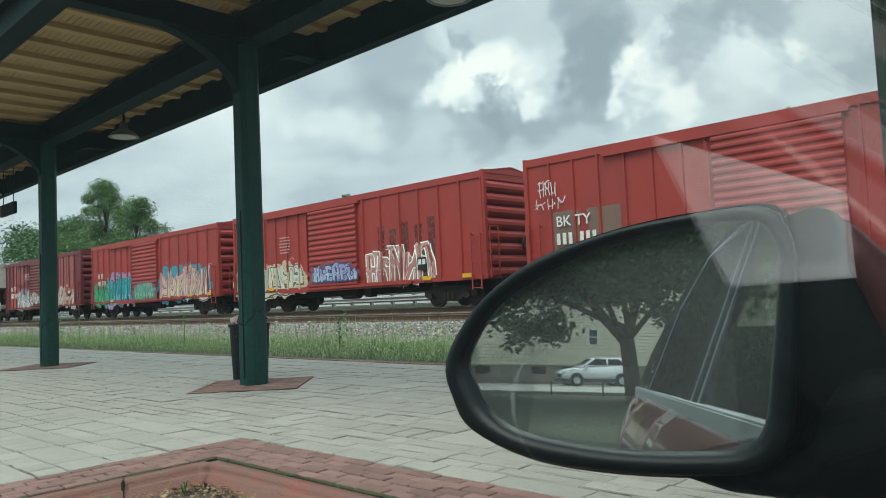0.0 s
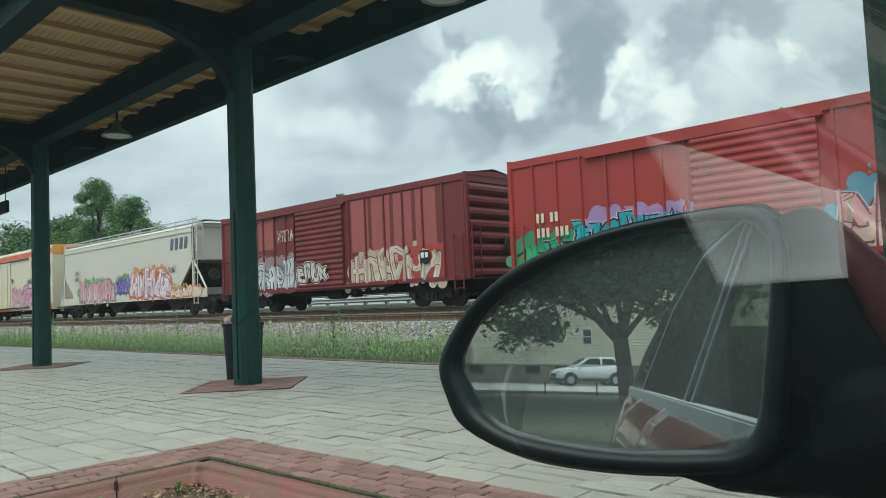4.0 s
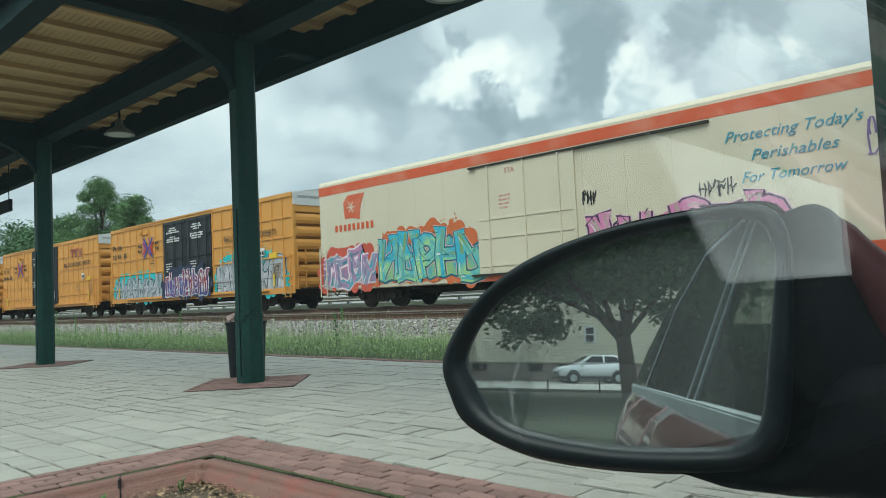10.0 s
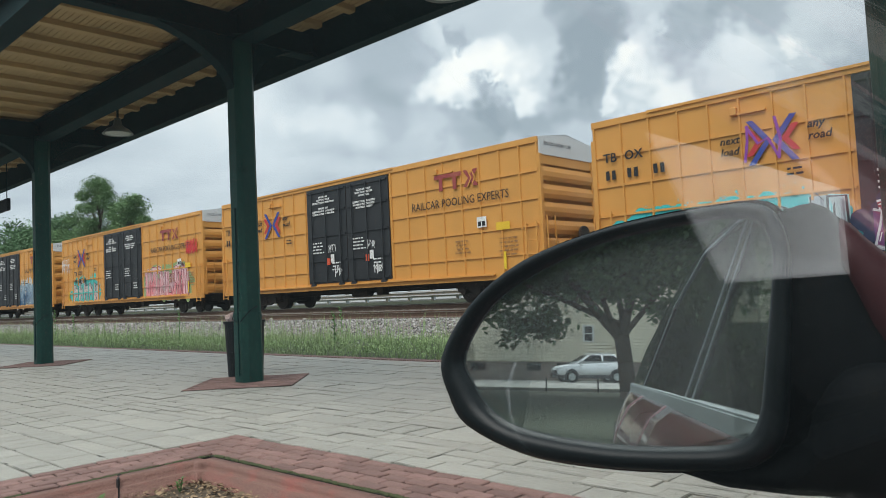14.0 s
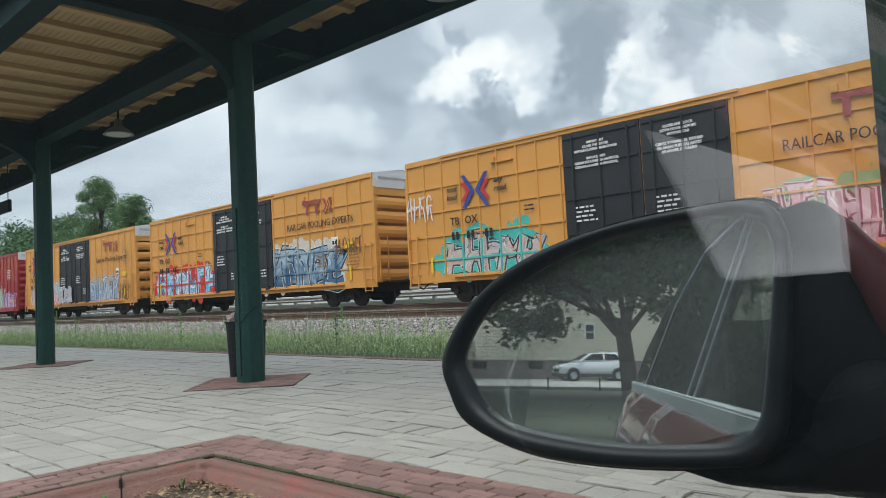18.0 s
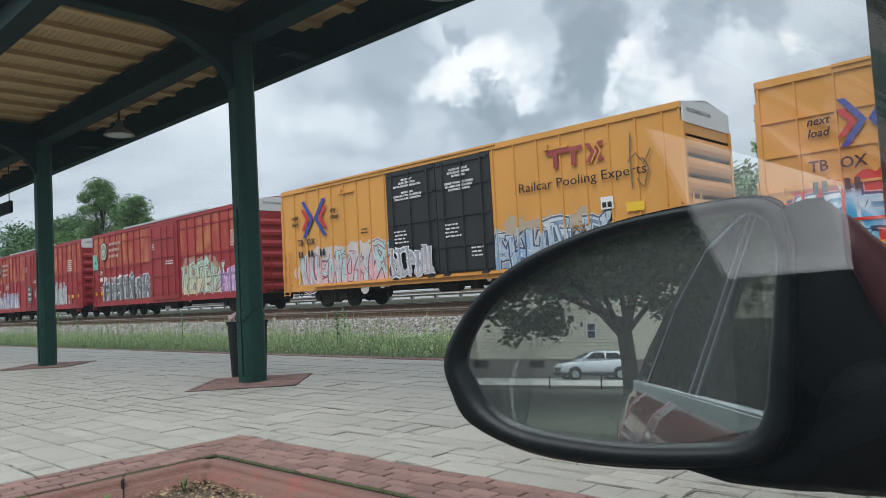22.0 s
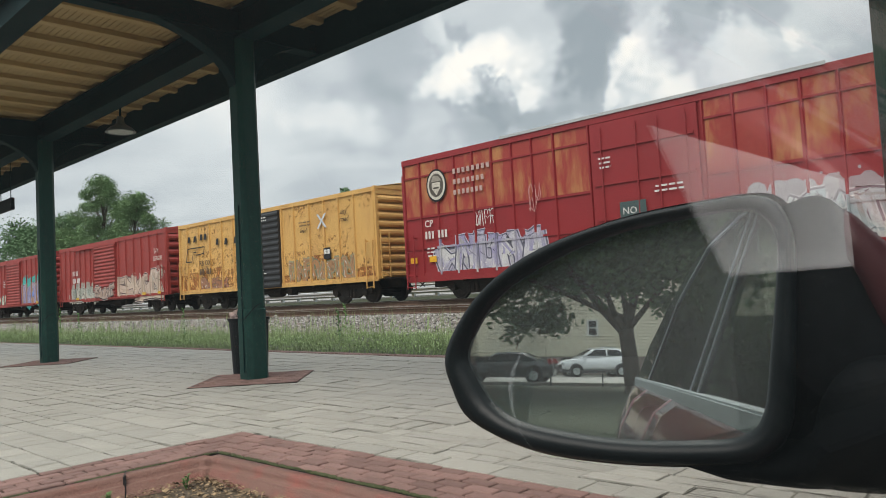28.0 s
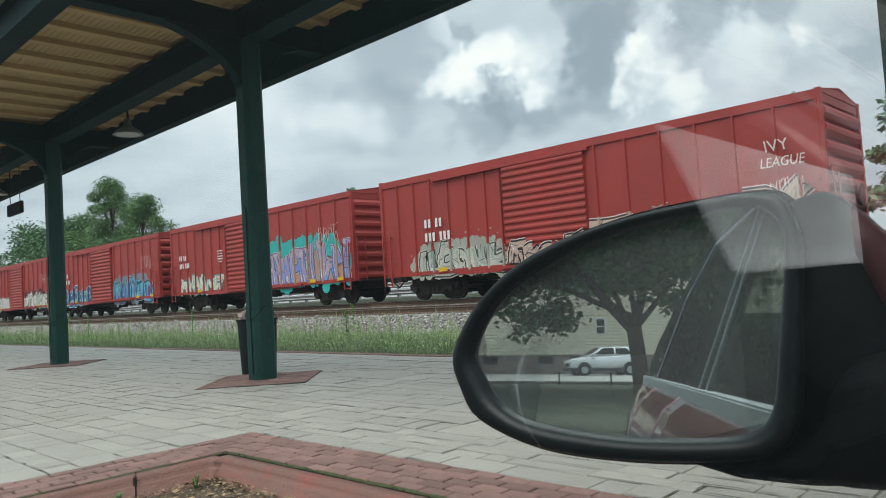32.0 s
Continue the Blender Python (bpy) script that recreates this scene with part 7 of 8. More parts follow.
    for k in range(3):
        a = k * math.pi / 3
        dx, dz = math.cos(a) * 0.24, math.sin(a) * 0.24
        prism(bm, [(-L + 2.02 - dx - dz * 0.1, 3.92 - dz + dx * 0.1), (-L + 2.02 + dx - dz * 0.1, 3.92 + dz + dx * 0.1), (-L + 2.02 + dx + dz * 0.1, 3.92 + dz - dx * 0.1), (-L + 2.02 - dx + dz * 0.1, 3.92 - dz - dx * 0.1)], "y", -1.517 - 0.001 * k, -1.514 - 0.001 * k)
    part("emblem", bm, CREAM, car, "pale six-pointed star")
    part("lettering", stripes(-L + 1.0, 3.02, 2.4, 0.26, 9, y=-1.512), ORANGE, car, "row of orange-red block lettering")
    text(car, "lettering", "STA", -L + 9.7, H - 0.98, 0.24, paint((0.5, 0.2, 0.15)), y=-1.568)
    bars(car, "data_stencil", -L + 9.4, H - 1.7, 0.5, 4, paint((0.6, 0.3, 0.25)), y=-1.568, rows_seed=6)
    bars(car, "data_stencil", L - 4.0, sill + 1.5, 1.4, 4, paint((0.5, 0.45, 0.36)), y=-1.512, rows_seed=9)
    part("reflector", box(bmesh.new(), L - 2.45, L - 1.8, -1.515, -1.51, sill + 0.5, sill + 0.9), paint((0.78, 0.40, 0.04)), car, "amber placard")
    graffiti(car, -L + 0.1, -L + 3.4, sill, 2.5, 81, (0.62, 0.10, 0.06), (0.08, 0.34, 0.44), (0.55, 0.50, 0.55), 3, (0.48, 0.22, 0.40), y=-1.515)
    graffiti(car, -L + 3.4, -L + 8.6, sill, 3.0, 82, (0.66, 0.16, 0.05), (0.34, 0.60, 0.26), (0.02, 0.12, 0.18), 4, (0.06, 0.44, 0.58), y=-1.515)
    graffiti(car, -L + 12.5, L - 2.9, sill + 0.05, 2.95, 83, None, (0.72, 0.58, 0.52), (0.05, 0.02, 0.06), 5, (0.62, 0.22, 0.40), y=-1.515, weight=1.15)
    tag(car, L - 0.95, 3.0, 0.9, 0.8, 25, (0.16, 0.10, 0.28), y=-1.515, lw=0.045)
    tag(car, -L + 12.5, 2.75, 0.5, 0.4, 26, INK, y=-1.515, n=3, lw=0.04)
    tag(car, L - 4.9, 2.55, 1.0, 0.4, 27, INK, y=-1.515, lw=0.04)
    for s in (-1, 1):
        part("end_wall", box(bmesh.new(), s * L - 0.02 + (0 if s < 0 else 0.0), s * L + 0.02, -1.46, 1.46, sill, H - 0.63), CREAM, car)
    end_gear(car, 2 * L, sill + 0.1, CREAM)
    underframe(car, 2 * L, sill + 0.05)


def build_hopper():
    left, right, H, sill = -86.0, -66.9, 4.62, 1.0
    L = (right - left) / 2
    car = start_car("hopper_car", "pale grey covered hopper railcar with sloped ends and bright graffiti", left, right, 1.9)
    # side plates bulge slightly; the ends slope in below
    bm = bmesh.new()
    out = [(-L + 0.55, H - 0.12), (L - 1.35, H - 0.12), (L - 1.35, 2.75), (L - 2.75, 1.55), (L - 2.75, sill), (-L + 2.1, sill), (-L + 2.1, 1.55), (-L + 0.55, 2.75)]
    prism(bm, out, "y", -1.5, 1.5)
    part("body", soften(bm, 0.05, 2), HOPPER, car)
    bm = prism(bmesh.new(), [(-1.52, H - 0.16), (-1.15, H + 0.02), (0, H + 0.06), (1.15, H + 0.02), (1.52, H - 0.16)], "x", -L + 0.5, L - 1.3)
    part("roof", bm, HOPPER, car)
    part("top_chord", box(bmesh.new(), -L + 0.5, L - 1.3, -1.54, -1.48, H - 0.42, H - 0.36), HOPPER, car, "dark seam under the roof line")
    # side sill all along
    bm = bmesh.new()
    for s in (-1, 1):
        box(bm, -L + 0.02, L - 0.02, s * 1.5 - 0.03, s * 1.5 + 0.03, sill - 0.12, sill + 0.30)
    part("side_sill", bm, HOPPER, car)
    for k in range(4):
        x = -L + 4.2 + k * 3.65
        bm = prism(bmesh.new(), [(x - 1.65, sill), (x + 1.65, sill), (x + 0.45, sill - 0.62), (x - 0.45, sill - 0.62)], "y", -1.1, 1.1)
        box(bm, x - 0.5, x + 0.5, -1.2, 1.2, sill - 0.70, sill - 0.60)
        part("discharge_hopper", bm, UNDER, car)
    # running board with rail along the roof edge
    part("running_board", box(bmesh.new(), -L + 0.2, L - 0.9, -1.0, -0.7, H + 0.14, H + 0.17), SILVER, car)
    bm = bmesh.new()
    box(bm, -L + 0.4, L - 1.2, -1.40, -1.36, H + 0.20, H + 0.25)
    part("hand_rail", bm, SILVER, car)
    me = to_mesh("stanchion", box(bmesh.new(), -0.025, 0.025, -1.40, -1.35, H - 0.1, H + 0.25), SILVER)
    for k in range(13):
        part("stanchion", me, SILVER, car).matrix_basis = pose(-L + 0.6 + k * 1.38, 0, 0)
    hm = bmesh.new()
    box(hm, -L + 1.2, L - 2.0, -0.35, 0.35, H + 0.02, H + 0.16)
    part("hatch_cover", hm, HOPPER, car)
    for s, off in ((1, 1.35), (-1, 0.55)):
        bm = bmesh.new()
        x = s * (L - off)
        for a, b in (((x, -1.45, 2.7), (s * (L - 0.1), -1.45, sill + 0.2)), ((x, 1.45, 2.7), (s * (L - 0.1), 1.45, sill + 0.2))):
            rod(bm, a, b, 0.05, 6)
        box(bm, min(x, x - s * 0.12), max(x, x - s * 0.12), -1.5, -1.40, sill, H - 0.1)
        part("end_post", bm, HOPPER, car)
        bm = prism(bmesh.new(), [(s * (L - off), 2.75), (s * (L - off - 1.4), 1.5), (s * (L - off - 1.4), 1.4), (s * (L - off), 2.6)], "y", -1.4, 1.4)
        part("slope_sheet", bm, UNDER, car)
        part("bolster", box(bmesh.new(), min(s * (L - 0.05), s * (L - 2.9)), max(s * (L - 0.05), s * (L - 2.9)), -0.5, 0.5, 0.72, 1.0), UNDER, car)
        # ladder flat on the end, a low one at the corner, and a walkway across the roof end
        bm = bmesh.new()
        xx = s * (L - off + 0.07)
        for k in (-1.40, -0.96):
            box(bm, xx - 0.02, xx + 0.02, k - 0.02, k + 0.02, 2.7, H + 0.2)
        z = 2.8
        while z < H + 0.2:
            rod(bm, (xx, -1.40, z), (xx, -0.96, z), 0.014, 6)
            z += 0.40
        part("ladder", bm, HOPPER, car, "grey end ladder")
        bm = bmesh.new()
        xx = s * (L - 0.3)
        top = H + 0.3 if s > 0 else sill + 1.15
        xx = s * (L - off + 0.30) if s > 0 else xx
        for k in (-0.2, 0.2):
            box(bm, xx + k - 0.018, xx + k + 0.018, -1.56, -1.53, sill - 0.45, top)
        z = sill - 0.4
        while z < top:
            rod(bm, (xx - 0.2, -1.55, z), (xx + 0.2, -1.55, z), 0.014, 6)
            z += 0.38
        part("ladder", bm, HOPPER, car, "pale grey corner ladder")
        e0, e1 = sorted((s * (L - off - 0.1), s * (L - off + 0.50)))
        part("end_walkway", box(bmesh.new(), e0, e1, -1.1, 0.6, H + 0.14, H + 0.17), SILVER, car, "steel walkway across the roof end")
    bm = rod(bmesh.new(), (L - 0.5, -0.85, 2.0), (L - 0.42, -0.85, 2.0), 0.3, 20)
    part("hand_brake_wheel", bm, UNDER, car)
    # grey block logo, number blocks
    bm = bmesh.new()
    for k in range(4):
        x = L - 3.75 + k * 0.5
        prism(bm, [(x, 3.4), (x + 0.34, 3.4), (x + 0.44, 4.0), (x + 0.1, 4.0)], "y", -1.508, -1.503)
    part("logo", bm, paint((0.10, 0.12, 0.16)), car, "dark grey block logo")
    number_block(car, -L + 2.6, 2.75, (0.12, 0.13, 0.15), 0.24, ((4,), (5,)), marks=("GPLX",))
    bars(car, "data_stencil", -L + 3.0, 1.9, 0.5, 4, paint((0.2, 0.2, 0.2)), y=-1.512, rows_seed=3)
    graffiti(car, -L + 3.2, -L + 8.5, sill - 0.1, 2.45, 91, (0.30, 0.46, 0.26), (0.66, 0.58, 0.60), (0.30, 0.05, 0.10), 6, (0.62, 0.26, 0.34), y=-1.535, haze=0.5)
    graffiti(car, -L + 8.6, -L + 10.5, 1.25, 2.45, 92, (0.22, 0.44, 0.20), (0.16, 0.08, 0.42), (0.03, 0.03, 0.10), 3, (0.28, 0.22, 0.56), y=-1.535, haze=0.5)
    graffiti(car, -L + 10.5, L - 3.7, sill - 0.1, 2.75, 93, (0.74, 0.30, 0.10), (0.50, 0.40, 0.48), (0.42, 0.05, 0.12), 4, (0.72, 0.70, 0.70), y=-1.535, weight=1.1, haze=0.5)
    graffiti(car, L - 3.8, L - 0.6, sill - 0.1, 1.6, 94, (0.72, 0.42, 0.18), (0.68, 0.60, 0.48), (0.5, 0.12, 0.05), 4, y=-1.535, weight=0.6, haze=0.52)
    tag(car, L - 3.9, 2.2, 0.8, 0.4, 31, INK, y=-1.535, n=4)


build_red_cars()
build_yellow_cars()
build_cp_cars()
build_reefer()
build_hopper()


# ---- own car and its side mirror ----
CAR = pose(0, 0, 1.05, 0, 0, -10)
CARPAINT, cp_nt, cp_b = shader("dark_red_car_paint")
cp_b.inputs["Base Color"].default_value = (0.17, 0.026, 0.026, 1)
cp_b.inputs["Roughness"].default_value = 0.32
cp_b.inputs["Metallic"].default_value = 0.25
cp_b.inputs["Coat Weight"].default_value = 1.0
cp_b.inputs["Coat Roughness"].default_value = 0.04
TRIM = mat("black_trim_plastic", (0.0025, 0.0035, 0.004), 0.62, var=0.15, fine=220, coarse=10, bump=0.05, spec=0.06)
BEZEL = mat("satin_black_plastic", (0.003, 0.006, 0.007), 0.40, var=0.15, fine=220, coarse=10, bump=0.03, spec=0.30)
# Darker copy of the car red: the cap edge's shade is in the colour.
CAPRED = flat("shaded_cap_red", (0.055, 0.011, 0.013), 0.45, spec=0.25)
CHROME = flat("chrome_trim", (0.42, 0.46, 0.46), 0.40, 1.0)
GLOSSBLACK = flat("gloss_black_trim", (0.006, 0.008, 0.009), 0.15)
CLOTH = mat("dark_cabin_fabric", (0.030, 0.031, 0.032), 0.9, var=0.2, fine=200, coarse=5, bump=0.1)
MIRROR, _nt, _b = shader("silvered_mirror")
_b.inputs["Base Color"].default_value = (0.86, 0.94, 0.94, 1)
_b.inputs["Metallic"].default_value = 0.925
_b.inputs["Roughness"].default_value = 0.012


def glass(name, tint, boost):
    """Thin glazing: clear body, mirror gloss by Fresnel (both faces counted)."""
    m = bpy.data.materials.new(name)
    m.use_nodes = True
    nt = m.node_tree
    nt.nodes.clear()
    N, L = nt.nodes.new, nt.links.new
    out, mix, tr, gl, fr, mu = N("ShaderNodeOutputMaterial"), N("ShaderNodeMixShader"), N("ShaderNodeBsdfTransparent"), N("ShaderNodeBsdfGlossy"), N("ShaderNodeLayerWeight"), N("ShaderNodeMath")
    tr.inputs[0].default_value = tint + (1,)
    gl.inputs["Roughness"].default_value = 0.01
    mu.operation = "POWER"
    mu.inputs[1].default_value = 4.0
    ma = N("ShaderNodeMath")
    ma.operation, ma.use_clamp = "MULTIPLY_ADD", True
    ma.inputs[1].default_value, ma.inputs[2].default_value = 0.95 * boost, 0.045 * boost
    L(fr.outputs["Facing"], mu.inputs[0]); L(mu.outputs[0], ma.inputs[0]); L(ma.outputs[0], mix.inputs[0])
    L(tr.outputs[0], mix.inputs[1]); L(gl.outputs[0], mix.inputs[2]); L(mix.outputs[0], out.inputs[0])
    return m


def hazy(m, amount):
    """Painted haze over a pane: scatters a little daylight, streaky, weaker towards the bottom."""
    nt = m.node_tree
    N, L = nt.nodes.new, nt.links.new
    out = [n for n in nt.nodes if n.type == "OUTPUT_MATERIAL"][0]
    clean = out.inputs[0].links[0].from_socket
    tr, mix, tc, mp, no, mr = N("ShaderNodeBsdfTranslucent"), N("ShaderNodeMixShader"), N("ShaderNodeTexCoord"), N("ShaderNodeMapping"), N("ShaderNodeTexNoise"), N("ShaderNodeMapRange")
    tr.inputs[0].default_value = (0.72, 0.88, 0.90, 1)
    mp.inputs["Scale"].default_value = (60, 60, 9)
    no.inputs["Scale"].default_value, no.inputs["Detail"].default_value = 1.0, 5
    mr.inputs[3].default_value, mr.inputs[4].default_value = amount * 0.7, amount * 1.35
    sz, zr, mu = N("ShaderNodeSeparateXYZ"), N("ShaderNodeMapRange"), N("ShaderNodeMath")
    zr.inputs[1].default_value, zr.inputs[2].default_value, zr.inputs[3].default_value = -0.10, 0.06, 0.42
    mu.operation = "MULTIPLY"
    L(tc.outputs["Object"], sz.inputs[0]); L(sz.outputs[2], zr.inputs[0]); L(zr.outputs[0], mu.inputs[0]); L(mr.outputs[0], mu.inputs[1])
    L(tc.outputs["Object"], mp.inputs[0]); L(mp.outputs[0], no.inputs["Vector"]); L(no.outputs["Fac"], mr.inputs[0])
    L(mu.outputs[0], mix.inputs[0]); L(clean, mix.inputs[1]); L(tr.outputs[0], mix.inputs[2]); L(mix.outputs[0], out.inputs[0])
    return m


PANE = glass("side_window_glass", (0.97, 0.99, 0.98), 1.0)
hazy(PANE, 0.0074)
SCREEN = glass("windscreen_glass", (0.97, 0.98, 0.98), 0.02)
TINTED = glass("tinted_window_glass", (0.05, 0.06, 0.06), 0.9)


# Painted glare: a curved window reflection drawn as a translucent white streak.
GLARE = bpy.data.materials.new("painted_glare")
GLARE.use_nodes = True
sm_n = GLARE.node_tree.nodes
sm_n.clear()
sm_out, sm_mix, sm_t, sm_d = sm_n.new("ShaderNodeOutputMaterial"), sm_n.new("ShaderNodeMixShader"), sm_n.new("ShaderNodeBsdfTransparent"), sm_n.new("ShaderNodeBsdfTranslucent")
sm_d.inputs[0].default_value = (0.85, 0.88, 0.88, 1)
sm_mix.inputs[0].default_value = 0.14
for a, b in ((sm_t.outputs[0], sm_mix.inputs[1]), (sm_d.outputs[0], sm_mix.inputs[2]), (sm_mix.outputs[0], sm_out.inputs[0])):
    GLARE.node_tree.links.new(a, b)


def lean(z):
    return -0.118 + (z + 0.145) * 0.40


def sheet(pts, t, off=0.0):
    """A slab of thickness t that follows the leaning glasshouse side; pts are (y, z)."""
    bm = prism(bmesh.new(), pts, "x", 0.0, t)
    for v in bm.verts:
        v.co.x += lean(v.co.z) + off
    return bm


def build_own_car():
    car = thing("car", "dark red parked car with black door mirror and chrome window trim", "car", "", CAR)
    # flank under the belt line, front door to tail, with a shoulder and tucked-in tail
    def flank(y0, y1, name, label):
        bm = bmesh.new()
        prof = [(-0.130, -0.158), (-0.172, -0.19), (-0.212, -0.27), (-0.238, -0.40), (-0.245, -0.60), (-0.225, -0.80), (-0.18, -0.98), (-0.08, -1.0), (-0.05, -0.6), (-0.06, -0.158)]
        n = 14
        rows = []
        for i in range(n + 1):
            y = y0 + (y1 - y0) * i / n
            k = max(0.0, (-1.45 - y)) / 0.75
            rows.append([bm.verts.new((px + 0.10 * k * k, y, pz + 0.05 * k * k * (1 if j < 2 else 0))) for j, (px, pz) in enumerate(prof)])
        m = len(prof)
        for a, b in zip(rows, rows[1:]):
            for j in range(m):
                bm.faces.new((a[j], a[(j + 1) % m], b[(j + 1) % m], b[j]))
        bm.faces.new(rows[0][::-1])
        bm.faces.new(rows[-1])
        return part(name, bm, CARPAINT, car, label, True)
    flank(0.72, -0.93, "front_door", "dark red front door")
    flank(-0.937, -1.45, "rear_door", "dark red rear door")
    flank(-1.456, -2.25, "rear_quarter", "dark red rear quarter panel")
    bm = bmesh.new()
    box(bm, -0.146, -0.112, -1.95, 0.7, -0.172, -0.128)
    for v in bm.verts:
        k = max(0.0, -1.45 - v.co.y) / 0.75
        v.co.x += 0.06 * k * k
    part("belt_trim", soften(bm, 0.004, 2), CHROME, car, "bright chrome belt moulding")
    # glasshouse
    pane = part("front_window", sheet([(-0.64, -0.145), (0.62, -0.145), (0.30, 0.27), (-0.70, 0.288)], 0.004, 0.0), PANE, car, "clear side window glass")
    pane.visible_shadow = False
    rear = part("rear_window", sheet([(-0.88, -0.145), (-0.92, 0.282), (-1.27, 0.262), (-1.49, 0.12), (-1.52, -0.145)], 0.004), TINTED, car, "tinted rear door glass")
    rear.visible_shadow = False
    q = part("quarter_window", sheet([(-1.57, -0.145), (-1.55, 0.10), (-1.70, 0.05), (-1.80, -0.145)], 0.004), TINTED, car, "tinted quarter glass")
    q.visible_shadow = False
    part("centre_pillar", sheet([(-0.64, -0.145), (-0.70, 0.288), (-0.92, 0.282), (-0.88, -0.145)], 0.02, -0.004), GLOSSBLACK, car, "gloss black centre pillar")
    for y0, y1 in ((-0.66, -0.715), (-0.745, -0.79)):
        part("pillar_seam", sheet([(y0, -0.14), (y1, 0.285), (y1 - 0.004, 0.285), (y0 - 0.004, -0.14)], 0.004, -0.007), CHROME, car, "thin bright pillar edge")
    part("rear_pillar", sheet([(-1.52, -0.145), (-1.49, 0.12), (-1.55, 0.10), (-1.57, -0.145)], 0.02, -0.004), TRIM, car, "black rear pillar")
    part("roof_rail", sheet([(0.34, 0.27), (-0.92, 0.284), (-1.27, 0.262), (-1.49, 0.12), (-1.55, 0.10), (-1.70, 0.05), (-1.80, -0.143), (-1.90, -0.14), (-1.895, -0.01), (-1.72, 0.14), (-1.52, 0.25), (-1.28, 0.30), (-0.92, 0.335), (-0.36, 0.345), (0.34, 0.33)], 0.05, 0.0), GLOSSBLACK, car, "gloss black roof side rail")
    part("window_trim", sheet([(0.30, 0.272), (-0.92, 0.286), (-1.275, 0.264), (-1.50, 0.122), (-1.53, -0.14), (-1.54, -0.14), (-1.51, 0.13), (-1.28, 0.273), (-0.92, 0.295), (0.30, 0.281)], 0.006, -0.006), CHROME, car, "thin chrome window surround")
    bm = bmesh.new()
    prof = [(0.10, 0.33), (0.25, 0.39), (0.62, 0.42), (1.0, 0.39), (1.15, 0.33), (1.13, 0.31), (0.62, 0.39), (0.12, 0.31)]
    prism(bm, [(x, z) for x, z in prof], "y", -1.3, 0.25)
    part("roof", bm, CARPAINT, car, "", True)
    part("headliner", box(bmesh.new(), 0.12, 1.13, -1.3, 0.22, 0.285, 0.305), CLOTH, car, "charcoal headliner")
    part("floor_pan", box(bmesh.new(), -0.02, 1.3, -2.2, 1.2, -1.0, -0.86), CLOTH, car)
    part("rear_bench", soften(box(bmesh.new(), 0.02, 1.22, -1.6, -1.15, -0.8, 0.06), 0.05, 2), CLOTH, car, "charcoal rear bench seat")
    part("dashboard", soften(box(bmesh.new(), 0.02, 1.22, 0.56, 1.15, -0.6, -0.245), 0.03, 2), TRIM, car, "black dashboard")
    part("bonnet", soften(box(bmesh.new(), -0.08, 1.32, 1.15, 2.1, -0.75, -0.25), 0.08, 3), CARPAINT, car, "dark red bonnet", True)
    part("far_side", soften(box(bmesh.new(), 1.28, 1.40, -2.2, 1.2, -1.0, -0.15), 0.04, 2), CARPAINT, car, "dark red far flank", True)
    def slab(name, pts, material, t, label):
        bm = bmesh.new()
        bm.faces.new([bm.verts.new(p) for p in pts])
        bmesh.ops.solidify(bm, geom=bm.faces[:], thickness=t)
        ob = part(name, bm, material, car, label)
        ob.visible_shadow = material is not SCREEN
        return ob
    slab("windscreen", [(0.10, 1.13, -0.24), (1.18, 1.13, -0.24), (1.06, 0.30, 0.31), (0.20, 0.30, 0.31)], SCREEN, 0.005, "clear windscreen")
    slab("rear_screen", [(1.16, -1.95, -0.16), (0.14, -1.95, -0.16), (0.24, -1.32, 0.31), (1.04, -1.32, 0.31)], SCREEN, 0.005, "rear screen")
    for x in (0.32, 0.98):
        st = part("front_seat", soften(box(bmesh.new(), x - 0.24, x + 0.24, -0.75, -0.15, -0.62, -0.42), 0.05, 2), CLOTH, car, "charcoal front seat", True)
        part("backrest", soften(box(bmesh.new(), x - 0.23, x + 0.23, -0.84, -0.70, -0.45, 0.04), 0.05, 2), CLOTH, st, "", True)
        part("headrest", soften(box(bmesh.new(), x - 0.14, x + 0.14, -0.86, -0.76, 0.05, 0.24), 0.04, 2), CLOTH, st, "", True)
    part("tail", soften(box(bmesh.new(), 0.12, 1.22, -2.3, -1.7, -0.95, -0.16), 0.06, 3), CARPAINT, car, "dark red tail", True)
    for y in (1.55, -1.45):
        for x in (0.0, 1.25):
            w = part("wheel", rod(bmesh.new(), (x - 0.1, y, -0.88), (x + 0.1, y, -0.88), 0.32, 28), CAN, car)
            part("rim", rod(bmesh.new(), (x - 0.11, y, -0.88), (x + 0.11, y, -0.88), 0.2, 20), CHROME, w)
    # side mirror: built round the glass centre, u along its width, v up, n towards the eye
    M = Vector((-0.2699, 0.4648, 1.05 - 0.0372))
    n = Vector((0.2158, -0.9749, 0.0539)).normalized()
    u = Vector((0, 0, 1)).cross(n).normalized()
    v = n.cross(u)
    inv = CAR.inverted()
    def at(a, b, d):
        return inv @ (M + u * a + v * b + n * d)
    rim = smooth_loop([(-0.131, -0.012), (-0.1245, -0.034), (-0.109, -0.0546), (-0.080, -0.0684), (-0.0134, -0.0755), (0.0447, -0.0735), (0.0734, -0.0685), (0.0868, -0.0536), (0.0939, -0.0107), (0.1005, 0.037), (0.1005, 0.062), (0.088, 0.077), (0.05, 0.0775), (-0.0125, 0.069), (-0.0662, 0.0495), (-0.1056, 0.0255)], 4)
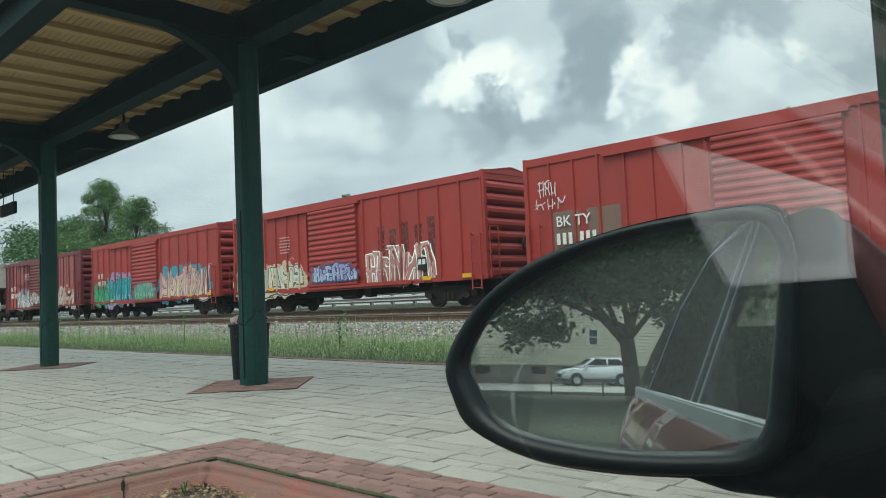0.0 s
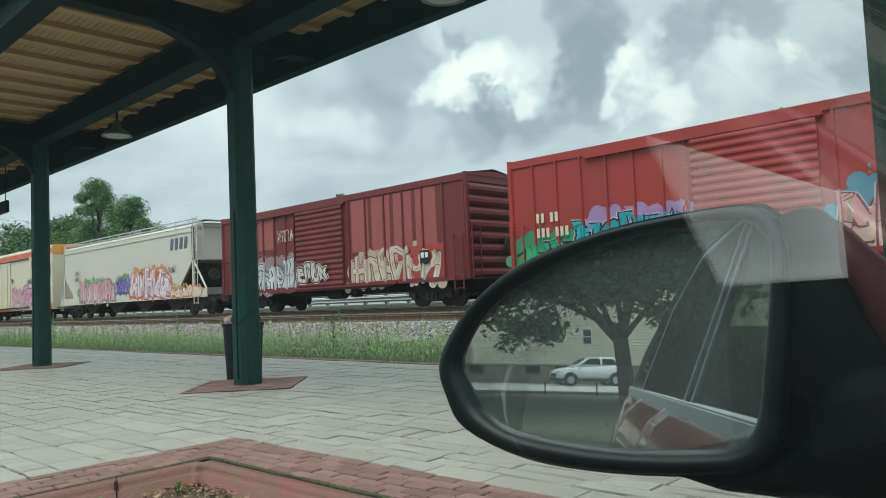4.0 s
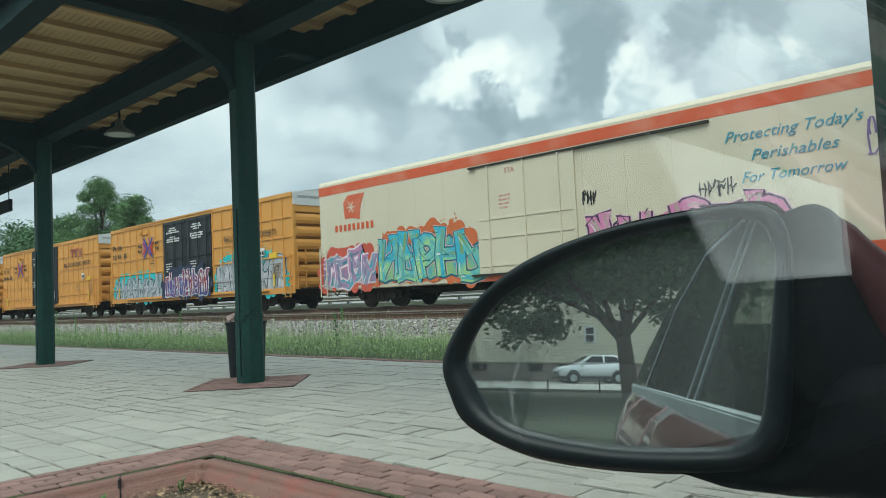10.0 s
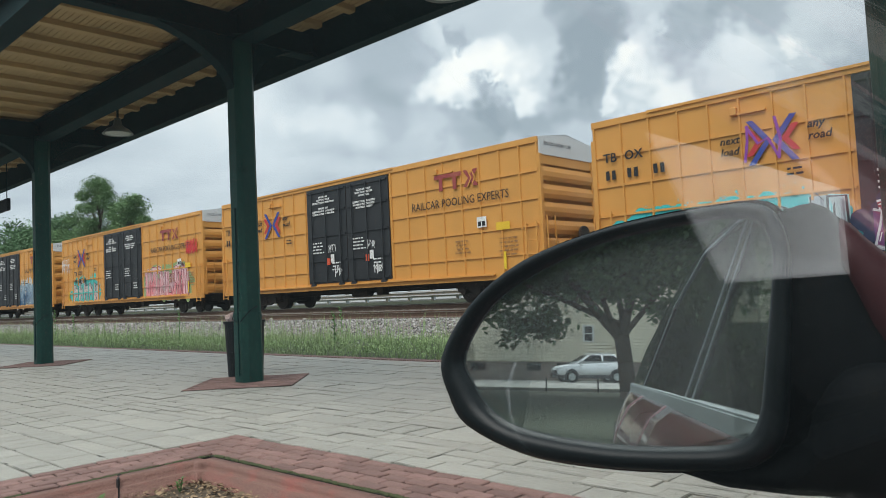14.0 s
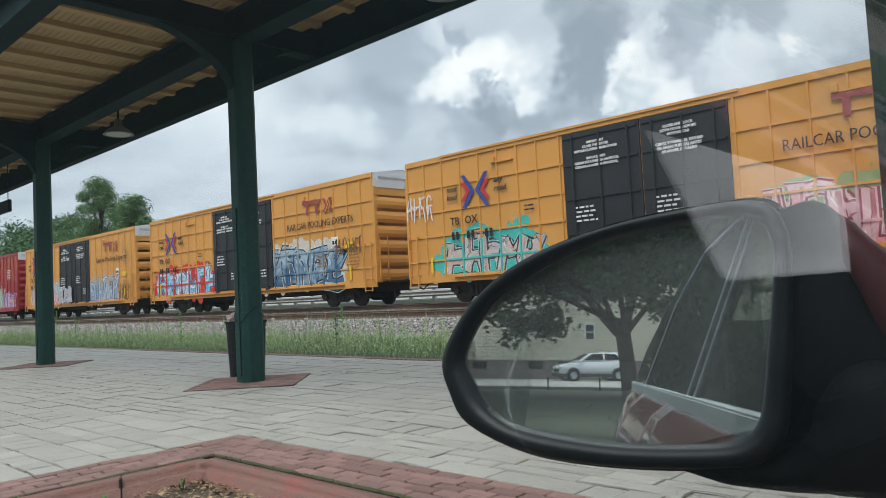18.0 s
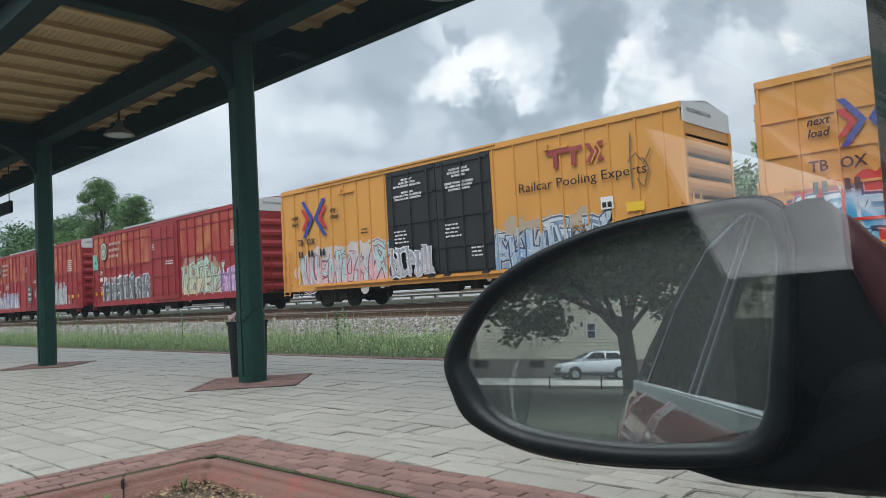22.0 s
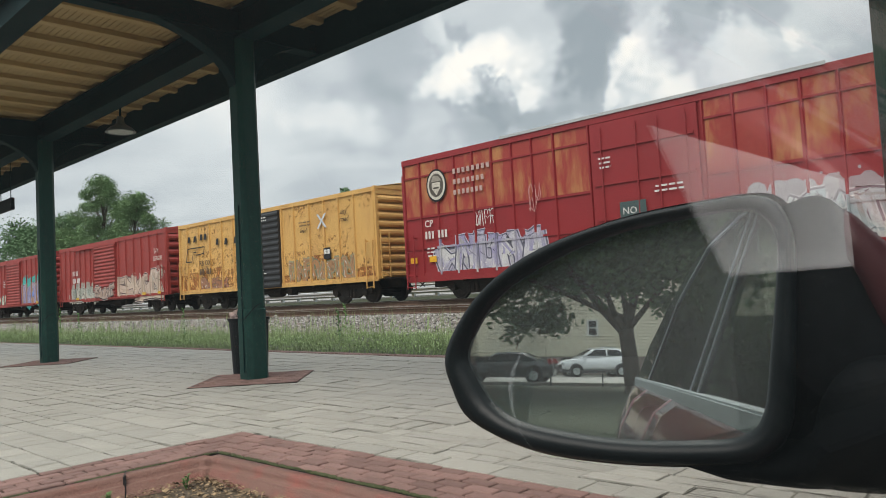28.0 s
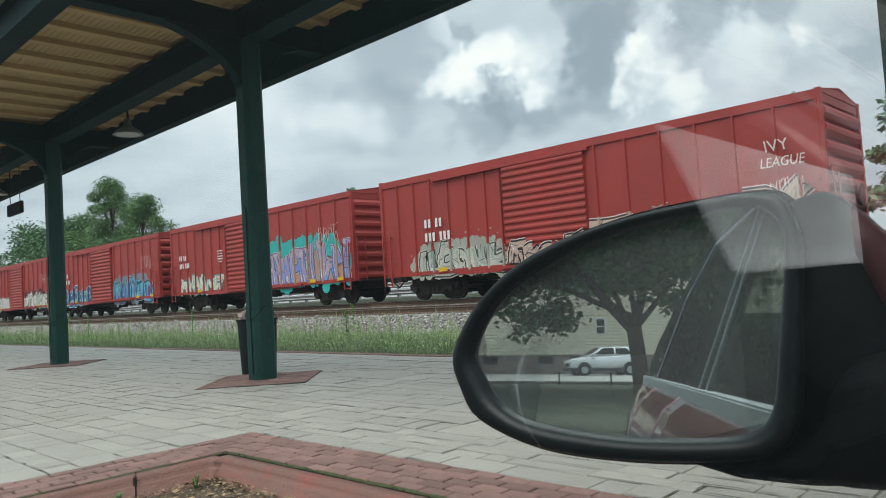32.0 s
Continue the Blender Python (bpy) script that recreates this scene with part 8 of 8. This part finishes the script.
    out = smooth_loop([(-0.1485, -0.0145), (-0.1430, -0.045), (-0.1270, -0.068), (-0.0768, -0.0865), (-0.0115, -0.0915), (0.0582, -0.088), (0.0875, -0.081), (0.1025, -0.0605), (0.1075, -0.0175), (0.1115, 0.0363), (0.1110, 0.064), (0.098, 0.086), (0.055, 0.0868), (-0.0091, 0.079), (-0.0763, 0.0590), (-0.1221, 0.0265)], 4)
    k = len(rim)
    def loft(rings, name, material, parent, label="", cap0=False, cap1=False):
        bm = bmesh.new()
        R = [[bm.verts.new(p) for p in ring] for ring in rings]
        for a, b in zip(R, R[1:]):
            for i in range(len(a)):
                bm.faces.new((a[i], a[(i + 1) % len(a)], b[(i + 1) % len(a)], b[i]))
        if cap0:
            bm.faces.new(R[0][::-1])
        if cap1:
            bm.faces.new(R[-1])
        return part(name, bm, material, parent, label, True)
    def ring(loop, s, d, dx=0.0):
        c = Vector((-0.01, 0.0))
        return [at(c.x + (p[0] - c.x) * s + dx, c.y + (p[1] - c.y) * s, d) for p in loop]
    def mixring(f, d):
        return [at(a[0] * (1 - f) + b[0] * f, a[1] * (1 - f) + b[1] * f, d) for a, b in zip(rim, out)]
    bezel = loft([mixring(-0.04, -0.012), mixring(0.05, -0.003), mixring(0.22, 0.003), mixring(0.55, 0.005), mixring(0.85, 0.003), mixring(1.0, -0.003), mixring(1.03, -0.012)], "mirror_bezel", BEZEL, car, "rounded black mirror bezel")
    loft([ring(out, 1.03, -0.012), ring(out, 1.03, -0.03), ring(out, 0.97, -0.065), ring(out, 0.82, -0.095), ring(out, 0.5, -0.115), ring(out, 0.12, -0.12)], "mirror_shell", CARPAINT, car, "dark red mirror cap", False, True)
    bm = bmesh.new()
    bm.faces.new([bm.verts.new(at(p[0] * 1.02, p[1] * 1.02, -0.008)) for p in rim])
    bmesh.ops.solidify(bm, geom=bm.faces[:], thickness=0.003)
    part("mirror_glass", bm, MIRROR, bezel, "flat silvered mirror glass")
    # foot that joins the housing to the door
    def foot(f, h0, h1, d):
        return [at(f, h0, d + 0.014), at(f, (h0 + h1) / 2, d + 0.02), at(f, h1, d + 0.010), at(f, h1 + 0.006, d - 0.02), at(f, h1, d - 0.055), at(f, h0, d - 0.06), at(f, h0 - 0.008, d - 0.02)]
    loft([foot(0.02, -0.088, -0.078, -0.024), foot(0.06, -0.098, -0.080, -0.024), foot(0.10, -0.099, -0.078, -0.022), foot(0.114, -0.098, -0.066, -0.020), foot(0.120, -0.097, -0.046, -0.018), foot(0.128, -0.096, -0.034, -0.010), foot(0.138, -0.095, -0.025, -0.005), foot(0.15, -0.094, -0.022, -0.002), foot(0.20, -0.097, -0.022, -0.01), foot(0.25, -0.100, -0.03, -0.03)], "mirror_foot", TRIM, car, "black mirror foot", True, True)
    loft([foot(0.094, -0.07, 0.078, -0.034), foot(0.117, -0.07, 0.084, -0.030), foot(0.125, -0.07, 0.084, -0.028), foot(0.133, -0.06, 0.080, -0.028), foot(0.146, -0.06, 0.066, -0.031), foot(0.158, -0.06, 0.046, -0.036), foot(0.18, -0.07, 0.0, -0.042), foot(0.21, -0.08, -0.05, -0.048)], "mirror_neck", TRIM, car, "black inner side of the mirror housing", True, True)
    loft([foot(0.141, 0.045, 0.072, -0.026), foot(0.148, 0.028, 0.066, -0.026), foot(0.156, 0.006, 0.056, -0.028), foot(0.17, -0.02, 0.042, -0.034), foot(0.20, -0.04, 0.0, -0.044)], "mirror_cap_edge", CAPRED, car, "red edge of the mirror cap, its shade put into the colour", True, True)
    # thin tapered ribbon on the pane, standing in for the arc of glare
    arc = [(0.0577, -0.0066), (0.0567, -0.0093), (0.0567, -0.0116), (0.0579, -0.0145), (0.0600, -0.0176), (0.0637, -0.0212)]
    bm = bmesh.new()
    for i, (a, b) in enumerate(zip(arc, arc[1:])):
        w0, w1 = [(0.00004, 0.00030, 0.00034, 0.00016, 0.00009, 0.00002)[k] for k in (i, i + 1)]
        bm.faces.new([bm.verts.new((lean(z) - 0.0004, y + d, z)) for (y, z), d in ((a, -w0), (a, w0), (b, w1), (b, -w1))])
    bmesh.ops.remove_doubles(bm, verts=bm.verts[:], dist=0.00001)
    glare_arc = part("glass_smear", bm, GLARE, pane, "faint curved white glare streak painted on the glass")
    glare_arc.visible_shadow = False
    part("sail_panel", sheet([(0.50, -0.15), (0.72, -0.15), (0.62, 0.0), (0.54, 0.01)], 0.02, -0.03), TRIM, car, "black corner trim at the mirror")


def build_paper():
    """A printed sheet lying on the dashboard; the side window mirrors it."""
    c = [Vector(v) for v in ((0.183, 0.613, -0.232), (0.169, 0.806, -0.2145), (0.283, 0.925, -0.178), (0.390, 0.675, -0.192))]
    def at(a, b, lift=0.0):
        p = c[0].lerp(c[1], a).lerp(c[3].lerp(c[2], a), b)
        return p + Vector((0, 0, 0.012 * math.sin(a * 3.1) * math.sin(b * 3.1) + lift))
    bm = bmesh.new()
    n = 10
    g = [[bm.verts.new(at(i / n, j / n)) for j in range(n + 1)] for i in range(n + 1)]
    for i in range(n):
        for j in range(n):
            bm.faces.new((g[i][j], g[i + 1][j], g[i + 1][j + 1], g[i][j + 1]))
    ob = thing("paper_sheet", "printed white paper sheet lying on the dashboard", "paper", "", CAR)
    part("sheet", bm, flat("white_paper", (0.82, 0.82, 0.80), 0.8), ob, "", True)
    bm = bmesh.new()
    r = random.Random(4)
    for i in range(24):
        a = 0.14 + i * 0.032
        b0, b1 = 0.12, r.uniform(0.55, 0.85)
        m = 8
        for k in range(m):
            p, q = b0 + (b1 - b0) * k / m, b0 + (b1 - b0) * (k + 0.8) / m
            bm.faces.new([bm.verts.new(at(a + da, bb, 0.0012)) for da, bb in ((0, p), (0.008, p), (0.008, q), (0, q))])
    part("print_lines", bm, flat("grey_print", (0.42, 0.42, 0.42), 0.8), ob, "lines of small grey print")["kind"] = "stuff"


build_own_car()
build_paper()


# ---- street behind the car ----
SIDING = mat("beige_siding", (0.74, 0.67, 0.52), 0.7, var=0.08, fine=12, coarse=0.4, bump=0.03, stain=(0.44, 0.38, 0.28), amount=0.4)
FOUND = mat("painted_foundation", (0.27, 0.215, 0.185), 0.85, var=0.12, fine=20, coarse=0.6, bump=0.1)
CONCRETE = mat("pale_concrete", (0.31, 0.30, 0.27), 0.85, var=0.12, fine=30, coarse=0.5, bump=0.1)
DARKGLASS = flat("dark_window_glass", (0.015, 0.018, 0.02), 0.08)
CARWHITE = flat("white_car_paint", (0.72, 0.73, 0.74), 0.22)
CARBLACK = flat("charcoal_car_paint", (0.055, 0.058, 0.062), 0.2)


def build_house():
    h = thing("house", "large beige clapboard house with brown foundation", "house", "", pose(-10, -50.5, -0.17, 0, 0, -22))
    part("foundation", box(bmesh.new(), -9, 26, -8, 0, 0, 1.25), FOUND, h)
    core = part("wall", box(bmesh.new(), -9, 26, -8, -0.02, 1.25, 8.0), SIDING, h)
    pm = to_mesh("clapboard", prism(bmesh.new(), [(-0.02, 0.05), (0.14, 0.05), (0.10, 0.225), (-0.02, 0.225)], "x", -9, 26), SIDING)
    for i in range(30):
        part("clapboard", pm, SIDING, core).matrix_basis = pose(0, 0, 1.26 + i * 0.225)
    for x in (-0.3, 14.0):
        part("corner_board", box(bmesh.new(), x, x + 0.16, -0.02, 0.16, 1.25, 8.0), SIDING, h)
    part("roof", prism(bmesh.new(), [(-8.6, 7.9), (0.6, 7.9), (-4, 11.5)], "x", -9.6, 26.6), mat("roof_shingle", (0.09, 0.085, 0.08), 0.9, var=0.3, fine=14), h)
    for x, z, w, hh in ((3.05, 2.65, 0.8, 1.15), (-6.5, 2.65, 0.8, 1.2), (10.5, 2.65, 0.8, 1.2)):
        wn = part("window", box(bmesh.new(), x - w / 2, x + w / 2, 0.0, 0.17, z, z + hh), WHITE, h, "white framed window")
        part("pane", box(bmesh.new(), x - w / 2 + 0.13, x + w / 2 - 0.13, 0.165, 0.176, z + 0.08, z + hh / 2 - 0.03), DARKGLASS, wn)
        part("pane", box(bmesh.new(), x - w / 2 + 0.13, x + w / 2 - 0.13, 0.165, 0.176, z + hh / 2 + 0.03, z + hh - 0.08), DARKGLASS, wn)
    for x in (-4.7, -0.8, 1.3, 8):
        part("cellar_window", box(bmesh.new(), x - 0.5, x + 0.5, -0.05, 0.012, 0.65, 1.15), DARKGLASS, h, "dark cellar window")
    bm = box(bmesh.new(), 4.7, 5.0, 0, 0.2, 2.3, 2.55)
    part("vent_hood", bm, SIDING, h)
    st = box(bmesh.new(), -300, 300, -48.0, -30.5, -0.2, -0.155)
    setting("street", st, CONCRETE, "pale concrete street behind the parking lot")
    kb = box(bmesh.new(), -300, 300, -30.5, -30.2, -0.2, -0.04)
    setting("street_kerb", kb, CONCRETE, "pale kerb along the lawn")
    vs, fs = [], []
    r = random.Random(9)
    for i in range(3000):
        x, y = r.uniform(-24, 6), r.uniform(-30, -8)
        hgt, a = r.uniform(0.02, 0.05), r.uniform(0, 6.28)
        b = len(vs)
        vs += [(x - 0.02 * math.cos(a), y - 0.02 * math.sin(a), -0.17), (x + 0.02 * math.cos(a), y + 0.02 * math.sin(a), -0.17), (x + r.uniform(-0.05, 0.05), y + r.uniform(-0.05, 0.05), -0.17 + hgt)]
        fs.append((b, b + 1, b + 2))
    me = bpy.data.meshes.new("lawn_grass")
    me.from_pydata(vs, [], fs)
    me.materials.append(LAWN)
    tagged(new("lawn_grass", me), "mown green lawn behind the parking lot", "grass", "", "stuff")


def road_car(name, label, category, at, body, paintm, H, cabin):
    """A car facing -x: side outline extruded, rounded, with glass, wheels and lights."""
    c = thing(name, label, category, "", at)
    bm = prism(bmesh.new(), body, "y", -0.88, 0.88)
    part("body", soften(bm, 0.07, 2), paintm, c, "", True)
    def taper(z):
        return 0.84 - 0.20 * max(0.0, (z - cabin[0][1])) / (H - cabin[0][1])
    def house(pts, grow):
        bm = prism(bmesh.new(), pts, "y", -1.0, 1.0)
        for v in bm.verts:
            v.co.y *= taper(v.co.z) + grow
        return bm
    part("cabin", soften(house(cabin, 0.0), 0.06, 2), paintm, c, "", True)
    (ax, az), (bx, bz), (cx, cz), (dx, dz) = cabin
    def edge(z, left):
        return ax + (bx - ax) * (z - az) / (bz - az) if left else dx + (cx - dx) * (z - dz) / (cz - dz)
    lo, hi = max(az, dz) + 0.06, H - 0.13
    mid = (bx + cx) / 2 + 0.05
    for p0, p1 in (((edge(lo, True) + 0.22, edge(hi, True) + 0.14), (mid - 0.05, mid - 0.05)), ((mid + 0.05, mid + 0.05), (edge(lo, False) - 0.30, edge(hi, False) - 0.16))):
        for s in (-1, 1):
            bm = bmesh.new()
            q = [bm.verts.new((x, s * (taper(z) + 0.006), z)) for x, z in ((p0[0], lo), (p1[0], lo), (p1[1], hi), (p0[1], hi))]
            bm.faces.new(q if s < 0 else q[::-1])
            bmesh.ops.solidify(bm, geom=bm.faces[:], thickness=0.004)
            part("side_window", bm, DARKGLASS, c, "dark side window")
    for left, nm in ((True, "windscreen"), (False, "rear_screen")):
        s = -1 if left else 1
        bm = bmesh.new()
        q = [bm.verts.new((edge(z, left) + s * 0.012, y * (taper(z) - 0.10), z + 0.006)) for z, y in ((lo, -1), (lo, 1), (hi, 1), (hi, -1))]
        bm.faces.new(q)
        bmesh.ops.solidify(bm, geom=bm.faces[:], thickness=0.004)
        part(nm, bm, DARKGLASS, c, "dark glass")
    xs = [p[0] for p in body]
    x0, x1 = min(xs), max(xs)
    for x in (x0 + 0.82, x1 - 0.82):
        for y in (-0.82, 0.82):
            w = part("wheel", rod(bmesh.new(), (x, y - 0.1, 0.34), (x, y + 0.1, 0.34), 0.34, 24), CAN, c)
            part("rim", rod(bmesh.new(), (x, y - 0.11, 0.34), (x, y + 0.11, 0.34), 0.22, 16), CHROME, w)
            part("wheel_arch", rod(bmesh.new(), (x, y - 0.066, 0.38), (x, y + 0.066, 0.38), 0.43, 24), CARBLACK, c, "black wheel arch")
    for y in (-0.62, 0.62):
        part("headlight", soften(box(bmesh.new(), x0 - 0.01, x0 + 0.32, y - 0.2, y + 0.2, 0.72, 0.86), 0.03, 2), flat("lamp_lens", (0.6, 0.62, 0.62), 0.1), c, "clear headlight")
        part("tail_light", soften(box(bmesh.new(), x1 - 0.2, x1 + 0.01, y - 0.18, y + 0.22, 0.85, 1.1), 0.03, 2), flat("tail_lens", (0.4, 0.02, 0.02), 0.15), c, "red tail light")
        part("wing_mirror", soften(box(bmesh.new(), cabin[0][0] + 0.35, cabin[0][0] + 0.5, y * 1.55 - 0.08, y * 1.55 + 0.08, 1.0, 1.15), 0.02), paintm, c)
    part("grille", box(bmesh.new(), x0 - 0.02, x0 + 0.05, -0.5, 0.5, 0.5, 0.72), CARBLACK, c, "dark grille")
    bm = bmesh.new()
    for y in (-0.88, 0.88):
        box(bm, x0 + 1.2, x1 - 1.2, y - 0.015, y + 0.015, 0.25, 0.42)
    part("side_skirt", bm, CARBLACK, c)
    return c


def build_road_cars():
    suv = road_car("suv", "white compact SUV parked on the street", "car", pose(-6.25, -45.4, -0.155, 0, 0, -26),
                   [(-2.18, 0.40), (2.10, 0.40), (2.20, 0.72), (2.16, 1.10), (1.95, 1.26), (0.2, 1.16), (-1.0, 1.10), (-1.7, 1.02), (-2.10, 0.90), (-2.25, 0.70), (-2.22, 0.50)], CARWHITE, 1.76,
                   [(-1.30, 1.06), (-0.30, 1.66), (1.25, 1.74), (2.10, 1.20)])
    bm = bmesh.new()
    for y in (-0.885, 0.885):
        prism(bm, [(-2.2, 0.24), (2.15, 0.24), (2.2, 0.44), (-2.2, 0.44)], "y", y - 0.02, y + 0.02)
    box(bm, -2.29, -2.16, -0.8, 0.8, 0.24, 0.46)
    box(bm, 2.10, 2.22, -0.8, 0.8, 0.24, 0.5)
    part("lower_cladding", bm, CARBLACK, suv, "black lower cladding")
    for y in (-0.6, 0.6):
        part("roof_bar", rod(bmesh.new(), (-0.2, y, 1.72), (1.2, y, 1.79), 0.025, 6), CHROME, suv)
    return road_car("sedan", "dark charcoal sedan driving along the street", "car", pose(-8.9, -33.6, -0.155),
                    [(-2.35, 0.25), (2.3, 0.25), (2.35, 0.85), (2.2, 0.98), (1.6, 1.0), (-0.9, 0.95), (-2.15, 0.75), (-2.4, 0.6)], CARBLACK, 1.44,
                    [(-1.1, 0.92), (-0.25, 1.40), (0.9, 1.41), (1.9, 0.97)])


build_house()
SEDAN = build_road_cars()
MAPLE = leaf_material("maple_foliage", (0.135, 0.20, 0.11))


def build_maple():
    """Leaning trunk that forks into long limbs; leaf clumps hang all along them and leave ragged gaps."""
    r = random.Random(33)
    t = thing("tree", "broad maple tree on the lawn behind the parking lot", "tree", "", pose(-2.35, -24.5, -0.17))
    bm = bmesh.new()
    spots = []
    def limb(p, d, length, rad, depth):
        p, d = Vector(p), Vector(d).normalized()
        for i in range(5):
            q = p + d * (length / 5)
            rod(bm, p, q, rad, 8, rad * 0.84)
            p, rad = q, rad * 0.84
            d = (d + Vector((r.uniform(-0.22, 0.22), r.uniform(-0.22, 0.22), r.uniform(-0.10, 0.10)))).normalized()
            if depth < 2 and i >= 1:
                a = r.uniform(0, 6.28)
                limb(p, d * 0.6 + Vector((math.cos(a), math.sin(a), r.uniform(-0.15, 0.4))), length * r.uniform(0.45, 0.65), rad * 0.5, depth + 1)
            if depth == 2 or i >= 3:
                spots.append(p + Vector((r.uniform(-0.3, 0.3), r.uniform(-0.3, 0.3), r.uniform(-0.1, 0.4))))
    rod(bm, (0.1, 0, -0.2), (0.06, 0, 0.25), 0.36, 12, 0.29)
    rod(bm, (0.06, 0, 0.25), (-0.02, 0, 1.2), 0.29, 12, 0.26)
    rod(bm, (-0.02, 0, 1.2), (-0.12, 0, 2.1), 0.26, 12, 0.25)
    for d, ln, rd in (((-0.85, 0.1, 0.95), 4.8, 0.20), ((0.28, 0.2, 1.0), 4.6, 0.17), ((0.0, -0.7, 0.9), 4.4, 0.13), ((-0.4, 0.8, 0.8), 4.2, 0.12), ((0.75, 0.2, 0.9), 4.4, 0.11), ((-1.0, -0.3, 0.42), 4.8, 0.12)):
        limb((-0.12, 0, 2.0 if d[0] > -0.9 else 2.45), d, ln, rd, 1)
    part("trunk", bm, BARK, t, "forked grey-brown trunk with long limbs", True)
    # outer crown, lowest on the side away from the parking lot's corner
    for i in range(200):
        a, f = i * 2.399, r.random()
        z = 3.9 + 5.4 * f
        rr = 6.3 * math.sqrt(max(0.05, 1 - (f * 1.05 - 0.12) ** 2)) * r.uniform(0.35, 1.0)
        spots.append(Vector((math.cos(a) * rr - 0.3, math.sin(a) * rr, z + r.uniform(-0.5, 0.3))))
    for i in range(13):
        spots.append(Vector((r.uniform(-4.0, -2.3), r.uniform(-0.8, 0.8), r.uniform(1.9, 3.2))))
    for i in range(4):
        spots.append(Vector((r.uniform(1.2, 2.0), r.uniform(-1.0, 1.0), r.uniform(2.4, 3.2))))
    vs, fs = [], []
    for c in spots:
        s = r.uniform(0.55, 0.95) if c.z > 3.3 else r.uniform(0.35, 0.6)
        for k in range(170 if c.z > 3.3 else 80):
            d = Vector((r.gauss(0, 0.55), r.gauss(0, 0.55), r.gauss(0, 0.33))) * s
            p = c + d
            u = Vector((r.gauss(0, 1), r.gauss(0, 1), r.gauss(0, 0.5))).normalized()
            v = u.orthogonal().normalized()
            q = r.uniform(0.07, 0.14)
            b = len(vs)
            vs += [p + u * q, p + v * q * 0.7, p - u * q, p - v * q * 0.7]
            fs.append((b, b + 1, b + 2, b + 3))
    me = bpy.data.meshes.new("crown")
    me.from_pydata([tuple(v) for v in vs], [], fs)
    me.materials.append(MAPLE)
    part("crown", me, MAPLE, t)


build_maple()
tree("tree", "leafy tree on the lawn beside the maple", 4.6, -21.0, -0.17, 11.0, 5.0, 34, 30, 12000, 0.14, MAPLE, 0.3, 0.22)
tree("tree", "dense leafy tree at the edge of the lawn", -9.6, -27.0, -0.17, 13.5, 5.6, 36, 60, 44000, 0.18, MAPLE, 0.30, 0.29)
for px in (-3.9, -6.0):
    ps = thing("lawn_post", "short dark metal post at the edge of the lawn", "post", "lawn posts", pose(px, -29.6, -0.17))
    part("post", rod(bmesh.new(), (0, 0, 0), (0, 0, 0.55), 0.03, 8), CAN, ps)


# ---- pavers and bricks, last of the large work ----
build_pavers()
build_bricks()


def motions():
    """All that moves: every freight car, its wheelsets, and the passing sedan."""
    for car, c in CARS:
        walk(car, [(t, pose(c + travel(t), TRAIN_Y, RAIL_Z)) for t in range(0, 33, 2)])
    for ob, c, x in WHEELS:
        seen = [i / 15 for i in range(0, 481) if -64 < c + x + travel(i / 15) < 6]
        if not seen:
            seen = [0.0]
        rows = [(0.0, 0.0)] if seen[0] > 0 else []
        base = travel(seen[0])
        rows += [(t, travel(t) - base) for t in seen]
        if seen[-1] < 32:
            rows.append((32.0, rows[-1][1]))
        if len(rows) < 2:
            rows = [(0.0, 0.0), (32.0, 0.0)]
        walk(ob, [(t, pose(x, 0, 0.42, 0, math.degrees(d / 0.42), 0)) for t, d in rows])
    walk(SEDAN, [(t, pose(-8.9 - 7.0 * (t - 28.0), -33.6, -0.155)) for t in (0, 8, 16, 24, 27, 28, 29, 32)])


motions()
